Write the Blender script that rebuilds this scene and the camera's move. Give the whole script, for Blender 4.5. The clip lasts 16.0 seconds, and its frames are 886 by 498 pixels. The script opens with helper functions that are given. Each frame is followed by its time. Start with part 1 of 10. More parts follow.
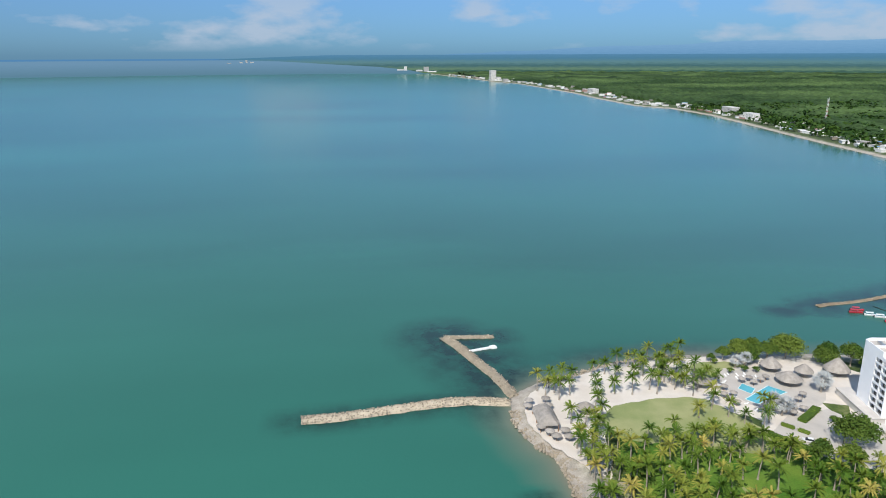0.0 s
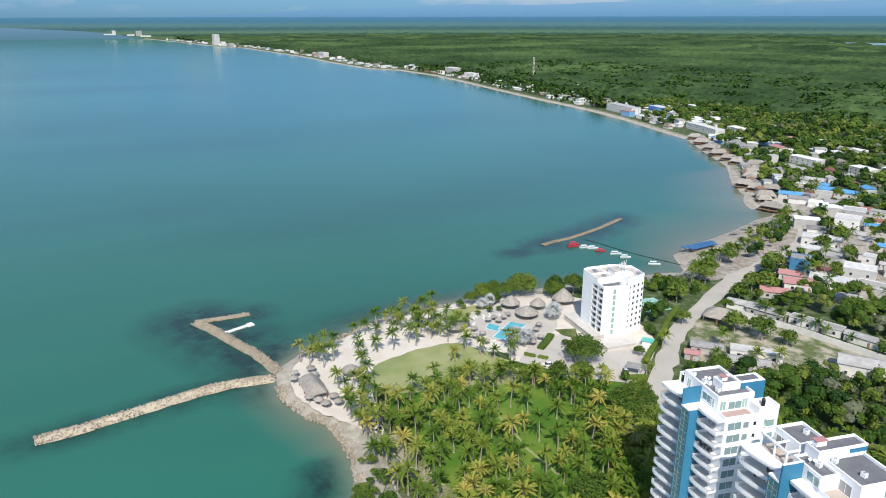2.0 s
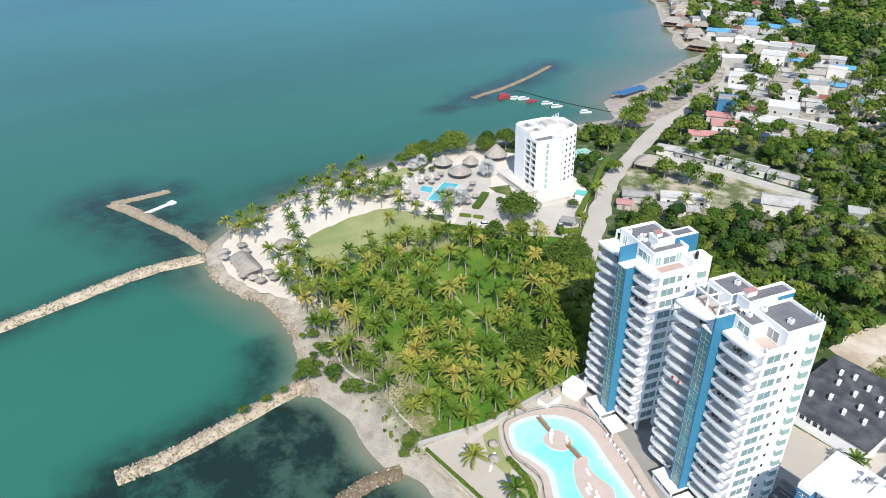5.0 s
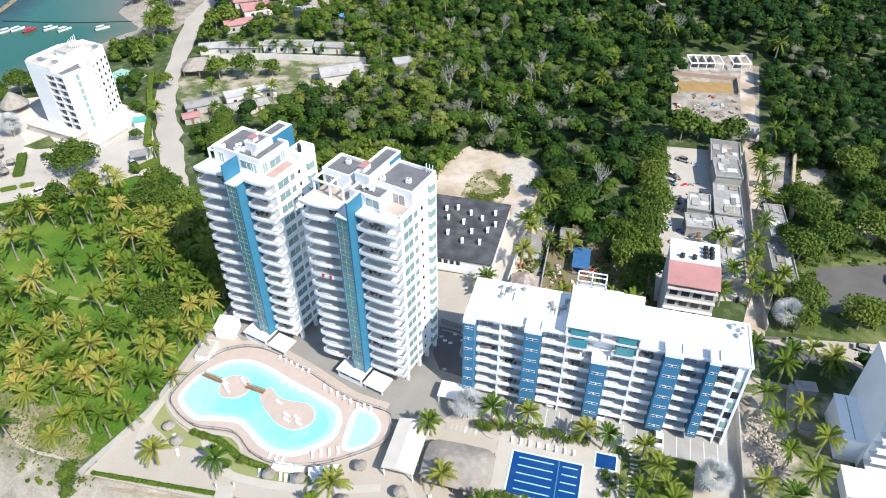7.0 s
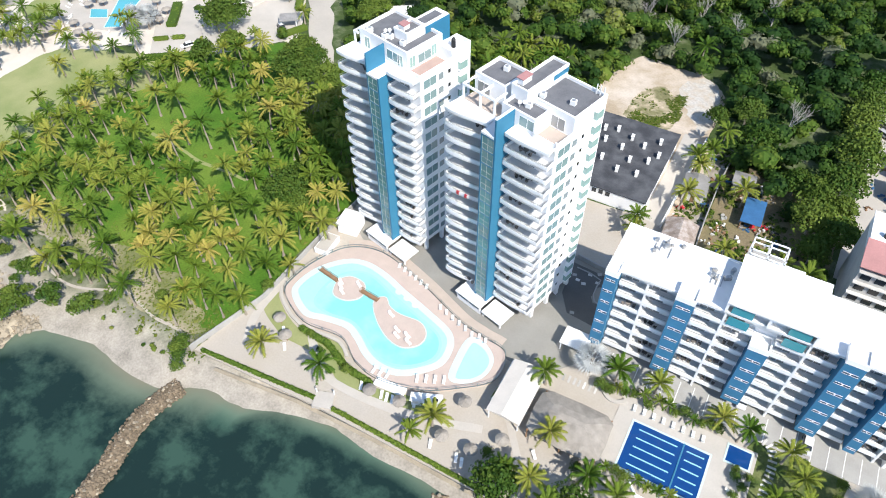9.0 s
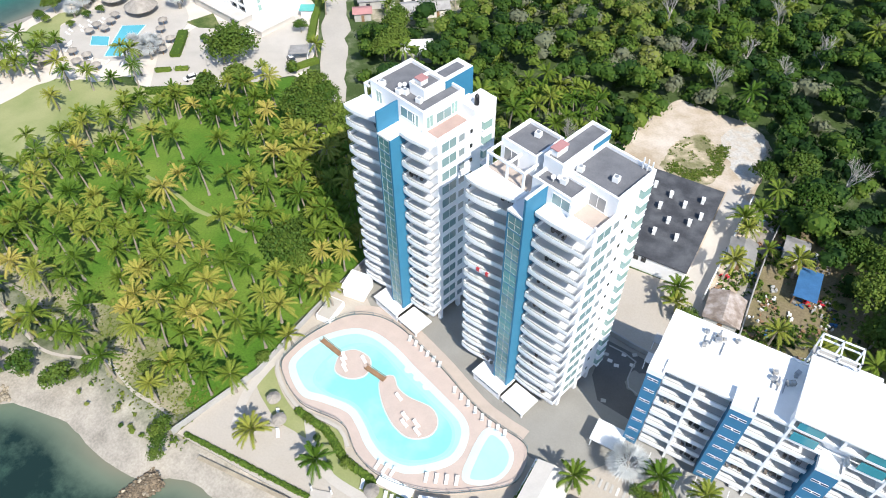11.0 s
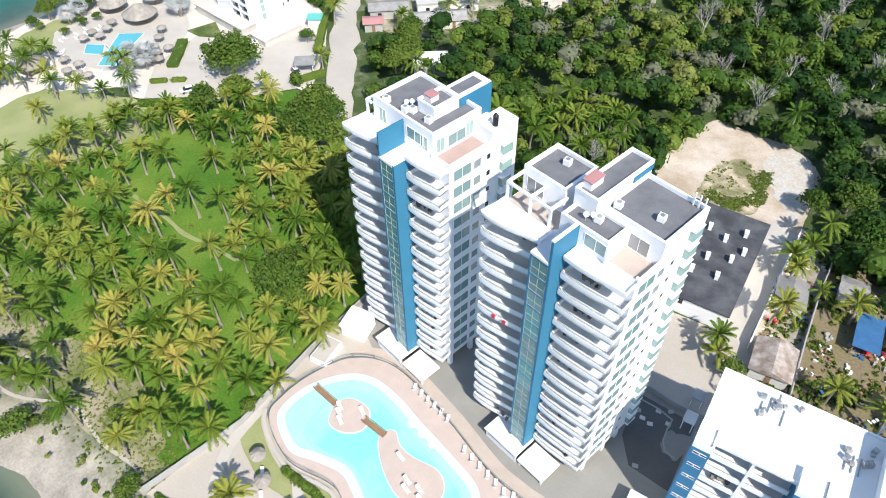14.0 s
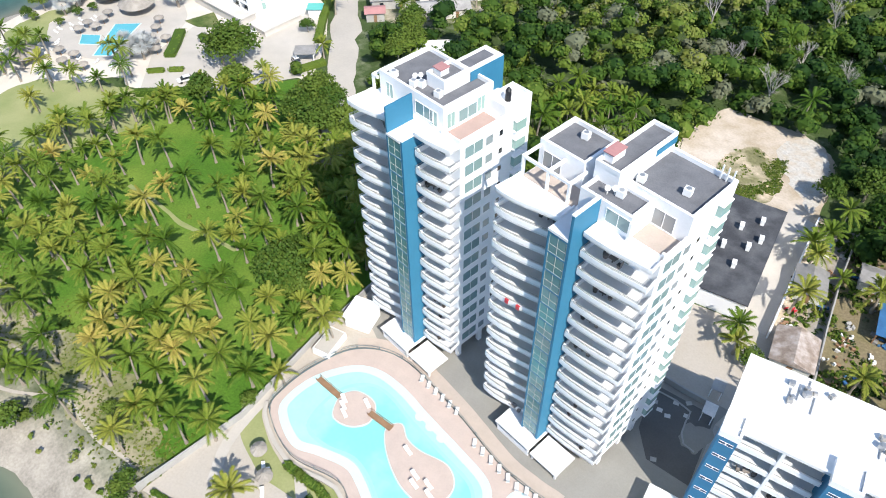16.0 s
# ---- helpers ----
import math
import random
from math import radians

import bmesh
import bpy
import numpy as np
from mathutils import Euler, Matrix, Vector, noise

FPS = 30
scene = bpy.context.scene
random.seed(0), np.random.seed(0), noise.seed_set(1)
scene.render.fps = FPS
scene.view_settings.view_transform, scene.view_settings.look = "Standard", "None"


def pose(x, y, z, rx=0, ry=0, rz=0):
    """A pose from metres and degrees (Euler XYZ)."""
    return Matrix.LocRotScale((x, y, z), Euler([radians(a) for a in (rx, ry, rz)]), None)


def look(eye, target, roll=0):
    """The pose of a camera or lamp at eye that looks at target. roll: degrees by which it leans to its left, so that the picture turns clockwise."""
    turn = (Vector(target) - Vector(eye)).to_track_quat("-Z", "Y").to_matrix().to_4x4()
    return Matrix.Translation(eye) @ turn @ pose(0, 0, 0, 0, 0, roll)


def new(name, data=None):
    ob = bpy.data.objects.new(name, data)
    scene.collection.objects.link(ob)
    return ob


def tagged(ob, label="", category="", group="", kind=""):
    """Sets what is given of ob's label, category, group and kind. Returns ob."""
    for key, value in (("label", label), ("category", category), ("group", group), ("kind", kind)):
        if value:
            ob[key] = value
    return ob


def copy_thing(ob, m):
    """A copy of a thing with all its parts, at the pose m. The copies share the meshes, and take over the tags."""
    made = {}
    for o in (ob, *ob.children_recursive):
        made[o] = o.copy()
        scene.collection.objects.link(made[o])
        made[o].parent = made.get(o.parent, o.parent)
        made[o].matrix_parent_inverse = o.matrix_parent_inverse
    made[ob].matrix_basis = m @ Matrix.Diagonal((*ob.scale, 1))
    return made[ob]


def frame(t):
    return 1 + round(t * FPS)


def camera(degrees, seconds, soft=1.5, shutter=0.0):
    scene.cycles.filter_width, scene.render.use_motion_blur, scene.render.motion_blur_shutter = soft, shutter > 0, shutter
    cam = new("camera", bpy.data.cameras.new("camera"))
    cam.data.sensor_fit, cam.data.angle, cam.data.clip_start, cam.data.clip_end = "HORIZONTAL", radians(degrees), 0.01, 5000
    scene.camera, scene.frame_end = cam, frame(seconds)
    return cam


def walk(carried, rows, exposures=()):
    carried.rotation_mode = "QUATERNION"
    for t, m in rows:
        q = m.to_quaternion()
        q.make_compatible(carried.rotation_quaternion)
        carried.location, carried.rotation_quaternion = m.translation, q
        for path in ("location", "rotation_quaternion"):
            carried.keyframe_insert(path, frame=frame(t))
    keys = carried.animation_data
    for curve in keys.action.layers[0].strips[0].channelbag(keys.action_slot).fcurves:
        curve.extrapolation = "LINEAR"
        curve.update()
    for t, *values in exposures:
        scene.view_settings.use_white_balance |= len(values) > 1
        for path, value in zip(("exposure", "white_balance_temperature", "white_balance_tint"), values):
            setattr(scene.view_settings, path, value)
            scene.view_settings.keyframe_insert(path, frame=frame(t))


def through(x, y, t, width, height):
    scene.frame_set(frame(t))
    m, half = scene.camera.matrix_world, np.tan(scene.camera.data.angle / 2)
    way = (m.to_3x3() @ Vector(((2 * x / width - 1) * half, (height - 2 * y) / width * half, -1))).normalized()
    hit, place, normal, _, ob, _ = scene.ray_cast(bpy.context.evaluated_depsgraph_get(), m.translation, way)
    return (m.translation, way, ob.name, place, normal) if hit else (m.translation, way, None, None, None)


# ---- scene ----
cam = camera(65.0, 16.0, 1.0)
PATH = [
    (0, (61.089, -103.673, 123.353), (59.182, -103.404, 122.815), -0.2),
    (0.5, (60.638, -104.29, 123.099), (58.756, -103.876, 122.563), -0.1),
    (1, (60.148, -103.901, 122.843), (58.292, -103.395, 122.297), -0.1),
    (1.5, (59.867, -102.807, 122.691), (58.078, -102.13, 122.106), -0.2),
    (2, (58.904, -103.462, 123.02), (57.251, -102.531, 122.387), -0.1),
    (2.5, (57.75, -103.651, 123.13), (56.131, -102.695, 122.448), 0.0),
    (3, (56.268, -103.343, 123.434), (54.668, -102.399, 122.692), 0.1),
    (3.2, (55.913, -103.229, 123.511), (54.321, -102.289, 122.748), 0.2),
    (5.3, (49.915, -98.497, 123.794), (48.614, -97.43, 122.713), -0.3),
    (5.5, (48.143, -98.155, 123.479), (46.958, -96.974, 122.383), -0.1),
    (6, (46.117, -96.555, 121.366), (45.32, -95.081, 120.275), 0.1),
    (6.5, (42.997, -95.756, 120.21), (42.538, -94.174, 119.076), -0.0),
    (7, (40.638, -93.078, 119.348), (40.233, -91.58, 118.087), -0.3),
    (7.5, (38.917, -89.99, 118.47), (38.499, -88.615, 117.079), -0.7),
    (8, (37.207, -86.429, 116.923), (36.609, -85.233, 115.436), -0.9),
    (8.5, (34.871, -82.689, 115.751), (34.216, -81.534, 114.255), -0.6),
    (9, (32.638, -78.451, 114.339), (31.981, -77.297, 112.843), -0.7),
    (9.5, (30.543, -74.773, 113.0), (29.886, -73.615, 111.507), -0.6),
    (10, (27.601, -70.299, 112.394), (26.939, -69.142, 110.902), -0.5),
    (12.5, (19.251, -54.979, 106.308), (18.49, -53.824, 104.864), -0.9),
    (13, (18.245, -53.231, 105.058), (17.486, -52.077, 103.611), -1.0),
    (13.5, (17.389, -52.016, 103.769), (16.634, -50.862, 102.321), -0.9),
    (14, (16.611, -51.294, 102.212), (15.859, -50.136, 100.765), -0.8),
    (14.5, (15.998, -50.772, 101.009), (15.248, -49.615, 99.56), -0.8),
    (15, (15.443, -50.735, 99.49), (14.695, -49.575, 98.042), -0.7),
    (15.5, (15.145, -50.848, 98.288), (14.397, -49.689, 96.84), -0.8),
    (16, (14.786, -51.411, 96.972), (14.033, -50.242, 95.535), -0.8),
]
EXPOSURES = [(0.0, 0.38), (3.0, 0.5), (5.5, 0.66), (7.0, 0.76), (9.0, 0.76), (12.5, 0.78), (16.0, 0.78)]
walk(cam, [(t, look(eye, target, roll)) for t, eye, target, roll in PATH], EXPOSURES)

# ---- light ----
SUN_FROM = Vector((0.848, -0.53, 0.0)).normalized()
SUN_ELEV = radians(46.5)
sun_data = bpy.data.lights.new("sun", "SUN")
sun_data.energy, sun_data.angle, sun_data.color = 3.7, radians(0.53), (1.0, 0.95, 0.87)
sun = new("sun", sun_data)
sun_way = Vector((SUN_FROM.x * math.cos(SUN_ELEV), SUN_FROM.y * math.cos(SUN_ELEV), math.sin(SUN_ELEV)))
sun.matrix_basis = look(sun_way * 300, (0, 0, 0))

world = bpy.data.worlds.new("sky")
scene.world = world
world.use_nodes = True
wn, wl = world.node_tree.nodes, world.node_tree.links
wn.clear()
sky = wn.new("ShaderNodeTexSky")
sky.sky_type, sky.sun_disc = "NISHITA", False
sky.sun_elevation, sky.sun_rotation = SUN_ELEV, math.atan2(SUN_FROM.x, SUN_FROM.y)
sky.altitude, sky.air_density, sky.dust_density, sky.ozone_density = 100, 1.0, 0.3, 2.0
coord = wn.new("ShaderNodeTexCoord")
squash = wn.new("ShaderNodeMapping")
squash.inputs["Scale"].default_value = (4.5, 4.5, 13)
clouds = wn.new("ShaderNodeTexNoise")
clouds.inputs["Scale"].default_value, clouds.inputs["Detail"].default_value, clouds.inputs["Roughness"].default_value = 1.3, 9, 0.55
ramp = wn.new("ShaderNodeValToRGB")
ramp.color_ramp.elements[0].position, ramp.color_ramp.elements[1].position = 0.50, 0.62
ramp.color_ramp.elements[0].color, ramp.color_ramp.elements[1].color = (0, 0, 0, 1), (0.75, 0.75, 0.75, 1)
tinted = wn.new("ShaderNodeMix")
tinted.data_type, tinted.blend_type = "RGBA", "MULTIPLY"
tinted.inputs[0].default_value = 1.0
split = wn.new("ShaderNodeSeparateXYZ")
haze = wn.new("ShaderNodeValToRGB")
he = haze.color_ramp.elements
he[0].position, he[0].color = 0.0, (0.105, 0.235, 0.475, 1)
he[1].position, he[1].color = 0.40, (1.0, 0.945, 0.87, 1)
mid = he.new(0.12)
mid.color = (0.235, 0.355, 0.545, 1)
band_lo, band_hi, veil = wn.new("ShaderNodeMapRange"), wn.new("ShaderNodeMapRange"), wn.new("ShaderNodeMath")
band_lo.inputs[1].default_value, band_lo.inputs[2].default_value = 0.004, 0.02
band_hi.inputs[1].default_value, band_hi.inputs[2].default_value = 0.16, 0.05
veil.operation = "MULTIPLY"
veil2 = wn.new("ShaderNodeMath")
veil2.operation = "MULTIPLY"
blend = wn.new("ShaderNodeMix")
blend.data_type = "RGBA"
blend.inputs[7].default_value = (2.4, 2.85, 3.5, 1)
back = wn.new("ShaderNodeBackground")
back.inputs["Strength"].default_value = 0.15
wout = wn.new("ShaderNodeOutputWorld")
wl.new(coord.outputs["Generated"], squash.inputs["Vector"])
wl.new(squash.outputs["Vector"], clouds.inputs["Vector"])
wl.new(clouds.outputs["Fac"], ramp.inputs["Fac"])
wl.new(coord.outputs["Generated"], split.inputs[0])
wl.new(split.outputs[2], haze.inputs[0])
wl.new(split.outputs[2], band_lo.inputs[0])
wl.new(split.outputs[2], band_hi.inputs[0])
wl.new(band_lo.outputs[0], veil.inputs[0])
wl.new(band_hi.outputs[0], veil.inputs[1])
wl.new(ramp.outputs["Color"], veil2.inputs[0])
wl.new(veil.outputs[0], veil2.inputs[1])
wl.new(haze.outputs[0], tinted.inputs[7])
wl.new(sky.outputs["Color"], tinted.inputs[6])
wl.new(tinted.outputs[2], blend.inputs[6])
wl.new(veil2.outputs[0], blend.inputs[0])
wl.new(blend.outputs[2], back.inputs["Color"])
wl.new(back.outputs["Background"], wout.inputs["Surface"])


# ---- materials ----
def mat(name, col, rough=0.7, var=0.12, scale=0.6, bump=0.15, fine=9.0, metal=0.0, col2=None, each=0.0, spec=0.4, attr="", grain=0.5):
    """A surface with stains at one scale and grain at a finer one; attr: a mesh attribute that leads from col to col2."""
    m = bpy.data.materials.new(name)
    m.use_nodes = True
    nt = m.node_tree
    n, l = nt.nodes, nt.links
    bsdf = n["Principled BSDF"]
    bsdf.inputs["Roughness"].default_value, bsdf.inputs["Metallic"].default_value = rough, metal
    bsdf.inputs["Specular IOR Level"].default_value = spec
    geo = n.new("ShaderNodeNewGeometry")
    big, small = n.new("ShaderNodeTexNoise"), n.new("ShaderNodeTexNoise")
    for tex, s, d in ((big, scale, 5), (small, fine, 3)):
        tex.inputs["Scale"].default_value, tex.inputs["Detail"].default_value = s, d
        l.new(geo.outputs["Position"], tex.inputs["Vector"])
    mixed = n.new("ShaderNodeMath")
    mixed.operation = "MULTIPLY_ADD"
    mixed.inputs[1].default_value = grain
    l.new(small.outputs["Fac"], mixed.inputs[0])
    l.new(big.outputs["Fac"], mixed.inputs[2])
    rng = n.new("ShaderNodeMapRange")
    rng.inputs[1].default_value, rng.inputs[2].default_value = 0.28 + grain * 0.3, 0.72 + grain * 0.7
    rng.inputs[3].default_value, rng.inputs[4].default_value = 1 - var, 1 + var
    l.new(mixed.outputs[0], rng.inputs[0])
    value = rng.outputs[0]
    if each:
        info = n.new("ShaderNodeObjectInfo")
        er = n.new("ShaderNodeMapRange")
        er.inputs[3].default_value, er.inputs[4].default_value = 1 - each, 1 + each
        l.new(info.outputs["Random"], er.inputs[0])
        mul = n.new("ShaderNodeMath")
        mul.operation = "MULTIPLY"
        l.new(value, mul.inputs[0])
        l.new(er.outputs[0], mul.inputs[1])
        value = mul.outputs[0]
    base = n.new("ShaderNodeMix")
    base.data_type = "RGBA"
    base.inputs[6].default_value = (*col, 1)
    base.inputs[7].default_value = (*(col2 or col), 1)
    if attr:
        at = n.new("ShaderNodeAttribute")
        at.attribute_name = attr
        rough_edge = n.new("ShaderNodeMath")
        rough_edge.operation = "MULTIPLY_ADD"
        rough_edge.inputs[1].default_value = 0.9
        off = n.new("ShaderNodeMath")
        off.operation = "SUBTRACT"
        off.inputs[1].default_value = 0.45
        off.use_clamp = False
        l.new(big.outputs["Fac"], rough_edge.inputs[0])
        l.new(at.outputs["Fac"], rough_edge.inputs[2])
        l.new(rough_edge.outputs[0], off.inputs[0])
        clampn = n.new("ShaderNodeClamp")
        l.new(off.outputs[0], clampn.inputs[0])
        l.new(clampn.outputs[0], base.inputs[0])
    elif col2:
        step = n.new("ShaderNodeMapRange")
        step.inputs[1].default_value, step.inputs[2].default_value = 0.4, 0.62
        l.new(big.outputs["Fac"], step.inputs[0])
        l.new(step.outputs[0], base.inputs[0])
    else:
        base.inputs[0].default_value = 0
    shade = n.new("ShaderNodeVectorMath")
    shade.operation = "SCALE"
    l.new(base.outputs[2], shade.inputs[0])
    l.new(value, shade.inputs["Scale"])
    l.new(shade.outputs[0], bsdf.inputs["Base Color"])
    if bump:
        b = n.new("ShaderNodeBump")
        b.inputs["Strength"].default_value, b.inputs["Distance"].default_value = bump, 0.1
        l.new(small.outputs["Fac"], b.inputs["Height"])
        l.new(b.outputs["Normal"], bsdf.inputs["Normal"])
    return m


def leaf_mat(name, col, col2, each=0.15, through=0.25):
    """Leaves: two greens by island and by tree, with some light coming through."""
    m = bpy.data.materials.new(name)
    m.use_nodes = True
    n, l = m.node_tree.nodes, m.node_tree.links
    bsdf, out = n["Principled BSDF"], n["Material Output"]
    bsdf.inputs["Roughness"].default_value, bsdf.inputs["Specular IOR Level"].default_value = 0.6, 0.12
    geo, info, at = n.new("ShaderNodeNewGeometry"), n.new("ShaderNodeObjectInfo"), n.new("ShaderNodeAttribute")
    at.attribute_name = "tint"
    add = n.new("ShaderNodeMath")
    add.operation = "MULTIPLY_ADD"
    add.inputs[1].default_value = 0.3
    add2 = n.new("ShaderNodeMath")
    add2.operation = "MULTIPLY_ADD"
    add2.inputs[1].default_value = 0.7
    l.new(geo.outputs["Random Per Island"], add.inputs[0])
    l.new(at.outputs["Fac"], add.inputs[2])
    l.new(info.outputs["Random"], add2.inputs[0])
    l.new(add.outputs[0], add2.inputs[2])
    base = n.new("ShaderNodeMix")
    base.data_type = "RGBA"
    base.inputs[6].default_value, base.inputs[7].default_value = (*col, 1), (*col2, 1)
    l.new(add2.outputs[0], base.inputs[0])
    l.new(base.outputs[2], bsdf.inputs["Base Color"])
    tr, mx = n.new("ShaderNodeBsdfTranslucent"), n.new("ShaderNodeMixShader")
    l.new(base.outputs[2], tr.inputs["Color"])
    mx.inputs[0].default_value = through
    l.new(bsdf.outputs[0], mx.inputs[1])
    l.new(tr.outputs[0], mx.inputs[2])
    l.new(mx.outputs[0], out.inputs["Surface"])
    return m


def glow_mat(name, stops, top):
    """Far distance as emission: haze painted in colours from the foot to the top height, in long level streaks."""
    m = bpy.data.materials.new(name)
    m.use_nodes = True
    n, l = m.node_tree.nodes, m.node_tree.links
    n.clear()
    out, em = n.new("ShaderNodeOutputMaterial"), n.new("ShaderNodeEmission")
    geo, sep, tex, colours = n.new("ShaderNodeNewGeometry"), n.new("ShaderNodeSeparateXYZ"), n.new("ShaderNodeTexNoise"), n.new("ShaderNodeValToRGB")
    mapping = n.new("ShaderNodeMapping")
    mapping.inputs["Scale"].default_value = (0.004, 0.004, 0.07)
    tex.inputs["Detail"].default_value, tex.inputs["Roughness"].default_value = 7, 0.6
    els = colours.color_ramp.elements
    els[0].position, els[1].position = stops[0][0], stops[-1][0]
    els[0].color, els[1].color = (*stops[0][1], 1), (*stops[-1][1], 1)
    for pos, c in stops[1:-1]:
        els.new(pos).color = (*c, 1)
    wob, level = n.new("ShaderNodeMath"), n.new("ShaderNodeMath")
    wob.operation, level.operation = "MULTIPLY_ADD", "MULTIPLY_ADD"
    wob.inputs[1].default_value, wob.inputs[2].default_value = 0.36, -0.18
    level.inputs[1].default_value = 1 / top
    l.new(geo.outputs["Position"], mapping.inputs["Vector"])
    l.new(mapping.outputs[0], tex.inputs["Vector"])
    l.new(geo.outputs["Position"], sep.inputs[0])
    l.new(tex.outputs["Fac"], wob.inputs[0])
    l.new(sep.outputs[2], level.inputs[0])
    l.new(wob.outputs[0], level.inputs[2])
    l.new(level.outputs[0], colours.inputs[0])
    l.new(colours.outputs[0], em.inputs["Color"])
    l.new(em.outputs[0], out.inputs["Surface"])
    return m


def water_mat(name, shallow, deep, weed, rough=0.16, wave=0.25):
    """Murky sea: its colour follows the depth and the weed on the bottom, with a rippled gloss."""
    m = bpy.data.materials.new(name)
    m.use_nodes = True
    n, l = m.node_tree.nodes, m.node_tree.links
    bsdf = n["Principled BSDF"]
    bsdf.inputs["Roughness"].default_value, bsdf.inputs["IOR"].default_value = rough, 1.333
    geo = n.new("ShaderNodeNewGeometry")
    depth, wd = n.new("ShaderNodeAttribute"), n.new("ShaderNodeAttribute")
    depth.attribute_name, wd.attribute_name = "depth", "weed"
    broad, patch, rip = n.new("ShaderNodeTexNoise"), n.new("ShaderNodeTexNoise"), n.new("ShaderNodeTexNoise")
    stretch = n.new("ShaderNodeMapping")
    stretch.inputs["Scale"].default_value = (0.004, 0.0018, 0.004)
    stretch.inputs["Rotation"].default_value = (0, 0, 0.5)
    l.new(geo.outputs["Position"], stretch.inputs[0])
    l.new(stretch.outputs[0], broad.inputs["Vector"])
    broad.inputs["Scale"].default_value, broad.inputs["Detail"].default_value = 1.0, 4
    l.new(geo.outputs["Position"], patch.inputs["Vector"])
    patch.inputs["Scale"].default_value, patch.inputs["Detail"].default_value = 0.085, 10
    patch.inputs["Roughness"].default_value = 0.68
    l.new(geo.outputs["Position"], rip.inputs["Vector"])
    rip.inputs["Scale"].default_value, rip.inputs["Detail"].default_value = 0.9, 4
    a = n.new("ShaderNodeMix")
    a.data_type = "RGBA"
    a.inputs[6].default_value, a.inputs[7].default_value = (*shallow, 1), (*deep, 1)
    l.new(depth.outputs["Fac"], a.inputs[0])
    tone = n.new("ShaderNodeMapRange")
    tone.inputs[1].default_value, tone.inputs[2].default_value = 0.3, 0.7
    tone.inputs[3].default_value, tone.inputs[4].default_value = 0.78, 1.28
    l.new(broad.outputs["Fac"], tone.inputs[0])
    toned = n.new("ShaderNodeVectorMath")
    toned.operation = "SCALE"
    l.new(a.outputs[2], toned.inputs[0])
    l.new(tone.outputs[0], toned.inputs["Scale"])
    pr = n.new("ShaderNodeMapRange")
    pr.inputs[1].default_value, pr.inputs[2].default_value = 0.40, 0.57
    pr.inputs[3].default_value, pr.inputs[4].default_value = 0.52, 1.0
    l.new(patch.outputs["Fac"], pr.inputs[0])
    wmul = n.new("ShaderNodeMath")
    wmul.operation, wmul.use_clamp = "MULTIPLY", True
    l.new(wd.outputs["Fac"], wmul.inputs[0])
    l.new(pr.outputs[0], wmul.inputs[1])
    b = n.new("ShaderNodeMix")
    b.data_type = "RGBA"
    b.inputs[7].default_value = (*weed, 1)
    l.new(wmul.outputs[0], b.inputs[0])
    l.new(toned.outputs[0], b.inputs[6])
    l.new(b.outputs[2], bsdf.inputs["Base Color"])
    bump = n.new("ShaderNodeBump")
    bump.inputs["Strength"].default_value, bump.inputs["Distance"].default_value = wave, 0.15
    l.new(rip.outputs["Fac"], bump.inputs["Height"])
    l.new(bump.outputs["Normal"], bsdf.inputs["Normal"])
    return m


def glass_mat(name, tint=(0.10, 0.17, 0.17), rough=0.06):
    m = bpy.data.materials.new(name)
    m.use_nodes = True
    b = m.node_tree.nodes["Principled BSDF"]
    b.inputs["Base Color"].default_value = (*tint, 1)
    b.inputs["Roughness"].default_value, b.inputs["IOR"].default_value = rough, 1.5
    b.inputs["Specular IOR Level"].default_value = 0.8
    return m


WHITE = mat("white_render", (0.86, 0.86, 0.86), 0.75, 0.05, 0.25, 0.05, 3.0)
WHITE_ROOF = mat("white_roof_coat", (0.82, 0.82, 0.81), 0.6, 0.06, 0.2, 0.05, 2.0)
BLUE = mat("blue_render", (0.036, 0.185, 0.305), 0.6, 0.08, 0.3, 0.05, 3.0)
BLUE_DIM = mat("slate_blue_render", (0.045, 0.19, 0.34), 0.65, 0.08, 0.3, 0.05, 3.0)
GRAVEL = mat("grey_roof_felt", (0.15, 0.153, 0.165), 0.9, 0.25, 0.5, 0.2, 6.0)
BLACK_ROOF = mat("bitumen_roof", (0.058, 0.06, 0.068), 0.85, 0.35, 0.35, 0.2, 4.0, col2=(0.085, 0.088, 0.095))
GLASS = glass_mat("window_glass", (0.26, 0.31, 0.32))
GLASS_GREEN = glass_mat("green_glass", (0.28, 0.42, 0.38), 0.1)
GLASS_SIDE = glass_mat("grey_green_glass", (0.20, 0.30, 0.30), 0.08)
GLASS_BAY = glass_mat("stair_glass", (0.10, 0.235, 0.25), 0.1)
BAY_FRAME = mat("pale_bay_frame", (0.44, 0.50, 0.46), 0.5, 0.06, 0.5, 0.0, 3.0)
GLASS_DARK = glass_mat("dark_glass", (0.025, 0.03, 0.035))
GLASS_MID = glass_mat("shaded_glass", (0.30, 0.31, 0.31), 0.1)
METAL = mat("grey_metal", (0.45, 0.46, 0.47), 0.4, 0.1, 1.0, 0.05, 6.0, metal=0.7)
TILE_PALE = mat("pale_floor_tile", (0.68, 0.675, 0.67), 0.6, 0.06, 0.5, 0.05, 4.0)
TILE_PINK = mat("terrace_tile", (0.42, 0.30, 0.26), 0.7, 0.1, 0.6, 0.1, 5.0)
TILE_BEIGE = mat("beige_terrace_tile", (0.46, 0.385, 0.33), 0.7, 0.1, 0.6, 0.1, 5.0)
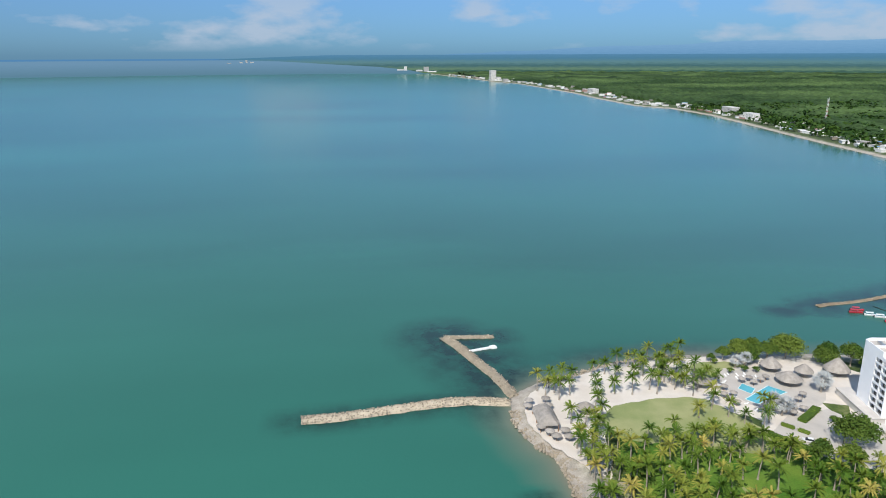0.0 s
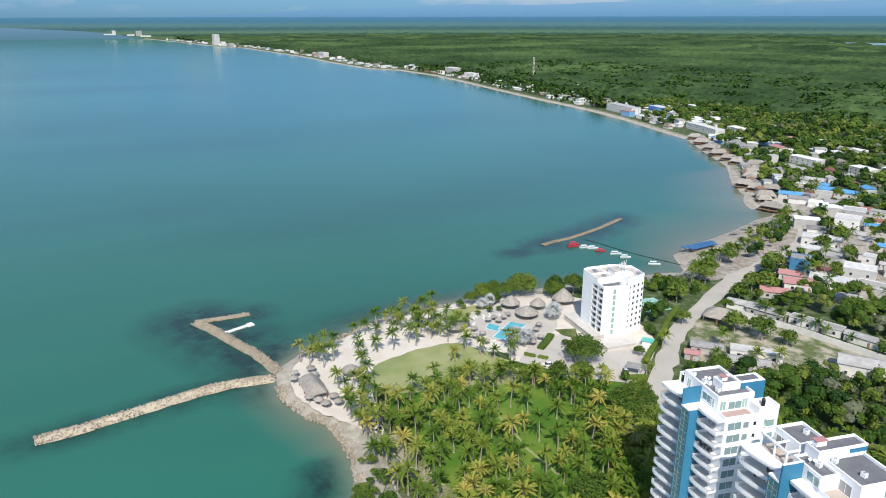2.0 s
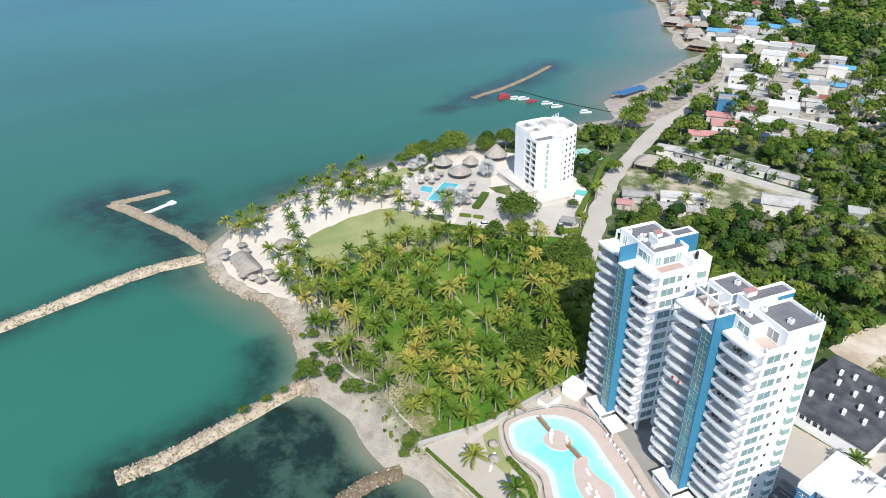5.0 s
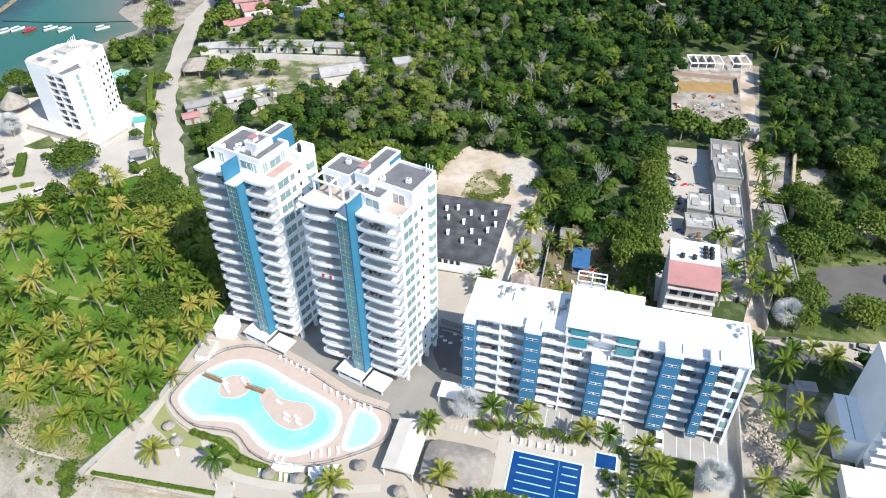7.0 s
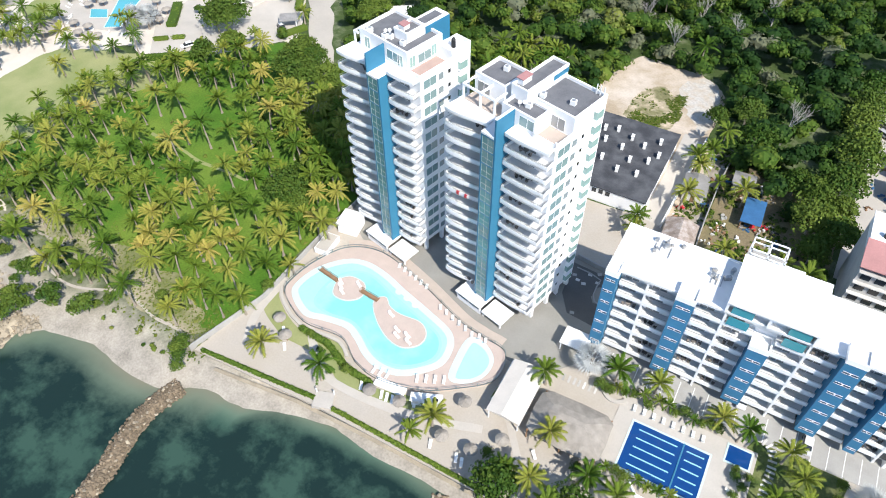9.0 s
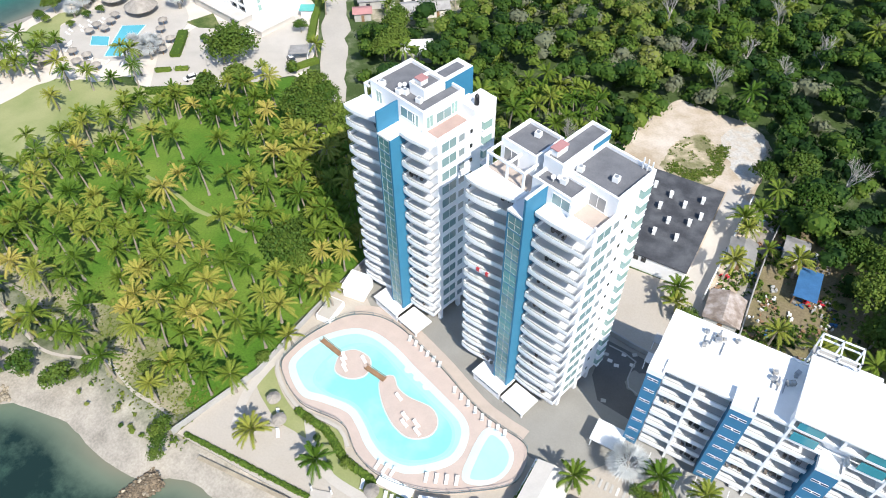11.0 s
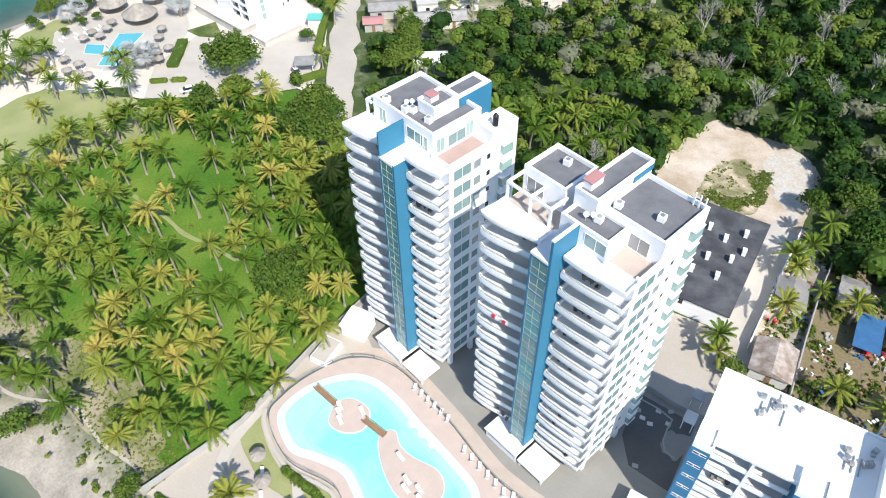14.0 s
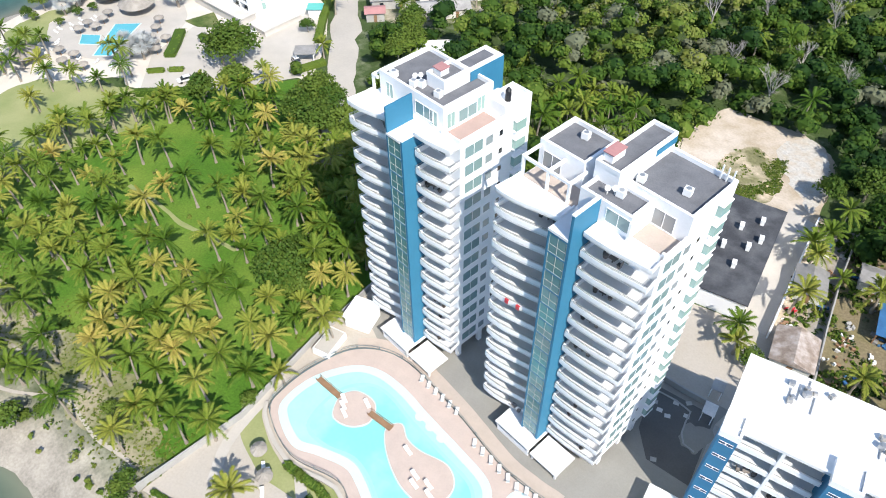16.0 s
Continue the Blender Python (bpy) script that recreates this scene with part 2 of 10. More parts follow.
DECK = mat("pool_deck_stone", (0.50, 0.405, 0.355), 0.75, 0.1, 0.4, 0.1, 4.0)
POOL_WHITE = mat("pale_pool_finish", (0.55, 0.71, 0.71), 0.5, 0.06, 0.3, 0.02, 3.0)
CONCRETE = mat("concrete", (0.36, 0.35, 0.33), 0.85, 0.16, 0.25, 0.15, 5.0)
PLAZA = mat("plaza_concrete", (0.265, 0.255, 0.23), 0.85, 0.14, 0.18, 0.1, 4.0)
PALE_PAVE = mat("pale_paving", (0.47, 0.435, 0.39), 0.85, 0.12, 0.2, 0.1, 4.0)
SAND = mat("sand", (0.46, 0.415, 0.36), 0.95, 0.14, 0.15, 0.25, 3.0, col2=(0.40, 0.355, 0.30))
CLUB_SAND = mat("white_club_sand", (0.66, 0.605, 0.535), 0.95, 0.12, 0.15, 0.25, 3.0, col2=(0.55, 0.495, 0.43))
DIRT_ROAD = mat("dusty_road", (0.43, 0.395, 0.35), 0.95, 0.14, 0.1, 0.2, 2.0)
ASPHALT = mat("worn_asphalt", (0.12, 0.115, 0.11), 0.9, 0.2, 0.2, 0.2, 4.0)
GRASS = mat("meadow_grass", (0.068, 0.168, 0.010), 0.9, 0.42, 0.06, 0.8, 2.6, col2=(0.118, 0.185, 0.022), grain=0.8)
LAWN = mat("dry_lawn", (0.23, 0.27, 0.10), 0.9, 0.18, 0.1, 0.4, 3.0, col2=(0.28, 0.29, 0.13))
LAND = mat("scrub_and_sand", (0.050, 0.082, 0.020), 0.95, 0.30, 0.30, 0.6, 2.4, grain=0.8, col2=(0.47, 0.42, 0.355), attr="sand")
land_nodes, land_links = LAND.node_tree.nodes, LAND.node_tree.links
wet_at, wet_mix = land_nodes.new("ShaderNodeAttribute"), land_nodes.new("ShaderNodeMix")
wet_at.attribute_name, wet_mix.data_type = "wet", "RGBA"
wet_mix.inputs[7].default_value = (0.315, 0.283, 0.237, 1)
dry_mix = [k for k in land_nodes if k.bl_idname == "ShaderNodeMix"][0]
for k in list(dry_mix.outputs[2].links):
    land_links.new(wet_mix.outputs[2], k.to_socket)
land_links.new(dry_mix.outputs[2], wet_mix.inputs[6])
land_links.new(wet_at.outputs["Fac"], wet_mix.inputs[0])
SCRUB = mat("dry_scrub", (0.115, 0.145, 0.05), 0.95, 0.3, 0.22, 0.5, 1.6, col2=(0.36, 0.32, 0.25), grain=0.8)
EARTH = mat("grey_earth", (0.27, 0.235, 0.19), 0.95, 0.3, 0.3, 0.5, 1.8, col2=(0.36, 0.33, 0.29), grain=0.8)
GARDEN = mat("garden_lawn", (0.070, 0.112, 0.022), 0.9, 0.4, 0.3, 0.7, 3.0, col2=(0.135, 0.15, 0.055), grain=0.7)
YARD = mat("littered_earth", (0.23, 0.185, 0.11), 0.95, 0.4, 0.3, 0.5, 2.5, col2=(0.165, 0.14, 0.07), grain=1.0)
WEEDY = mat("weedy_earth", (0.21, 0.20, 0.095), 0.95, 0.4, 0.30, 0.5, 1.8, col2=(0.45, 0.37, 0.27), grain=0.9)
PIT = mat("ochre_mud", (0.34, 0.22, 0.09), 0.9, 0.2, 0.3, 0.3, 2.0)
SOIL = mat("bare_earth", (0.43, 0.345, 0.245), 0.95, 0.25, 0.12, 0.4, 2.0, col2=(0.54, 0.47, 0.40), grain=0.6)
CRUSHED = mat("crushed_white_rubble", (0.54, 0.515, 0.475), 0.95, 0.3, 0.5, 0.6, 2.2, col2=(0.43, 0.375, 0.31), grain=0.9)
THATCH = mat("thatch", (0.31, 0.28, 0.245), 0.95, 0.3, 0.7, 0.9, 7.0, each=0.12)
WOOD = mat("weathered_wood", (0.27, 0.16, 0.09), 0.8, 0.25, 0.8, 0.3, 8.0)
TRUNK = mat("palm_bark", (0.30, 0.26, 0.21), 0.9, 0.25, 1.0, 0.4, 6.0)
STONE = mat("groin_stone", (0.36, 0.305, 0.225), 0.92, 0.3, 0.4, 0.5, 3.0, each=0.3)
STONE_DARK = mat("wet_stone", (0.215, 0.165, 0.11), 0.8, 0.35, 0.5, 0.5, 3.0, each=0.3)
METAL_ROOF = mat("weathered_sheet_roof", (0.29, 0.28, 0.27), 0.7, 0.3, 0.4, 0.15, 2.0, each=0.35)
PINK_ROOF = mat("faded_red_roof", (0.42, 0.21, 0.20), 0.7, 0.15, 0.3, 0.1, 3.0)
RUST_ROOF = mat("dull_red_roof", (0.27, 0.105, 0.09), 0.75, 0.25, 0.4, 0.1, 3.0, each=0.3)
HOUSE_WALL = mat("limewashed_wall", (0.54, 0.525, 0.495), 0.85, 0.15, 0.4, 0.1, 3.0, each=0.3)
ROOF_DULL = mat("dusty_concrete_roof", (0.47, 0.46, 0.445), 0.85, 0.2, 0.35, 0.1, 3.0, each=0.4)
BRICKISH = mat("raw_brick_wall", (0.40, 0.30, 0.24), 0.9, 0.2, 0.8, 0.2, 5.0)
BRICKISH_PALE = mat("broken_plaster", (0.46, 0.41, 0.35), 0.9, 0.25, 0.6, 0.2, 4.0)
PLASTIC_WHITE = mat("white_plastic", (0.82, 0.82, 0.80), 0.45, 0.03, 1.0, 0.0, 3.0)
BLACK_PLASTIC = mat("black_plastic_tank", (0.02, 0.02, 0.022), 0.4, 0.1, 1.0, 0.0, 3.0)
RED_PAINT = mat("red_paint", (0.55, 0.035, 0.05), 0.4, 0.08, 1.0, 0.0, 3.0)
TARP = mat("blue_tarpaulin", (0.045, 0.14, 0.30), 0.5, 0.2, 0.8, 0.2, 3.0)
CAR_PAINT = mat("car_paint", (0.5, 0.5, 0.5), 0.3, 0.03, 1.0, 0.0, 3.0, each=0.75)
RUBBER = mat("rubber", (0.02, 0.02, 0.02), 0.8, 0.1, 2.0, 0.0, 5.0)
PALM_LEAF = leaf_mat("palm_leaf", (0.055, 0.13, 0.014), (0.44, 0.39, 0.06), through=0.12)
TREE_LEAF = leaf_mat("tree_leaf", (0.038, 0.088, 0.013), (0.15, 0.205, 0.035), through=0.14)
FOREST_LEAF = leaf_mat("forest_leaf", (0.030, 0.070, 0.014), (0.15, 0.23, 0.05), through=0.16)


def graded(m, stops, island):
    """Gives a leaf material a ramp of several greens in place of its two."""
    n, l = m.node_tree.nodes, m.node_tree.links
    greens = n.new("ShaderNodeValToRGB")
    for pos, c in stops:
        greens.color_ramp.elements.new(pos).color = (*c, 1)
    greens.color_ramp.elements.remove(greens.color_ramp.elements[-1])
    greens.color_ramp.elements.remove(greens.color_ramp.elements[0])
    mix = [k for k in n if k.bl_idname == "ShaderNodeMix"][0]
    sums = [k for k in n if k.bl_idname == "ShaderNodeMath"]
    sums[0].inputs[1].default_value = island
    l.new(sums[0 if m.name.startswith("forest") else 1].outputs[0], greens.inputs[0])
    for k in list(mix.outputs[2].links):
        l.new(greens.outputs[0], k.to_socket)


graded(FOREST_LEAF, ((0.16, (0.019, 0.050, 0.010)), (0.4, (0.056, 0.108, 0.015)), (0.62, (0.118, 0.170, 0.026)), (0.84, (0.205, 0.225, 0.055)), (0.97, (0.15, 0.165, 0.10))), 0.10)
graded(PALM_LEAF, ((0.05, (0.056, 0.116, 0.012)), (0.38, (0.122, 0.178, 0.022)), (0.64, (0.215, 0.238, 0.040)), (0.85, (0.30, 0.282, 0.058)), (0.98, (0.40, 0.325, 0.085))), 0.25)
SILVER_LEAF = leaf_mat("silver_palm_leaf", (0.44, 0.46, 0.45), (0.62, 0.635, 0.63), through=0.12)
HEDGE_LEAF = leaf_mat("hedge_leaf", (0.09, 0.16, 0.025), (0.19, 0.26, 0.04))
FAR_LAKE = mat("pale_lagoon_water", (0.20, 0.30, 0.34), 0.3, 0.05, 0.01, 0.0, 1.0)
SEA = water_mat("sea_water", (0.18, 0.168, 0.12), (0.023, 0.124, 0.088), (0.011, 0.027, 0.024))
POOL_WATER = mat("pool_water", (0.24, 0.65, 0.66), 0.08, 0.1, 0.12, 0.05, 1.5, col2=(0.36, 0.74, 0.735), spec=0.5)
POOL_BLUE = mat("deep_blue_pool_water", (0.007, 0.052, 0.20), 0.08, 0.1, 0.2, 0.05, 1.5, spec=0.5)
POOL_TEAL = mat("teal_pool_water", (0.10, 0.41, 0.49), 0.08, 0.1, 0.2, 0.05, 1.5, spec=0.5)


# ---- small builders ----
def mesh_of(bm, material, name):
    me = bpy.data.meshes.new(name)
    bm.to_mesh(me)
    bm.free()
    me.materials.append(material)
    return me


def part(name, bm, material, parent=None, label=""):
    """Links a bmesh or a mesh as one object, under a thing or a part."""
    me = bm if isinstance(bm, bpy.types.Mesh) else mesh_of(bm, material, name)
    ob = new(name, me)
    ob.parent = parent
    if label:
        tagged(ob, label)
    return ob


def thing(name, x, y, z, turn=0.0, label="", category="", group="", kind=""):
    ob = new(name)
    ob.empty_display_size = 0.2
    ob.matrix_basis = pose(x, y, z, 0, 0, turn)
    return tagged(ob, label, category, group, kind)


def box(bm, x0, x1, y0, y1, z0, z1):
    v = [bm.verts.new(p) for p in ((x0, y0, z0), (x1, y0, z0), (x1, y1, z0), (x0, y1, z0), (x0, y0, z1), (x1, y0, z1), (x1, y1, z1), (x0, y1, z1))]
    for f in ((0, 3, 2, 1), (4, 5, 6, 7), (0, 1, 5, 4), (1, 2, 6, 5), (2, 3, 7, 6), (3, 0, 4, 7)):
        bm.faces.new([v[i] for i in f])
    return bm


def boxed(*boxes):
    bm = bmesh.new()
    for b in boxes:
        box(bm, *b)
    return bm


def prism(points, z0, z1, bm=None):
    """An upright solid over a closed outline given counter-clockwise."""
    bm = bm or bmesh.new()
    low = [bm.verts.new((x, y, z0)) for x, y in points]
    high = [bm.verts.new((x, y, z1)) for x, y in points]
    bm.faces.new(high)
    bm.faces.new(low[::-1])
    k = len(points)
    for i in range(k):
        bm.faces.new((low[i], low[(i + 1) % k], high[(i + 1) % k], high[i]))
    return bm


def ring_wall(points, thick, z0, z1, bm=None):
    """A wall of some thickness along a closed outline, on its inner side."""
    bm = bm or bmesh.new()
    k = len(points)
    P = [Vector(p) for p in points]
    inner = []
    for i in range(k):
        a, b, c = P[i - 1], P[i], P[(i + 1) % k]
        d1, d2 = (b - a).normalized(), (c - b).normalized()
        n1, n2 = Vector((-d1.y, d1.x)), Vector((-d2.y, d2.x))
        m = (n1 + n2)
        m = m / max(0.3, m.dot(n1)) if m.length > 1e-6 else n1
        inner.append(b + m * thick)
    rows = []
    for line, z in ((P, z0), (P, z1), (inner, z1), (inner, z0)):
        rows.append([bm.verts.new((p.x, p.y, z)) for p in line])
    for r in range(4):
        s, t = rows[r], rows[(r + 1) % 4]
        for i in range(k):
            j = (i + 1) % k
            bm.faces.new((s[i], s[j], t[j], t[i]))
    return bm


def smooth_loop(points, steps=6):
    """A closed Catmull-Rom curve through the points."""
    out, k = [], len(points)
    P = [Vector(p) for p in points]
    for i in range(k):
        a, b, c, d = P[i - 1], P[i], P[(i + 1) % k], P[(i + 2) % k]
        for s in range(steps):
            t = s / steps
            out.append(0.5 * (2 * b + (c - a) * t + (2 * a - 5 * b + 4 * c - d) * t * t + (3 * b - a - 3 * c + d) * t ** 3))
    return [(p.x, p.y) for p in out]


def smooth_line(points, steps=5):
    P = [Vector(p) for p in points]
    P = [2 * P[0] - P[1]] + P + [2 * P[-1] - P[-2]]
    out = []
    for i in range(1, len(P) - 2):
        a, b, c, d = P[i - 1], P[i], P[i + 1], P[i + 2]
        for s in range(steps):
            t = s / steps
            out.append(0.5 * (2 * b + (c - a) * t + (2 * a - 5 * b + 4 * c - d) * t * t + (3 * b - a - 3 * c + d) * t ** 3))
    out.append(P[-2])
    return out


def band(points, width, z0, z1, wobble=0.0):
    """A solid strip along a line, such as a path, a wall or a kerb."""
    line = smooth_line(points) if len(points) > 2 else [Vector(p) for p in points]
    left, right = [], []
    for i, p in enumerate(line):
        d = (line[min(i + 1, len(line) - 1)] - line[max(i - 1, 0)]).normalized()
        nrm = Vector((-d.y, d.x))
        w = width / 2 * (1 + wobble * noise.noise(Vector((p.x * 0.15, p.y * 0.15, 3))))
        left.append(p + nrm * w)
        right.append(p - nrm * w * (1 + wobble * noise.noise(Vector((p.x * 0.2, p.y * 0.2, 9)))))
    return prism([(p.x, p.y) for p in right + left[::-1]], z0, z1)


def inside(poly, x, y):
    hit = False
    k = len(poly)
    for i in range(k):
        (x1, y1), (x2, y2) = poly[i], poly[(i + 1) % k]
        if (y1 > y) != (y2 > y) and x < (x2 - x1) * (y - y1) / (y2 - y1) + x1:
            hit = not hit
    return hit


def inside_np(poly, X, Y):
    hit = np.zeros(X.shape, bool)
    k = len(poly)
    for i in range(k):
        (x1, y1), (x2, y2) = poly[i], poly[(i + 1) % k]
        if y1 == y2:
            continue
        hit ^= ((y1 > Y) != (y2 > Y)) & (X < (x2 - x1) * (Y - y1) / (y2 - y1) + x1)
    return hit


def dist_np(line, X, Y):
    best = np.full(X.shape, 1e9)
    for (x1, y1), (x2, y2) in zip(line[:-1], line[1:]):
        dx, dy = x2 - x1, y2 - y1
        t = np.clip(((X - x1) * dx + (Y - y1) * dy) / (dx * dx + dy * dy), 0, 1)
        best = np.minimum(best, np.hypot(X - x1 - t * dx, Y - y1 - t * dy))
    return best


def poly_wall(points, t, z0, z1):
    """A wall along a bent line, mitred at the bends."""
    P = [Vector(p) for p in points]
    left, right = [], []
    for i, p in enumerate(P):
        d1 = (P[i] - P[i - 1]).normalized() if i else (P[1] - P[0]).normalized()
        d2 = (P[i + 1] - P[i]).normalized() if i + 1 < len(P) else d1
        m = Vector((-d1.y - d2.y, d1.x + d2.x))
        m = m / max(0.4, m.dot(Vector((-d1.y, d1.x)))) * t / 2
        left.append((p.x + m.x, p.y + m.y))
        right.append((p.x - m.x, p.y - m.y))
    return prism(right + left[::-1], z0, z1)


# ---- land and sea ----
G = 2.0  # height of the flat ground above the sea
COAST = [(4900, -200), (300, -46), (60, -38.4), (9, -37.9), (-12, -37.5), (-24, -38.8), (-31, -42), (-41, -42.7), (-46, -46), (-53, -47), (-59, -46.3),
         (-66, -45.5), (-73, -46), (-78, -47.3), (-81, -51), (-86, -52), (-89.6, -47), (-95.8, -44.4), (-106, -42), (-115.5, -41), (-126, -41.5),
         (-134, -46.5), (-148.7, -49.8), (-158, -48.5), (-166, -47), (-172, -42), (-179.4, -32), (-182.4, -19), (-189.8, -2.6), (-194, 16),
         (-194.4, 34), (-192, 51), (-189, 77), (-186, 97), (-180, 130), (-172, 160), (-169.4, 165), (-180, 173), (-191, 181), (-196, 195), (-199, 212), (-205, 243),
         (-214, 279), (-217, 301), (-226, 306), (-233, 298), (-250, 312), (-260, 326), (-291, 351), (-337, 401), (-389, 435), (-451, 478), (-514, 498),
         (-588, 522), (-677, 545), (-748, 556), (-848, 570), (-978, 592), (-1135, 622), (-1310, 652), (-1505, 656), (-1600, 610), (-1715, 617),
         (-1923, 623), (-2175, 650), (-2510, 654), (-2947, 660), (-3263, 600), (-3838, 560), (-4290, 519), (-4900, 480)]
LAND_POLY = COAST + [(-4900, 6000), (4900, 6000)]
GROIN_TIP = [(-43.8, -44), (-45.3, -49.7), (-45.1, -56.4), (-43.7, -62.1), (-43.0, -68.3), (-42, -80)]
GROIN_LONG = [(-84, -47), (-82.6, -62.3), (-81, -76), (-80.3, -85.8), (-81, -97)]
JETTY_BENT = [(-168, -44.5), (-184.4, -47.5), (-200, -52.5), (-216.3, -57.6), (-228, -62.5)]
JETTY_HOOK = [(-228, -62.5), (-226.5, -52), (-225.5, -40)]
JETTY_STRAIGHT = [(-164, -47), (-167, -60), (-167.4, -72), (-165, -90), (-162.5, -108), (-162, -122.5)]
BREAKWATER = [(-240, 130), (-242, 138), (-243.6, 154.8), (-250, 180), (-259.7, 207)]


def grid_lines(lo, hi, parts):
    """Grid lines that are close together in some stretches and widen away from them."""
    out, v = [lo], lo
    while v < hi:
        step = 150.0
        for a, b, fine in parts:
            gap = max(a - v, v - b, 0)
            step = min(step, fine + gap * 0.12)
        v = min(v + step, hi)
        out.append(v)
    return np.array(out)


GX = grid_lines(-4900, 4900, [(-260, 90, 2.9), (-1300, -260, 9)])
GY = grid_lines(-4900, 4900, [(-75, 70, 2.7), (70, 320, 4.5), (320, 680, 5)])
MX, MY = np.meshgrid(GX, GY)
SHORE = np.where(inside_np(LAND_POLY, MX, MY), 1, -1) * dist_np(COAST, MX, MY)


def sheet(name, Z, material, attrs):
    ny, nx = MX.shape
    me = bpy.data.meshes.new(name)
    co = np.stack([MX, MY, Z], -1).reshape(-1, 3)
    idx = np.arange(nx * ny).reshape(ny, nx)
    quads = np.stack([idx[:-1, :-1], idx[:-1, 1:], idx[1:, 1:], idx[1:, :-1]], -1).reshape(-1, 4)
    me.vertices.add(len(co))
    me.vertices.foreach_set("co", co.ravel())
    me.loops.add(quads.size)
    me.loops.foreach_set("vertex_index", quads.ravel())
    me.polygons.add(len(quads))
    me.polygons.foreach_set("loop_start", np.arange(0, quads.size, 4))
    me.update()
    for key, values in attrs.items():
        me.attributes.new(key, "FLOAT", "POINT").data.foreach_set("value", values.ravel().astype(np.float32))
    me.polygons.foreach_set("use_smooth", np.ones(len(quads), bool))
    me.materials.append(material)
    return new(name, me)


def wobble(x, y, s):
    return np.sin(x * 0.13 * s + 1.3 * np.sin(y * 0.09 * s)) * np.cos(y * 0.11 * s + np.sin(x * 0.07 * s))


edge = SHORE + 0.7 * wobble(MX, MY, 2.0) * (np.abs(MX) < 400)
height = np.clip(edge * 0.22, -4, G) + np.where((edge > 1) & (edge < 9), 0.12 * wobble(MX, MY, 5), 0)
height = np.where(edge > 9.3, G, height)
beach = np.clip((14 - edge) / 11, 0, 1)
beach = np.where(MX < -262, np.clip((9 - edge) / 5, 0, 1), beach)
bay = (MX < -160) & (MX > -240) & (MY > 170) & (MY < 302)
beach = np.where(bay, np.clip((34 - edge) / 8, 0, 1), beach)
wet = np.where(bay, 0.85, np.clip((5.5 - edge) / 3.5, 0, 0.8))
wet = np.where((MX > -112) & (MX < -36) & (MY < -20), np.clip((8.5 - edge) / 4, 0, 0.75), wet)
ground = tagged(sheet("ground", height, LAND, {"sand": beach, "wet": wet}), "scrubby coastal ground with a pale sand beach", "ground", kind="structure")

weed = np.zeros(MX.shape)
for line, reach, much in ((GROIN_LONG, 11, 1.0), (GROIN_TIP, 22, 0.8), (JETTY_BENT, 22, 0.9), (JETTY_HOOK, 12, 0.8), (JETTY_STRAIGHT, 9, 0.75), (BREAKWATER, 14, 0.9)):
    weed = np.maximum(weed, much * np.clip(1.35 - dist_np(line, MX, MY) / reach, 0, 1))
weed = np.maximum(weed, 0.9 * np.clip(1.3 - dist_np([(-236, 105), (-241, 130), (-258, 205)], MX, MY) / 9, 0, 1))
coast_near = np.exp(-((SHORE + 9) / 6.0) ** 2) * (MX > -110) * (MX < -20) * 0.9
weed = np.maximum(weed, 1.15 * np.clip((MX + 86) / 8, 0, 1) * np.clip((-SHORE + 0.5) / 2, 0, 1) * (MY < 0))
weed = np.maximum(weed, coast_near)
weed = np.maximum(weed, 0.75 * np.exp(-((MX + 196) / 12) ** 2 - ((MY - 15) / 45) ** 2))
murk = 16.0 + 45.0 * np.clip((MY - 150) / 60, 0, 1) * (MX > -330) * (MX < -150)
murk = np.where((MX > -112) & (MX <= -34) & (MY < 0), 11.0, murk)
murk = np.where((MX > -34) & (MY < 0), 5.0, murk)
depth = np.clip((-SHORE + 1.5 * wobble(MX, MY, 0.7) + 1) / murk, 0, 1) ** 0.5
depth = np.where((MX > -83) & (MX < 60) & (MY < -36), depth * (1 - 0.28 * np.clip((45 + SHORE) / 25, 0, 1)), depth)
weed *= np.where(MX > -28, np.clip((-SHORE - 0.2) / 2.0, 0, 1), np.clip((-SHORE - 2.0) / 4, 0, 1))
sea = tagged(sheet("water", np.zeros(MX.shape), SEA, {"depth": depth, "weed": weed}), "calm teal green sea with dark weed patches", "sea", kind="structure")

# Far distance beyond the sheets, as rings that glow in painted haze colours.
EYE_MID = (50, -95)


def ring(name, radius, rows, material, label):
    """rows: (azimuth in degrees, low z, high z) along an arc."""
    bm = bmesh.new()
    prev = None
    for az, lo, hi in rows:
        c, s = math.cos(radians(az)) * radius + EYE_MID[0], math.sin(radians(az)) * radius + EYE_MID[1]
        pair = (bm.verts.new((c, s, lo)), bm.verts.new((c, s, hi)))
        if prev:
            bm.faces.new((prev[0], pair[0], pair[1], prev[1]))
        prev = pair
    ob = tagged(part(name, bm, material), label, "backdrop", kind="structure")
    ob.visible_shadow = False
    return ob


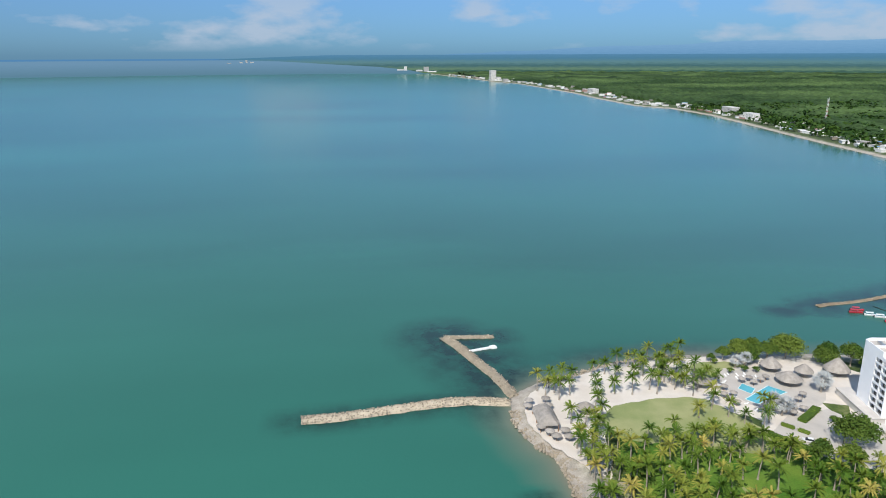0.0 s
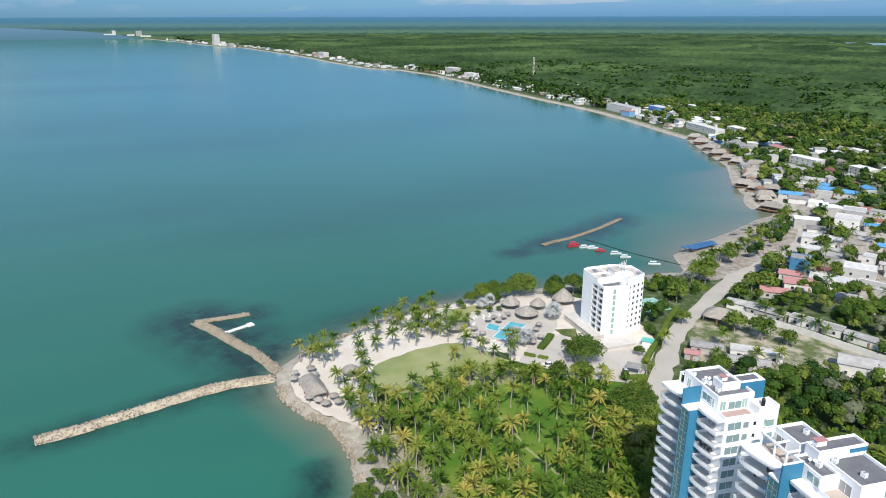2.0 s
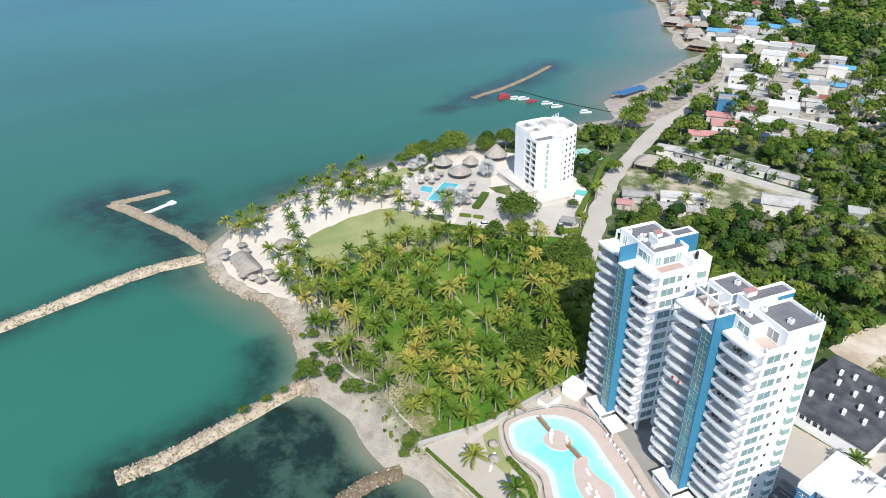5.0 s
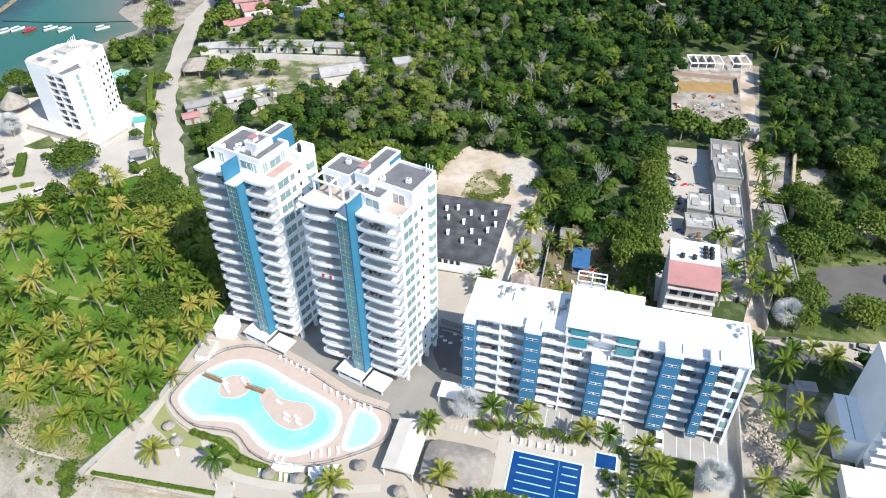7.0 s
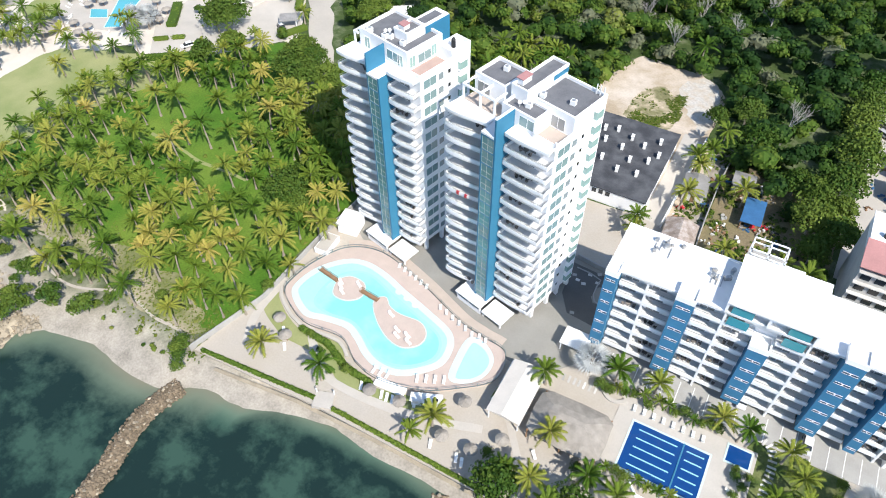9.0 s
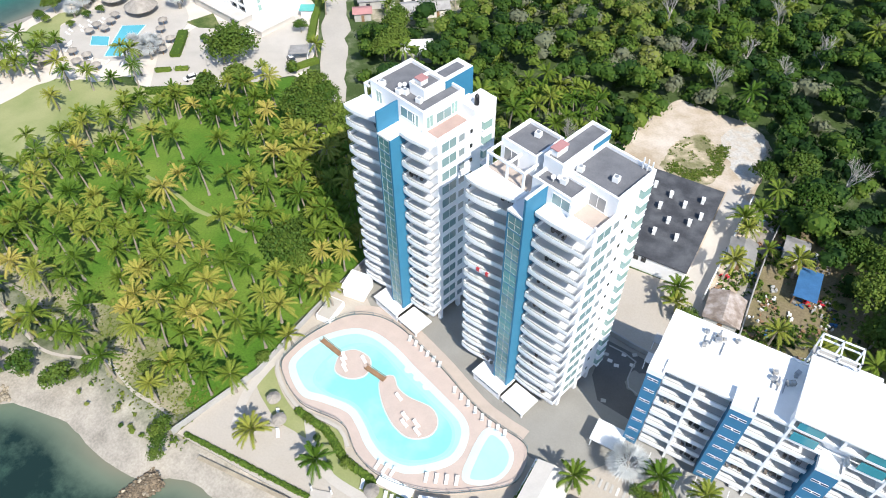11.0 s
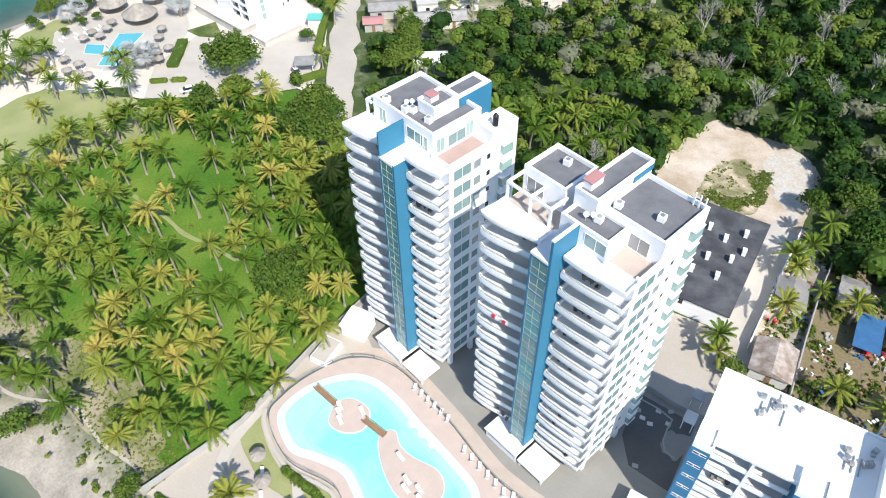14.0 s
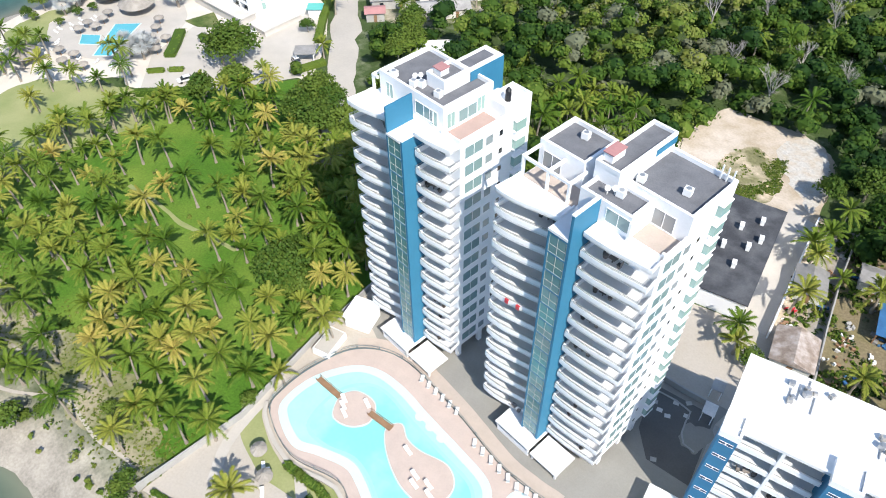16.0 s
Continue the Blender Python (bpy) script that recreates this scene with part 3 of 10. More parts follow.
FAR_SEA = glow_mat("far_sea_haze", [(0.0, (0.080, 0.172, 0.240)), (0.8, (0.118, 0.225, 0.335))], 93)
# Dark stops in the plain's ramp paint bands of cloud shadow.
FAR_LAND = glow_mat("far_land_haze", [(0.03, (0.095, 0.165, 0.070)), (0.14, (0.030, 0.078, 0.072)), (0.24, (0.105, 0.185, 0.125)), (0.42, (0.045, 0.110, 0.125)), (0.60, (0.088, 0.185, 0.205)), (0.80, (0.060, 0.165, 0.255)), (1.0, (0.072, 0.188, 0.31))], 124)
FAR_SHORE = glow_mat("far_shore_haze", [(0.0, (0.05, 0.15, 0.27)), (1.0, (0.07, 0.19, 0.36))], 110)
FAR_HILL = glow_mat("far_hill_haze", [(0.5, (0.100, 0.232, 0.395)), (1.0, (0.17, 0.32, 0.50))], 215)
ring("far_sea", 4880, [(a, -3, 93) for a in range(0, 361, 4)], FAR_SEA, "blue sea in painted haze, running to the horizon")
ring("far_shore", 4885, [(a, 80, 103 + 2 * noise.noise(Vector((a * 0.3, 1, 0)))) for a in range(150, 236, 2)], FAR_SHORE, "thin line of distant shore in painted blue haze")
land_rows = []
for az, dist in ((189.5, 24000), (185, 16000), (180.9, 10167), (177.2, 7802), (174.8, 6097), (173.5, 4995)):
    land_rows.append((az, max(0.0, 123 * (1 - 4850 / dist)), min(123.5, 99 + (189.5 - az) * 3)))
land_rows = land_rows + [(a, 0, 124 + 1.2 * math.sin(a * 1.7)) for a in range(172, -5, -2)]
far_land = ring("far_land", 4850, land_rows, FAR_LAND, "green plain with painted haze and cloud-shadow bands, running to the horizon")
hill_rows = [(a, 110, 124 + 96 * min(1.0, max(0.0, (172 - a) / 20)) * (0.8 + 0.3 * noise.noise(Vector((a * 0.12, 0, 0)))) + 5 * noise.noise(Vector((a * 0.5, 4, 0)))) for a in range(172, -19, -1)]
ring("far_hills", 4870, hill_rows, FAR_HILL, "low hills in painted blue haze")
# white town on the hazy shore, beyond the sheets
for az, wide, z0, z1 in ((173.35, 34, 14, 46), (173.9, 44, 16, 26), (172.9, 60, 10, 18), (175.0, 20, 22, 48), (175.4, 46, 22, 30), (186.9, 24, 76, 83), (187.3, 12, 76, 94), (187.7, 18, 75, 82), (188.6, 26, 73, 77)):
    c, q = math.cos(radians(az)) * 4838 + EYE_MID[0], math.sin(radians(az)) * 4838 + EYE_MID[1]
    part("far_town", boxed((c - 3, c + 3, q - wide / 2, q + wide / 2, z0, z1)), ROOF_DULL, far_land)

# ---- ground cover ----
GROVE = [(-44.5, -33), (-52, -32), (-62, -31), (-72, -27.5), (-82, -28), (-96, -24.5), (-110, -23), (-137, -16), (-135.5, 2), (-130, 20), (-117, 38), (-104, 50), (-90, 58), (-77, 48), (-62, 33), (-42.5, 12), (-42, -5), (-43, -21)]
LAWN_POLY = [(-139, -19), (-130, -16), (-124, 4), (-116, 22), (-122, 32), (-132, 31), (-146, 26), (-155, 19), (-154, -8), (-146, -18)]
BEACH_CLUB = [(-139, -19), (-143.5, -5), (-147, 15), (-138, 33), (-128, 33), (-116, 41), (-100, 55), (-96, 62), (-118, 92), (-150, 100), (-172, 88), (-186, 66),
              (-187, 35), (-186, 10), (-182, -8), (-175, -22), (-168, -38), (-150, -45), (-134, -42), (-122, -36), (-112, -31), (-113, -28)]


def cover(name, points, top, material, label, smooth=2):
    pts = smooth_loop(points, smooth * 4) if smooth > 1 else points
    if smooth > 1:
        pts = [(x + (3.0 if "grove" in name else 1.3) * noise.noise(Vector((x * 0.25, y * 0.25, 1))) + 0.5 * noise.noise(Vector((x, y, 5))), y + (3.0 if "grove" in name else 1.3) * noise.noise(Vector((x * 0.25, y * 0.25, 7))) + 0.5 * noise.noise(Vector((x, y, 9)))) for x, y in pts]
    return tagged(part(name, prism(pts, G - 0.4, top), material), label, "ground", kind="structure")


def ccw(points):
    area = sum(a[0] * b[1] - b[0] * a[1] for a, b in zip(points, points[1:] + points[:1]))
    return points if area > 0 else points[::-1]


cover("grove_grass", ccw(GROVE), G + 0.03, GRASS, "rough bright green grass under the palms")
cover("beach_club_sand", ccw(BEACH_CLUB), G + 0.02, CLUB_SAND, "raked pale sand of the beach club")
cover("sand_pad", ccw([(-175.3, 29), (-177.8, 35.2), (-172.7, 37.6), (-169.5, 31)]), G + 0.07, PALE_PAVE, "round pale paved pad by the shore", 2)
DRY_GRASS = mat("dry_thin_grass", (0.175, 0.195, 0.072), 0.95, 0.3, 0.16, 0.5, 2.4, col2=(0.30, 0.265, 0.18), grain=0.8)
cover("grove_dry_grass", ccw([(-48.5, -34.5), (-60, -35.5), (-72, -33.5), (-80, -32), (-96, -30.5), (-110, -28), (-101, -22.5), (-86, -25.5), (-71, -23.5), (-58, -27.5), (-51, -30)]), G + 0.05, DRY_GRASS, "thin dry grass where the meadow meets the beach")
cover("lawn", ccw(LAWN_POLY), G + 0.06, LAWN, "short dry lawn beside the palm grove")
RESORT = [(-46, -37.3), (-20, -35.9), (12, -35.9), (88, -34), (90, 20), (24, 24), (22, 36), (-30, 36), (-42, 24), (-41.5, 8), (-42.5, -20)]
cover("resort_sand", ccw(RESORT), G + 0.04, SAND, "pale sand terrace below the pool", 1)
cover("plaza", ccw([(-39, 6), (-33, 2), (-16, -2.2), (-4, -7.3), (8, -10.5), (16, -9), (20, -4), (20, 16), (22, 22), (22, 36), (-26, 36), (-41, 22)]), G + 0.08, PLAZA, "grey concrete forecourt round the towers", 1)
# Asphalt darker than the plaza; part of the darkness stands for building shade.
cover("forecourt_asphalt", ccw([(9.6, 18.2), (19.6, 17.4), (19.8, 4.4), (13.2, 5.2), (10.4, 9.5)]), G + 0.095, ASPHALT, "dark grey asphalt between tower and block, partly standing for shade", 1)
cover("planting_bed", ccw([(16.3, 14.2), (16.4, 12.0), (17.2, 10.6), (18.8, 10.2), (19.7, 10.4), (19.7, 14.8)]), G + 0.13, PLAZA, "curved raised grey bed beside the block", 2)
cover("side_street", ccw([(6, 20.2), (22, 19.6), (24.5, 36), (20, 38), (-4, 37), (0, 26)]), G + 0.11, SAND, "pale sandy side street beside the tower", 1)
cover("parking_bay_floor", ccw([(20, -4.5), (74, -4.5), (74, 16), (20, 16)]), G + 0.10, CONCRETE, "concrete parking floor under the apartment block", 1)
ROAD_LINE = [(-70, 34), (-82.5, 54.5), (-94, 71), (-107, 89), (-119, 107), (-132.6, 139), (-148, 177), (-154.5, 210), (-161, 238), (-171, 263), (-190, 292), (-206, 304), (-226, 318), (-246, 340)]
tagged(part("road", band(ROAD_LINE, 7.6, G - 0.4, G + 0.07, 0.35), DIRT_ROAD), "wide dusty unpaved road along the shore", "road", kind="structure")
tagged(part("street", band([(22, 27), (50, 22), (78, 30), (95, 31.5), (130, 33), (220, 40)], 7.0, G - 0.4, G + 0.09, 0.2), ASPHALT), "worn asphalt street behind the apartment block", "road", kind="structure")
tagged(part("dirt_lane", band([(80, 32), (85, 60), (86, 115), (88, 165), (90, 200)], 5.0, G - 0.4, G + 0.08, 0.3), SOIL), "ochre dirt lane between walled yards", "road", kind="structure")
cover("building_lot", ccw([(-10, 75), (-3, 99), (4, 99), (14, 98.5), (22.5, 92), (24, 73), (27, 40), (22, 36), (0, 66)]), G + 0.06, SOIL, "bare ochre and white building lot", 3)
cover("white_rubble", ccw([(11.5, 88.5), (12.5, 94), (17, 97.5), (21.2, 92.5), (22.6, 84), (22.8, 73), (18, 77), (14.4, 83)]), G + 0.085, CRUSHED, "spread white rubble on the building lot", 2)
cover("weedy_ground", ccw([(1.3, 77), (3.2, 85), (7.6, 88), (11.6, 85), (13.4, 78.5), (14, 72), (8, 70), (2, 71)]), G + 0.09, WEEDY, "bare earth overgrown with patchy weeds", 3)
cover("yard", ccw([(58, 40), (60, 116), (84, 118), (82, 46)]), G + 0.06, PALE_PAVE, "pale walled yard behind the pink house", 1)
cover("building_site", ccw([(61, 138), (62, 190), (94, 188), (90, 136)]), G + 0.05, EARTH, "grey building site with raw walls", 1)
cover("mud_pit", ccw([(63, 166.5), (83, 170), (83, 161), (63, 157.5)]), G + 0.08, PIT, "ochre muddy excavation", 1)
cover("hall_yard", ccw([(17.9, 37.6), (22.1, 37.2), (23.2, 69.5), (17.9, 71.5)]), G + 0.12, PALE_PAVE, "pale concrete yard beside the hall", 1)
cover("shed_yard", ccw([(23, 37), (30.4, 31), (30.4, 71), (23.6, 69)]), G + 0.05, EARTH, "grey trodden yard between sheds", 1)
cover("rubble_yard", ccw([(30.6, 26), (30.6, 66), (46, 66), (57, 50), (57, 28)]), G + 0.05, YARD, "littered earth yard behind the block", 1)
cover("clearing", ccw([(-120, 298), (-102, 300), (-77, 311), (-78, 330), (-100, 350), (-112, 336)]), G + 0.05, PALE_PAVE, "pale dusty clearing among the trees", 2)
cover("grassy_track", ccw([(-24, 361), (-17, 359), (-9, 308), (-10, 252), (-18, 246), (-20, 262), (-15, 305)]), G + 0.05, LAWN, "pale grassy track through the woods", 2)
cover("meadow", ccw([(-4, 359), (17, 366), (11, 393), (-5, 384)]), G + 0.05, GARDEN, "green meadow beside the inland houses", 2)
cover("dry_clearing", ccw([(42, 328), (46, 285), (56, 246), (66, 257), (75, 283), (72, 302), (58, 314)]), G + 0.05, SOIL, "dry tan clearing in the woods", 2)
cover("inland_yards", ccw([(30, 366), (50, 372), (82, 388), (110, 470), (60, 470), (20, 400)]), G + 0.045, PALE_PAVE, "pale trodden ground between inland houses", 2)
cover("village_ground", ccw([(-150, 205), (-90, 200), (-82, 258), (-125, 318), (-188, 350), (-250, 398), (-262, 378), (-240, 342), (-212, 318), (-184, 290), (-165, 262), (-154, 235)]), G + 0.035, EARTH, "trodden grey ground between village houses", 2)
cover("shore_verge", ccw([(-157, 160), (-164, 184), (-172, 215), (-180, 245), (-190, 270), (-203, 297), (-196, 294), (-182, 276), (-167, 243), (-159, 210), (-150, 172)]), G + 0.03, EARTH, "sandy grey verge between beach and road", 2)
cover("terrace_grass", ccw([(-181, 32), (-182, 42), (-179, 53), (-175.5, 51), (-176, 44), (-170, 36), (-167, 28)]), G + 0.13, LAWN, "dry grass between hotel terrace and shore", 2)
cover("court_grass", ccw([(-144, 63), (-140.6, 71), (-132, 65.5), (-138.5, 62.5)]), G + 0.14, GARDEN, "clipped grass beside the white hotel", 1)
cover("hotel_court", ccw([(-126, 31), (-113, 40), (-98, 57), (-96, 62), (-104, 76), (-116, 84), (-128, 70), (-140, 68), (-138, 46)]), G + 0.05, PALE_PAVE, "pale paved court of the hotel", 1)
cover("roadside_dirt", ccw([(-122, 118), (-92, 92), (-62, 122), (-50, 140), (-58, 152), (-120, 139)]), G + 0.045, SCRUB, "dry grass and earth beside the road", 2)
cover("side_yard", ccw([(75.8, -34), (96, -34), (96, 20), (75.8, 18)]), G + 0.06, SCRUB, "patchy lawn beside the block", 1)
cover("rubble_lot", ccw([(76.2, -6), (83, -4), (86.5, 6), (86, 13), (77, 15)]), G + 0.085, EARTH, "pale heaped rubble beside the block", 2)
cover("street_verge", ccw([(81, 32.5), (94, 35.8), (114, 39), (114, 33), (107, 29.5), (96, 31.5)]), G + 0.11, SAND, "sandy verge along the street", 1)
cover("asphalt_lot", ccw([(95.5, 46), (112, 49), (126, 54), (128, 72), (112, 68), (98, 63)]), G + 0.075, ASPHALT, "cracked grey asphalt lot beyond the street", 1)
cover("earth_lot", ccw([(88.9, 94.5), (95.5, 95.5), (98, 122.5), (90.4, 116.6)]), G + 0.07, EARTH, "bare pale earth lot beside the lane", 1)
cover("rough_field", ccw([(99.4, 112), (109.7, 118), (112.6, 105), (112, 86), (103.4, 75.5), (96, 76)]), G + 0.065, GARDEN, "rough green field among the trees", 2)
cover("sandy_patch", ccw([(100.4, 112), (107.6, 114.8), (105.5, 105.5), (98.9, 104)]), G + 0.09, SAND, "pale sandy patch in the field", 2)
cover("clay_patch", ccw([(110.6, 89), (118, 92.5), (118.5, 82), (109.5, 78)]), G + 0.09, SOIL, "bare ochre clay patch", 2)
cover("block_garden", ccw([(49.5, -24), (57.0, -24), (57.2, -18), (64, -15.5), (66.5, -14), (67.4, -4.6), (52, -4.6), (49.5, -11)]), G + 0.07, GARDEN, "green lawn with palms before the block", 1)
cover("far_lot", ccw([(86, 36.5), (140, 40), (140, 74), (88, 70)]), G + 0.05, GARDEN, "overgrown yard beyond the street", 1)
tagged(part("grove_path", band([(-79.9, -31.4), (-85.9, -31.4), (-93.1, -30.6), (-101.8, -30.9), (-107.6, -31.7), (-124, -30)], 0.55, G - 0.3, G + 0.06, 0.5), EARTH), "narrow trodden earth path", "path", kind="structure")
tagged(part("shore_path", band([(-48.4, -36.6), (-50.5, -35.4), (-54.4, -35.3), (-58.8, -35.4), (-62.9, -34.4), (-68.2, -33.6), (-76.4, -36.9), (-81.2, -37.8), (-87.5, -36.8), (-95.9, -35)], 0.6, G - 0.3, G + 0.065, 0.5), SAND), "pale sandy footpath along the beach edge", "path", kind="structure")
tagged(part("grove_track", band([(-101, 7), (-94, 6.5), (-87.9, 5.6), (-83.3, 4.6), (-78, 4.7), (-72.9, 4.9), (-68.3, 4.7)], 0.9, G - 0.3, G + 0.06, 0.5), LAWN), "faint worn track through the grove", "path", kind="structure")
tagged(part("beach_path", band([(-41, -12), (-41.2, -24), (-38.5, -31)], 1.6, G - 0.3, G + 0.08, 0.2), PALE_PAVE), "pale footpath to the sand terrace", "path", kind="structure")
tagged(part("terrace_path", band([(-30, -21.5), (-27, -25), (-20, -30), (-8, -30), (2, -28), (10, -25.5)], 1.6, G - 0.3, G + 0.09, 0.15), PALE_PAVE), "pale winding terrace path", "path", kind="structure")

# ---- stones of the groins ----
stone_meshes = {}
for key, m in (("dry", STONE), ("wet", STONE_DARK)):
    stone_meshes[key] = []
    for i in range(5):
        bm = bmesh.new()
        bmesh.ops.create_icosphere(bm, subdivisions=1, radius=0.5)
        for v in bm.verts:
            v.co *= 1 + 0.35 * noise.noise(v.co * 2.3 + Vector((i * 7.1, 0, 0)))
            v.co.z *= 0.7
        stone_meshes[key].append(mesh_of(bm, m, "stone"))


def groin(name, points, width, top, label, stones, loose, dark=0.3):
    """A rubble groin: a low ridge with single stones on it and smaller rubble joined into one."""
    rng = random.Random(name)
    line = smooth_line(points, 8)
    base = thing(name, line[0].x, line[0].y, 0, 0, label, "groin")
    off = Vector((line[0].x, line[0].y, 0))
    bm = bmesh.new()
    rows = []
    for i, p in enumerate(line):
        d = (line[min(i + 1, len(line) - 1)] - line[max(i - 1, 0)]).normalized()
        nrm = Vector((-d.y, d.x))
        w = width * (1 + 0.2 * noise.noise(Vector((p.x * 0.2, p.y * 0.2, 1))))
        fall = 0.35 if i in (0, len(line) - 1) else 1.0
        rows.append([bm.verts.new((p.x + nrm.x * w * k - off.x, p.y + nrm.y * w * k - off.y, z * fall if z > 0 else z)) for k, z in ((-0.75, -1.2), (-0.45, top * 0.35), (-0.15, top * 0.9), (0.15, top * 0.9), (0.45, top * 0.35), (0.75, -1.2))])
    for r, s in zip(rows, rows[1:]):
        for i in range(5):
            bm.faces.new((r[i], s[i], s[i + 1], r[i + 1]))
    part("rubble_core", bm, STONE_DARK if dark > 0.55 else STONE, base)
    spots = []
    for i in range(stones + loose):
        k = rng.uniform(0, len(line) - 1.001)
        a, b = line[int(k)], line[int(k) + 1]
        p = a.lerp(b, k - int(k))
        d = (b - a).normalized()
        side = rng.uniform(-0.62, 0.62)
        q = p + Vector((-d.y, d.x)) * side * width
        z = top * (0.95 - 1.5 * max(0, abs(side) - 0.15))
        spots.append((q.x - off.x, q.y - off.y, max(-0.2, z), rng))
    for i, (x, y, z, _) in enumerate(spots[:stones]):
        kind = "wet" if rng.random() < dark or z < 0.1 else "dry"
        ob = new("stone", rng.choice(stone_meshes[kind]))
        ob.parent = base
        s = rng.uniform(0.4, 0.95)
        ob.matrix_basis = pose(x, y, z, rng.uniform(0, 40), rng.uniform(0, 40), rng.uniform(0, 360)) @ Matrix.Diagonal((s, s * rng.uniform(0.7, 1.1), s * 0.8, 1))
    if loose:
        co, faces = [], []
        tmpl = stone_meshes["dry"][0]
        tv = np.array([v.co[:] for v in tmpl.vertices])
        tf = np.array([p.vertices[:] for p in tmpl.polygons])
        for x, y, z, _ in spots[stones:]:
            s = rng.uniform(0.2, 0.55) if dark > 0.55 else rng.uniform(0.3, 0.8)
            a = rng.uniform(0, 6.28)
            rot = np.array([[math.cos(a), -math.sin(a), 0], [math.sin(a), math.cos(a), 0], [0, 0, 1]])
            faces.extend((tf + len(co)).tolist())
            co.extend(((tv * s) @ rot.T + (x, y, z)).tolist())
        me = bpy.data.meshes.new("rubble")
        me.from_pydata(co, [], faces)
        me.materials.append(STONE_DARK if dark > 0.55 else STONE)
        tagged(part("rubble", me, STONE, base), kind="stuff")
    return base


groin("stone_groin", GROIN_TIP, 3.5, 1.1, "short rubble groin of brown stones running into the sea", 280, 1300, 0.8)
groin("stone_groin", [(9, -38.5), (10.2, -41), (11.4, -44), (11.8, -46)], 2.6, 0.6, "stub of brown stones below the sea wall", 50, 80, 0.6)
groin("stone_groin", GROIN_LONG, 4.2, 1.5, "long pale rubble groin with bushes on it", 200, 440, 0.25)
groin("stone_jetty", JETTY_BENT, 4.4, 1.5, "bent rubble jetty of brown stones", 110, 390, 0.3)
groin("stone_jetty", JETTY_HOOK, 2.6, 1.1, "hooked end of the rubble jetty, half awash", 60, 100, 0.5)
groin("stone_jetty", JETTY_STRAIGHT, 5.0, 1.5, "straight pale rubble jetty in green water", 140, 570, 0.15)
groin("breakwater", BREAKWATER, 3.0, 0.7, "low dark free-standing rubble breakwater beside the boats", 40, 250, 0.6)
rng = random.Random(5)
shore_rubble = thing("shore_rubble", -110, -40, 0, 0, "loose pale stones along the beach", "stones", kind="stuff")
co, faces = [], []
tv = np.array([v.co[:] for v in stone_meshes["dry"][1].vertices])
tf = np.array([p.vertices[:] for p in stone_meshes["dry"][1].polygons])
for i in range(900):
    k = rng.choice([13, 14, 16, 17, 18, 19, 20, 21, 22, 26, 27, 28, 29])
    a, b = Vector(COAST[k]), Vector(COAST[k + 1])
    p = a.lerp(b, rng.random())
    d = (b - a).normalized()
    q = p + Vector((d.y, -d.x)) * rng.uniform(-0.5, 4.5) * 1.0
    s = rng.uniform(0.4, 1.3)
    faces.extend((tf + len(co)).tolist())
    co.extend((tv * s + (q.x + 110, q.y + 40, rng.uniform(0.1, 0.7))).tolist())
me = bpy.data.meshes.new("loose_stones")
me.from_pydata(co, [], faces)
me.materials.append(STONE)
part("loose_stones", me, STONE, shore_rubble)

# ---- towers ----
TURN = -15.0
FLOORS, LIFT, PITCH = 14, 5.5, 2.85
TOP = LIFT + FLOORS * PITCH  # penthouse floor


def curve_front(a, b, bulge, n=9):
    """The wavy front edge of a balcony from a to b."""
    out = []
    for i in range(n + 1):
        t = i / n
        y = a[1] + (b[1] - a[1]) * (3 * t * t - 2 * t ** 3) - bulge * math.sin(math.pi * t)
        out.append((a[0] + (b[0] - a[0]) * t, y))
    return out


def balcony_meshes(front, back_y):
    """Slab, upstand and glass rail of one balcony; front runs from the back wall round to the back wall."""
    outline = front + [(front[-1][0], back_y), (front[0][0], back_y)]
    slab = prism(outline, -0.22, 0.0)
    up, rail, cap = bmesh.new(), bmesh.new(), bmesh.new()
    path = [(front[0][0], back_y)] + front + [(front[-1][0], back_y)]
    for bm, z0, z1, t in ((up, -0.28, 0.64, 0.16), (rail, 0.79, 0.82, 0.03), (cap, 0.94, 0.99, 0.06)):
        for p, q in zip(path, path[1:]):
            d = (Vector(q) - Vector(p))
            if d.length < 0.01:
                continue
            d.normalize()
            nx, ny = -d.y * t, d.x * t
            prism([p, q, (q[0] + nx, q[1] + ny), (p[0] + nx, p[1] + ny)], z0, z1, bm)
    for bm in (up, rail, cap):
        bmesh.ops.remove_doubles(bm, verts=bm.verts[:], dist=0.001)
    return mesh_of(slab, TILE_PALE, "slab"), mesh_of(up, WHITE, "upstand"), mesh_of(rail, METAL, "rail"), mesh_of(cap, METAL, "handrail")


def window_mesh(w, h, bars, depth=0.06):
    """Frame, mullion and pane of a window in the xz plane, looking along -y, its lower left corner at the origin."""
    f = ring_wall([(-0.05, -0.05), (w + 0.05, -0.05), (w + 0.05, h + 0.05), (-0.05, h + 0.05)], 0.07, -0.05, depth)
    bmesh.ops.transform(f, matrix=Matrix.Rotation(radians(90), 4, "X"), verts=f.verts[:])
    mull = mesh_of(boxed((-0.03, 0.03, -depth, 0.04, 0.02, h - 0.02)), WHITE, "mullion")
    return mesh_of(f, WHITE, "window_frame"), boxed((0.02, w - 0.02, -0.015, 0.03, 0.02, h - 0.02)), mull, [w * i / (bars + 1) for i in range(1, bars + 1)]


def add_window(parent, meshes, x, y, z, turn, name="window"):
    frame_mesh, pane_mesh, mull, places = meshes
    win = part(name, frame_mesh, None, parent)
    win.matrix_basis = pose(x, y, z, 0, 0, turn)
    part("pane", pane_mesh, None, win)
    for px in places:
        part("mullion", mull, None, win).matrix_basis = pose(px, 0, 0)
    return win


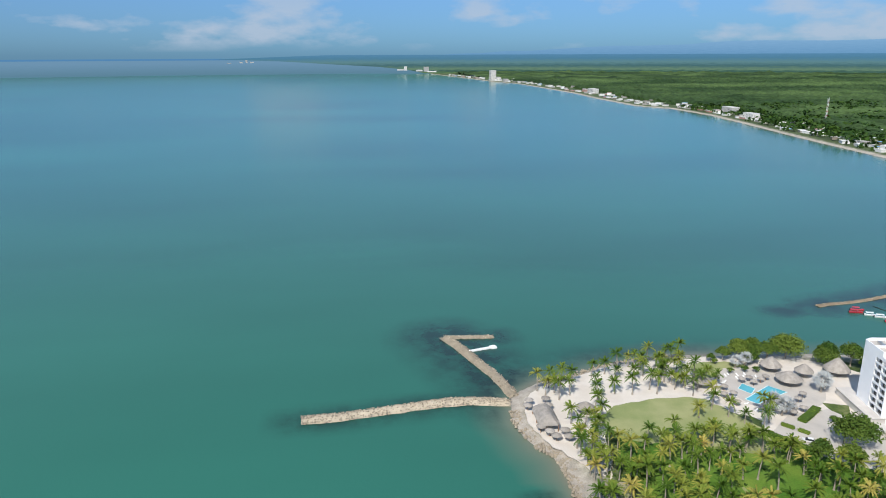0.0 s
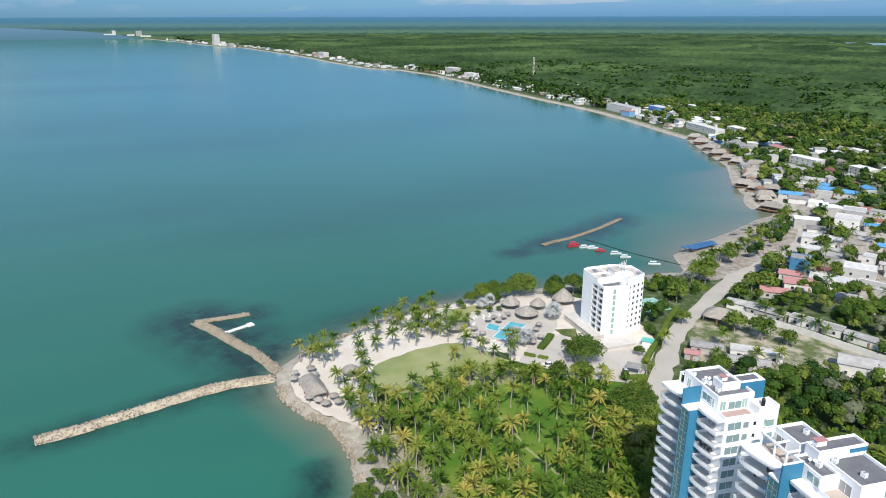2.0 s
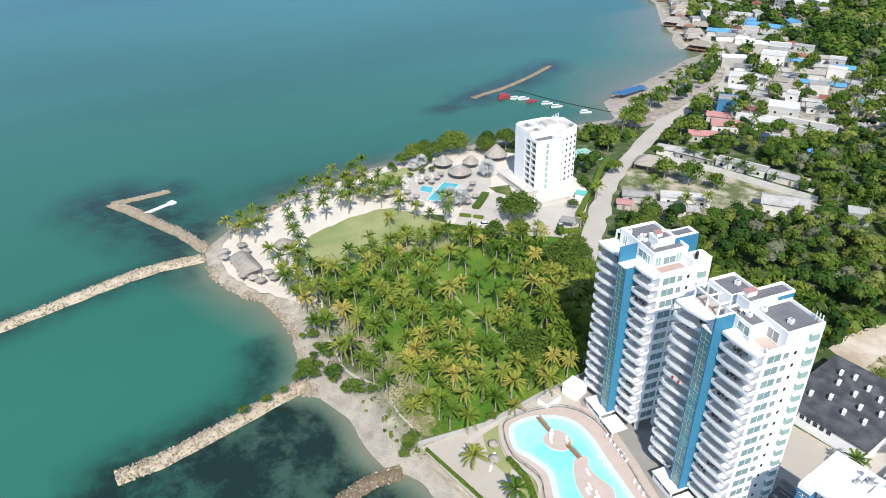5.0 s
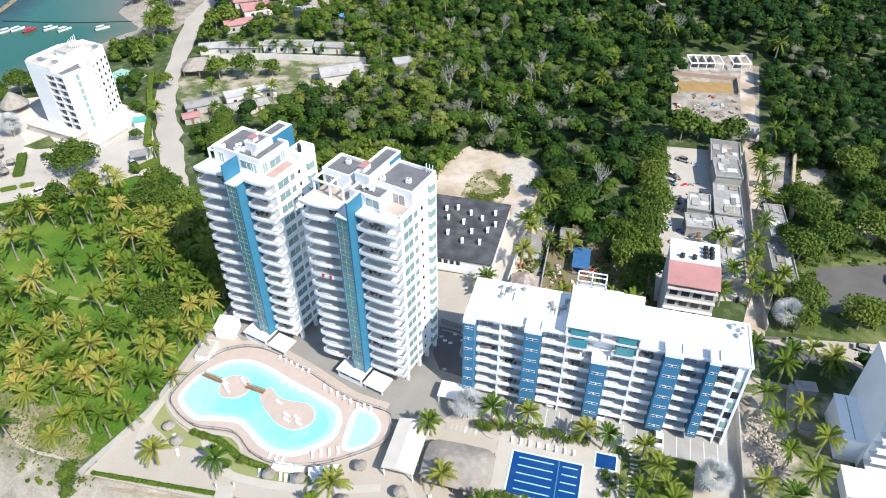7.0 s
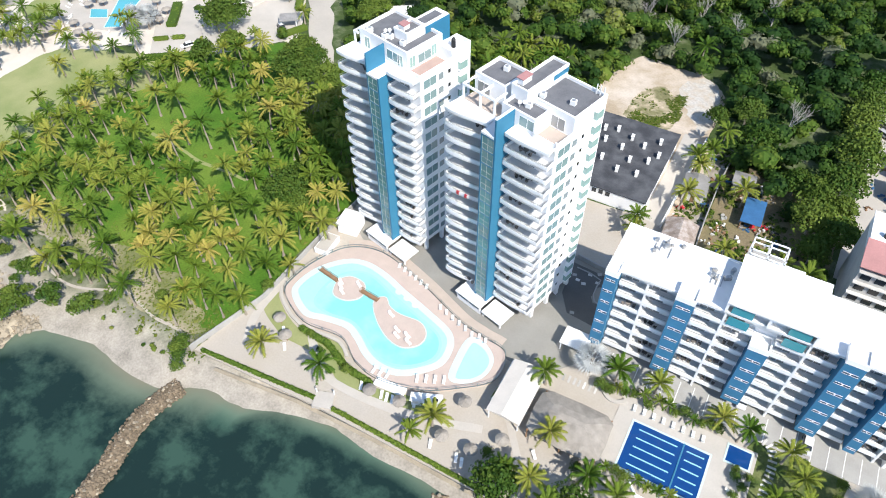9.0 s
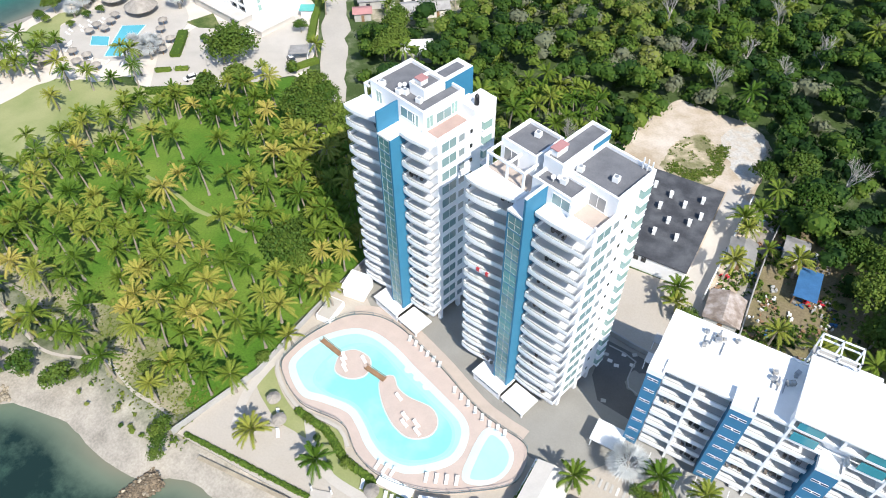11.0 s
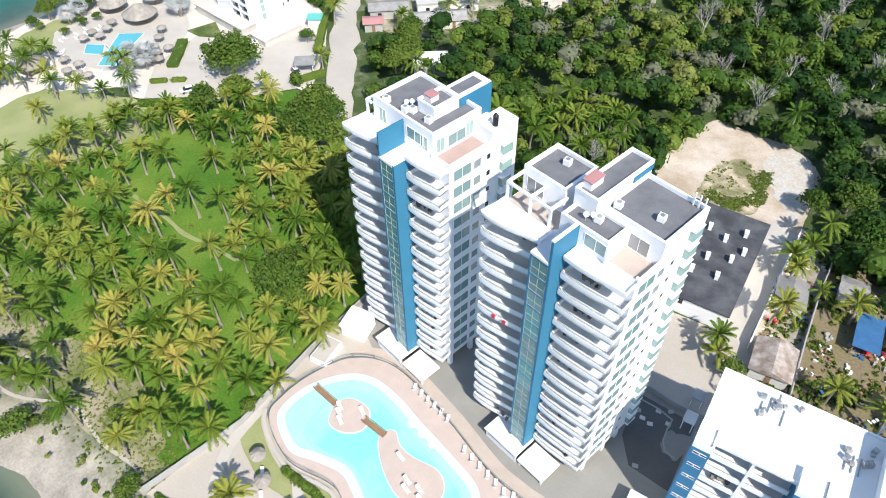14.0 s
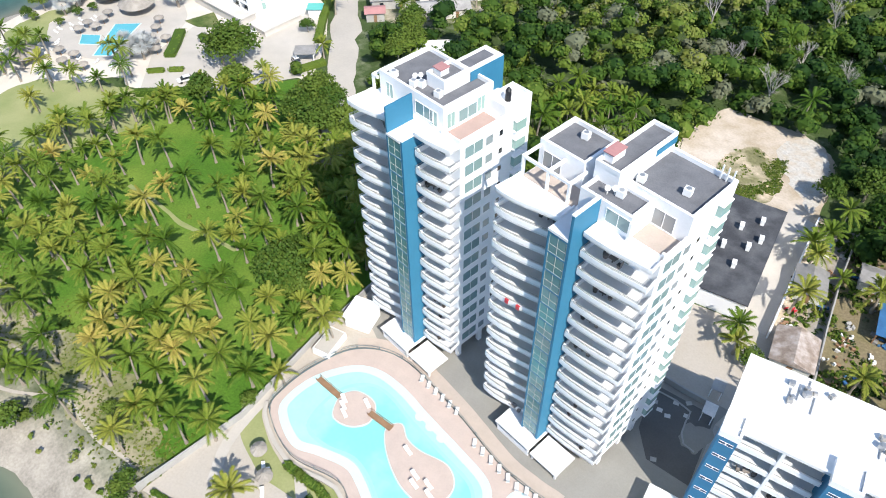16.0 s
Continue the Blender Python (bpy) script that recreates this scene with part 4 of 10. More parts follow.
def winpair(w, h, bars, glass):
    f, p, m, places = window_mesh(w, h, bars)
    return f, mesh_of(p, glass, "pane"), m, places


WIDE, TALL, SMALL, MID = winpair(3.1, 1.75, 1, GLASS_SIDE), winpair(1.3, 2.1, 1, GLASS_GREEN), winpair(0.7, 0.9, 0, GLASS_DARK), winpair(1.3, 1.4, 0, GLASS)
DOORGLASS = winpair(2.6, 2.15, 1, GLASS_MID)


def parapet_roof(parent, x0, x1, y0, y1, z0, z1, par=0.6, floor=GRAVEL, name="roof"):
    """A flat-roofed storey: walls, parapet round the top and a felt roof within it."""
    pts = [(x0, y0), (x1, y0), (x1, y1), (x0, y1)]
    part("penthouse_wall", boxed((x0, x1, y0, y1, z0, z1)), WHITE, parent)
    part("parapet", ring_wall(pts, 0.35, z1, z1 + par), WHITE, parent)
    part(name, boxed((x0 + 0.35, x1 - 0.35, y0 + 0.35, y1 - 0.35, z1, z1 + 0.06)), floor, parent, "dark grey felt roof")


def ac_unit(parent, x, y, z, s=1.0, turn=0.0):
    ob = part("air_conditioner", boxed((-0.5 * s, 0.5 * s, -0.45 * s, 0.45 * s, 0.08, 1.0 * s), (-0.45 * s, -0.3 * s, -0.4 * s, 0.4 * s, 0, 0.08), (0.3 * s, 0.45 * s, -0.4 * s, 0.4 * s, 0, 0.08)), PLASTIC_WHITE, parent, "white rooftop unit")
    ob.matrix_basis = pose(x, y, z, 0, 0, turn)
    bm = bmesh.new()
    bmesh.ops.create_cone(bm, cap_ends=True, segments=14, radius1=0.33 * s, radius2=0.33 * s, depth=0.06, matrix=Matrix.Translation((0, 0, 1.02 * s)))
    part("fan_grille", bm, METAL, ob)
    return ob


def tank(parent, x, y, z, r=0.55, h=1.2):
    bm = bmesh.new()
    bmesh.ops.create_cone(bm, cap_ends=True, segments=16, radius1=r, radius2=r, depth=h * 0.8, matrix=Matrix.Translation((0, 0, h * 0.4)))
    bmesh.ops.create_cone(bm, cap_ends=True, segments=16, radius1=r, radius2=r * 0.35, depth=h * 0.2, matrix=Matrix.Translation((0, 0, h * 0.9)))
    ob = part("water_tank", bm, BLACK_PLASTIC, parent, "black plastic water tank")
    ob.matrix_basis = pose(x, y, z)
    return ob


def dish(parent, x, y, z):
    bm = bmesh.new()
    bmesh.ops.create_cone(bm, cap_ends=False, segments=14, radius1=0.06, radius2=0.34, depth=0.14, matrix=pose(0, 0, 0.9, 50, 0, 30))
    bmesh.ops.create_cone(bm, cap_ends=True, segments=6, radius1=0.04, radius2=0.04, depth=0.9, matrix=Matrix.Translation((0, 0, 0.45)))
    ob = part("satellite_dish", bm, PLASTIC_WHITE, parent)
    ob.matrix_basis = pose(x, y, z)


def tower(x, y, right, second, label):
    """A slab tower: body, stacked wavy balconies, the glazed stair bay with its blue fins, penthouses."""
    t = thing("apartment_tower", x, y, 0, TURN, label, "tower", "white twin towers")
    left = -11.8
    outline = [(left, 2.2), (right, 2.2), (right, 14.8), (-1.0, 14.8), (-1.0, 15.6), (-4.3, 15.6), (-4.3, 11.3), (left, 11.3)]
    part("wall", prism(outline, LIFT - 0.4, TOP), WHITE, t)
    part("ground_floor_core", boxed((-6.5, 1.5, 4.5, 13.5, G, LIFT - 0.4)), CONCRETE, t)
    for cx in (left + 0.5, -7.6, -0.2, right - 0.6):
        for cy in (2.8, 7.5, 10.8):
            part("column", boxed((cx - 0.35, cx + 0.35, cy - 0.35, cy + 0.35, G, LIFT - 0.4)), WHITE, t)
    for cx in (right - 0.6, right - 4.0):
        part("column", boxed((cx - 0.35, cx + 0.35, 13.9, 14.6, G, LIFT - 0.4)), WHITE, t)
    # stacked balconies
    lb = balcony_meshes([(left - 0.2, 0.9), (left - 0.45, -1.75)] + curve_front((left - 0.1, -1.9), (-3.95, -0.55), 0.25), 2.2)
    rb = balcony_meshes(curve_front((-0.75, -0.25), (right - 0.3, 0.25), 0.2) + [(right + 0.15, 0.35), (right + 0.02, 1.6)], 2.2)
    for i in range(FLOORS):
        z = LIFT + i * PITCH
        for meshes in (lb, rb):
            b = part("balcony", meshes[0], WHITE, t)
            b.matrix_basis = pose(0, 0, z)
            part("upstand", meshes[1], WHITE, b)
            part("lower_rail", meshes[2], METAL, b)
            part("handrail", meshes[3], METAL, b)
        for wx in (left + 1.0, left + 4.3, right - 5.2):
            add_window(t, DOORGLASS, wx - (0.8 if wx > 0 else 0), 2.2, z + 0.05, 0, "balcony_door")
    for meshes, name in ((lb, "canopy"), (rb, "canopy")):
        top_slab = meshes[0].copy()
        top_slab.materials[0] = WHITE_ROOF
        c = part(name, top_slab, WHITE, t, "white slab roof over the top balcony")
        c.matrix_basis = pose(0, 0, TOP + 0.1)
        u = part("canopy_edge", meshes[1], WHITE, c)
        u.matrix_basis = pose(0, 0, 0) @ Matrix.Diagonal((1, 1, 0.7, 1))
    # stair bay: glass in front, a blue fin at each side
    bay_top = TOP + (0.0 if second else -0.4)
    fin_r = TOP + 3.7 if second else TOP - 0.2
    fin_l = TOP - 0.2 if second else TOP + 3.5
    part("fin", boxed((-1.25, -0.9, -2.1, 2.2, LIFT - 1.2, fin_r)), BLUE, t, "bright blue rendered fin")
    part("fin", boxed((-3.95, -3.7, -2.1, 2.2 if not second else -1.2, LIFT - 1.2, fin_l)), BLUE, t, "bright blue rendered fin")
    part("fin_cap", boxed((-1.3, -0.85, -2.15, 2.2, fin_r, fin_r + 0.15)), WHITE, t)
    part("bay_wall", boxed((-3.7, -1.25, -1.6, 2.2, LIFT - 1.0, bay_top - 0.2)), WHITE, t)
    part("bay_roof", boxed((-3.95, -1.25, -2.15, 2.2, bay_top - 0.2, bay_top + 0.15)), WHITE_ROOF, t)
    pane = mesh_of(boxed((-3.66, -1.29, -2.04, -1.98, 0.1, PITCH - 0.15)), GLASS_BAY, "bay_pane")
    bar = mesh_of(boxed((-3.7, -1.25, -2.09, -1.6, PITCH - 0.15, PITCH + 0.1)), BLUE, "bay_bar")
    sash = mesh_of(boxed(*[(bx, bx + 0.045, -2.08, -1.97, 0.1, PITCH - 0.15) for bx in (-3.66, -2.52, -1.34)], *[(-3.61, -1.34, -2.07, -1.98, bz, bz + 0.05) for bz in (0.1, 1.25)]), BAY_FRAME, "bay_sash")
    for i in range(FLOORS):
        z = LIFT - 0.4 + i * PITCH
        p = part("bay_window", bar, BLUE_DIM, t, "blue framed stair window")
        p.matrix_basis = pose(0, 0, z)
        part("pane", pane, GLASS_BAY, p)
        part("sash", sash, BAY_FRAME, p, "pale window bars")
    # podium porch below the bay
    part("porch_roof", boxed((-7.2, -0.6, -4.2, 2.2, LIFT - 1.3, LIFT - 1.0)), WHITE_ROOF, t)
    part("porch_wall", boxed((-7.0, -0.8, -3.9, -3.6, G, LIFT - 2.3), (-7.0, -6.7, -3.6, 1.5, G, LIFT - 2.3)), WHITE, t)
    for cx in (-7.0, -4.0, -1.1):
        part("porch_column", boxed((cx, cx + 0.3, -4.0, -3.6, LIFT - 2.3, LIFT - 1.3)), WHITE, t)
    part("porch_glass", boxed((-6.7, -0.9, -3.78, -3.7, LIFT - 2.3, LIFT - 1.3)), GLASS_DARK, t)
    part("side_porch", boxed((-0.4, 4.6, -4.0, 0.2, LIFT - 2.2, LIFT - 1.9), (-0.2, 0.1, -3.8, -3.5, G, LIFT - 2.2), (4.1, 4.4, -3.8, -3.5, G, LIFT - 2.2)), WHITE_ROOF, t, "flat white porch roof on posts")
    # windows of the side wall and a rear strip of blue
    oriel_body = mesh_of(boxed((0, 0.7, -0.1, 1.9, -0.25, 0.0)), WHITE, "oriel_sill")
    oriel_head = mesh_of(boxed((0, 0.7, -0.1, 1.9, 1.5, 1.7)), WHITE, "oriel_head")
    oriel_pane = mesh_of(boxed((0.6, 0.64, 0.0, 1.8, 0.0, 1.5), (0.02, 0.6, 0.0, 0.04, 0.0, 1.5), (0.02, 0.6, 1.76, 1.8, 0.0, 1.5)), GLASS_GREEN, "oriel_pane")
    for i in range(FLOORS + (1 if second else 0)):
        z = LIFT + i * PITCH + 0.7
        if i < FLOORS:
            add_window(t, WIDE, right, 3.0, z - 0.1, 90)
            add_window(t, MID, right, 6.6, z, 90)
            add_window(t, SMALL, right, 9.0, z + 0.3, 90)
        o = part("oriel_window", oriel_body, WHITE, t, "projecting side window")
        o.matrix_basis = pose(right, 11.6, z)
        part("head", oriel_head, WHITE, o)
        part("pane", oriel_pane, GLASS_GREEN, o)
        if i < FLOORS:
            add_window(t, MID, left, 9.5, z, -90)
            add_window(t, MID, left, 6.0, z, -90)
    if second:
        parapet_roof(t, -12.0, -5.6, 5.25, 11.3, TOP, TOP + 3.1)
        parapet_roof(t, -3.9, 2.8, 2.6, 6.4, TOP, TOP + 2.6, 0.45)
        parapet_roof(t, -1.1, right, 6.4, 14.8, TOP, TOP + 3.1)
        part("core", boxed((-4.3, -1.1, 5.2, 15.6, TOP, TOP + 4.6)), WHITE, t)
        part("parapet", ring_wall([(-4.35, 5.15), (-1.05, 5.15), (-1.05, 15.65), (-4.35, 15.65)], 0.3, TOP + 4.6, TOP + 5.1), WHITE, t)
        part("core_roof", boxed((-4.05, -1.35, 5.45, 15.35, TOP + 4.6, TOP + 4.66)), GRAVEL, t, "dark grey felt roof")
        part("blue_panel", boxed((-1.05, -1.0, 11.8, 15.62, TOP + 3.7, TOP + 4.55)), BLUE, t)
        part("lift_head", boxed((-4.1, -2.9, 6.2, 8.4, TOP + 4.66, TOP + 5.7)), WHITE, t)
        part("lift_lid", boxed((-4.2, -2.8, 6.1, 8.5, TOP + 5.7, TOP + 5.85)), PINK_ROOF, t, "faded red sheet lid")
        # frames over the terraces
        part("pergola_beam", boxed((-12.0, -5.0, 2.2, 2.5, TOP + 2.6, TOP + 2.95)), WHITE, t, "white beam over the roof terrace")
        for px in (-12.0, -8.3, -5.3):
            part("pergola_post", boxed((px, px + 0.3, 2.2, 2.5, TOP, TOP + 2.6)), WHITE, t)
            part("pergola_beam", boxed((px, px + 0.3, 2.5, 5.2, TOP + 2.6, TOP + 2.95)), WHITE, t)
        part("terrace_floor", boxed((-11.7, -4.2, 2.3, 5.2, TOP + 0.02, TOP + 0.06)), TILE_BEIGE, t, "pale beige terrace tiles")
        part("terrace_floor", boxed((2.9, right - 0.2, 2.4, 6.3, TOP + 0.02, TOP + 0.06)), TILE_BEIGE, t, "pale beige terrace tiles")
        part("terrace_rail", boxed((2.9, right, 2.2, 2.35, TOP, TOP + 1.0), (right - 0.15, right, 2.35, 6.4, TOP, TOP + 1.0), (2.8, 3.1, 2.2, 2.5, TOP, TOP + 2.6), (right - 0.3, right, 2.2, 2.5, TOP, TOP + 1.4)), WHITE, t)
        add_window(t, DOORGLASS, 3.0, 6.4, TOP + 0.2, 0, "terrace_door")
        add_window(t, DOORGLASS, -11.3, 5.25, TOP + 0.2, 0, "terrace_door")
        add_window(t, WIDE, -0.3, 2.6, TOP + 0.7, 0)
        for ax, ay, az in ((-8.8, 9.4, TOP + 3.16), (-0.3, 4.8, TOP + 2.66), (4.6, 9.5, TOP + 3.16), (0.0, 7.8, TOP + 3.16)):
            ac_unit(t, ax, ay, az, 0.9, 10)
        dish(t, -1.5, 4.0, TOP + 2.66)
        dish(t, -0.9, 4.5, TOP + 2.66)
        for px in (5.4, 6.1, 6.8):
            part("vent_pipe", boxed((px, px + 0.15, 14.2, 14.35, TOP + 3.1, TOP + 5.0)), PLASTIC_WHITE, t)
    else:
        parapet_roof(t, -10.6, 1.5, 2.6, 11.2, TOP, TOP + 3.1)
        part("core", boxed((-4.3, -1.1, 5.2, 15.6, TOP, TOP + 4.6)), WHITE, t)
        part("parapet", ring_wall([(-4.35, 5.15), (-1.05, 5.15), (-1.05, 9.3), (-4.35, 9.3)], 0.3, TOP + 4.6, TOP + 5.1), WHITE, t)
        part("core_roof", boxed((-4.05, -1.35, 5.45, 9.05, TOP + 4.6, TOP + 4.66), (-3.6, -1.8, 10.2, 14.6, TOP + 4.6, TOP + 4.66)), GRAVEL, t, "dark grey felt roof")
        part("blue_panel", boxed((-1.05, -0.98, 9.6, 15.62, TOP - 6.0, TOP + 4.5)), BLUE, t, "blue rendered lift wall")
        part("lift_head", boxed((-3.9, -2.6, 6.0, 7.4, TOP + 4.66, TOP + 5.5)), WHITE, t)
        part("lift_lid", boxed((-4.0, -2.5, 5.9, 7.5, TOP + 5.5, TOP + 5.65)), PINK_ROOF, t, "faded red sheet lid")
        part("terrace_floor", boxed((1.6, right - 0.2, 2.4, 9.5, TOP + 0.02, TOP + 0.06)), TILE_PINK, t, "terracotta terrace tiles")
        part("terrace_rail", boxed((1.5, right, 2.2, 2.4, TOP, TOP + 0.9), (right - 0.2, right, 2.4, 10.0, TOP, TOP + 0.9)), WHITE, t)
        parapet_roof(t, 1.5, right, 10.0, 14.8, TOP, TOP + 1.2, 0.9, WHITE_ROOF)
        tank(t, 3.2, 12.2, TOP + 1.26, 0.4, 1.9)
        add_window(t, TALL, -0.9, 2.6, TOP + 0.4, 0)
        add_window(t, WIDE, -3.6, 2.6, TOP + 0.7, 0)
        add_window(t, TALL, -9.3, 2.6, TOP + 0.4, 0)
        add_window(t, TALL, 1.5, 3.2, TOP + 0.4, 90)
        add_window(t, WIDE, 1.5, 5.2, TOP + 0.4, 90)
        add_window(t, TALL, 1.5, 8.4, TOP + 0.4, 90)
        for ax, ay in ((-5.2, 3.8), (-4.4, 4.4), (-1.3, 4.4), (-8.6, 3.4)):
            ac_unit(t, ax, ay, TOP + 3.16, 0.9, 8)
        dish(t, -5.8, 4.6, TOP + 3.16)
        dish(t, -5.4, 5.2, TOP + 3.16)
        part("pergola_beam", boxed((left, left + 0.3, 2.5, 6.0, TOP + 2.4, TOP + 2.75)), WHITE, t)
        part("pergola_beam", boxed((left, -10.6, 2.2, 2.5, TOP + 2.4, TOP + 2.75)), WHITE, t)
        part("pergola_post", boxed((left, left + 0.3, 2.2, 2.5, TOP, TOP + 2.4)), WHITE, t)
    return t


tower(0, 0, 7.3, True, "tall white apartment tower with wavy balconies and a blue fin")
tower(-24.8, 5.1, 4.9, False, "tall white apartment tower with glazed stair bay and blue fins")

# ---- apartment block ----
SCREEN = glass_mat("teal_glass", (0.06, 0.30, 0.36), 0.08)
blk = thing("apartment_block", 20, 0, 0, 0, "long white seven-storey block with slate blue stair fins", "apartment block")
LB, ROOFZ, BP = 52.0, 24.4, 2.93
FIRST = 3.9
part("wall", boxed((1.5, LB - 0.2, 2.7, 11.6, FIRST, ROOFZ)), WHITE, blk)
part("roof", boxed((-0.4, LB + 0.4, 0.6, 12.0, ROOFZ, ROOFZ + 0.35)), WHITE_ROOF, blk, "flat bright white roof")
part("roof_edge", ring_wall([(-0.45, 0.55), (LB + 0.45, 0.55), (LB + 0.45, 12.05), (-0.45, 12.05)], 0.3, ROOFZ + 0.35, ROOFZ + 0.6), WHITE, blk)
part("upper_wall", boxed((19.2, 32.4, 2.0, 11.4, ROOFZ + 0.35, ROOFZ + 2.7)), WHITE, blk)
part("upper_roof", boxed((18.9, 32.7, 0.2, 11.8, ROOFZ + 2.7, ROOFZ + 3.05)), WHITE_ROOF, blk, "raised flat white roof")
for px in (18.9, 25.4, 32.3):
    part("upper_pier", boxed((px, px + 0.4, 0.4, 2.2, ROOFZ + 0.35, ROOFZ + 2.7)), WHITE, blk)
FINS = [(-0.4, 1.8, ROOFZ), (11.5, 14.6, ROOFZ + 0.4), (24.5, 27.6, ROOFZ - 4.4), (37.1, 40.2, ROOFZ + 1.0), (44.9, 46.7, ROOFZ + 1.0)]
SLOT_BLUE = mat("dark_blue_pane", (0.035, 0.075, 0.13), 0.5, 0.05, 1.0, 0.0, 3.0)
slot = {}
for x0, x1, top in FINS:
    f = part("stair_fin", boxed((x0, x1, -0.6, 2.6, FIRST + 0.2, top)), BLUE_DIM, blk, "slate blue stair fin")
    part("fin_cap", ring_wall([(x0 - 0.1, -0.7), (x1 + 0.1, -0.7), (x1 + 0.1, 2.7), (x0 - 0.1, 2.7)], 0.3, top - 0.3, top + 0.8), WHITE, blk)
    part("fin_roof", boxed((x0 + 0.25, x1 - 0.25, -0.35, 2.35, top, top + 0.45)), WHITE_ROOF, blk)
    w = round(x1 - x0, 1)
    if w not in slot:
        slot[w] = mesh_of(boxed((w * 0.15, w * 0.85, -0.04, 0.02, 0.0, 0.42)), SLOT_BLUE, "slot_pane"), mesh_of(boxed((w * 0.12, w * 0.88, -0.07, 0.0, -0.05, 0.0), (w * 0.13, w * 0.87, -0.06, 0.0, 0.42, 0.46), (w * 0.47, w * 0.53, -0.06, 0.0, 0.0, 0.42)), WHITE, "slot_frame")
    for i in range(7):
        z = FIRST + 1.3 + i * BP
        if z < top - 0.5:
            s = part("slot_window", slot[w][1], WHITE, f)
            s.matrix_basis = pose(x0, -0.6, z)
            part("pane", slot[w][0], SLOT_BLUE, s)
bays = [(1.8, 6.6), (6.6, 11.5), (14.6, 19.4), (19.4, 24.5), (27.6, 32.4), (32.4, 37.1), (40.2, 44.9), (46.7, 50.2)]
for x in (6.6, 19.4, 32.4, 50.2):
    part("pier", boxed((x - 0.18, x + 0.18, 0.75, 3.2, G, ROOFZ)), WHITE, blk)
for i in range(7):
    z = FIRST + i * BP
    for x0, x1 in bays:
        b = part("balcony", boxed((x0 + 0.18, x1 - 0.18, 0.9, 2.7, z - 0.2, z)), TILE_PALE, blk)
        part("upstand", boxed((x0 + 0.18, x1 - 0.18, 0.8, 0.98, z - 0.28, z + 0.62)), WHITE, b)
        part("handrail", boxed((x0 + 0.18, x1 - 0.18, 0.86, 0.92, z + 0.9, z + 0.95)), METAL, b)
        if i < 7 and z + 2.3 < ROOFZ + 0.3:
            wdt = (x1 - x0) * 0.5
            d = part("balcony_door", boxed((x0 + 0.7, x0 + 0.7 + wdt, 2.62, 2.75, z + 0.05, z + 2.1)), GLASS_MID, blk)
            part("door_frame", boxed(*[(jx, jx + 0.08, 2.55, 2.62, z + 0.02, z + 2.15) for jx in (x0 + 0.66, x0 + 0.66 + wdt / 2, x0 + 0.66 + wdt)]), PLASTIC_WHITE, d)
for i in range(6):
    z = FIRST + 0.3 + i * BP
    part("corner_glass", boxed((50.45, LB - 0.3, 0.78, 0.9, z, z + 1.7)), GLASS_GREEN if i % 2 else GLASS_DARK, blk)
part("corner_wall", boxed((50.2, LB, 0.9, 3.2, FIRST, ROOFZ)), WHITE, blk)
part("corner_pier", boxed((LB - 0.3, LB + 0.2, 0.6, 11.8, G, ROOFZ)), WHITE, blk)
for x in range(8):
    for y in (3.0, 10.5):
        part("column", boxed((1.5 + x * 6.6, 2.0 + x * 6.6, y, y + 0.5, G, FIRST)), WHITE, blk)
for x0 in (19.9, 28.5):
    for i in range(2):
        z = ROOFZ + 0.6 - i * BP
        part("glass_screen", boxed((x0, x0 + 3.3, 0.55, 0.62, z, z + 1.9)), SCREEN, blk, "teal glass balcony screen")
part("stair_head", boxed((23.5, 28.6, 11.4, 14.2, ROOFZ - 2, ROOFZ + 0.9), (23.4, 28.7, 11.3, 14.3, ROOFZ + 0.9, ROOFZ + 1.1)), WHITE, blk)
for px in (19.4, 22.2, 25.0):
    for py in (13.2, 16.2):
        part("roof_frame_post", boxed((px, px + 0.25, py, py + 0.25, G, ROOFZ + 3.2)), WHITE, blk)
for py in (13.2, 16.2):
    for z in (1.9, 3.0):
        part("roof_frame_beam", boxed((19.4, 25.25, py, py + 0.22, ROOFZ + z, ROOFZ + z + 0.2)), WHITE, blk)
for px in (19.4, 22.2, 25.0):
    part("roof_frame_beam", boxed((px + 0.02, px + 0.22, 13.42, 16.2, ROOFZ + 3.0, ROOFZ + 3.18)), WHITE, blk)
part("roof_frame_floor", boxed((19.3, 25.4, 13.1, 16.5, ROOFZ - 0.2, ROOFZ)), CONCRETE, blk)
part("back_block", boxed((2.0, LB - 1, 11.6, 13.2, G, ROOFZ - 2)), WHITE, blk)
rng = random.Random(11)
for i in range(16):
    x, y = (rng.uniform(4.5, 9.5), rng.uniform(7.5, 10.8)) if i < 9 else (rng.uniform(15.2, 18.2), rng.uniform(5.5, 9.5))
    u = ac_unit(blk, x, y, ROOFZ + 0.36, rng.uniform(0.45, 0.75), rng.uniform(0, 90))
    u.data.materials[0] = CONCRETE if i % 3 else METAL
for i in range(7):
    x, y = (5.0 + i * 0.9, 7.0 + (i % 3) * 1.1) if i < 4 else (15.4 + (i - 4) * 0.8, 5.2)
    part("roof_pipe", boxed((x, x + 0.14, y, y + 2.6, ROOFZ + 0.4, ROOFZ + 0.54)), METAL, blk)
for x, y in ((LB - 1.6, 8), (LB - 1.2, 9.6), (LB - 2.6, 10.2)):
    ac_unit(blk, x, y, ROOFZ + 0.36, 1.0, 20)
tagged(part("parking_line", boxed(*[(22 + k * 2.6, 22.12 + k * 2.6, -4.4, 0.6, G + 0.10, G + 0.112) for k in range(20)]), PLASTIC_WHITE), "painted white parking bay lines", "road marking", kind="structure")
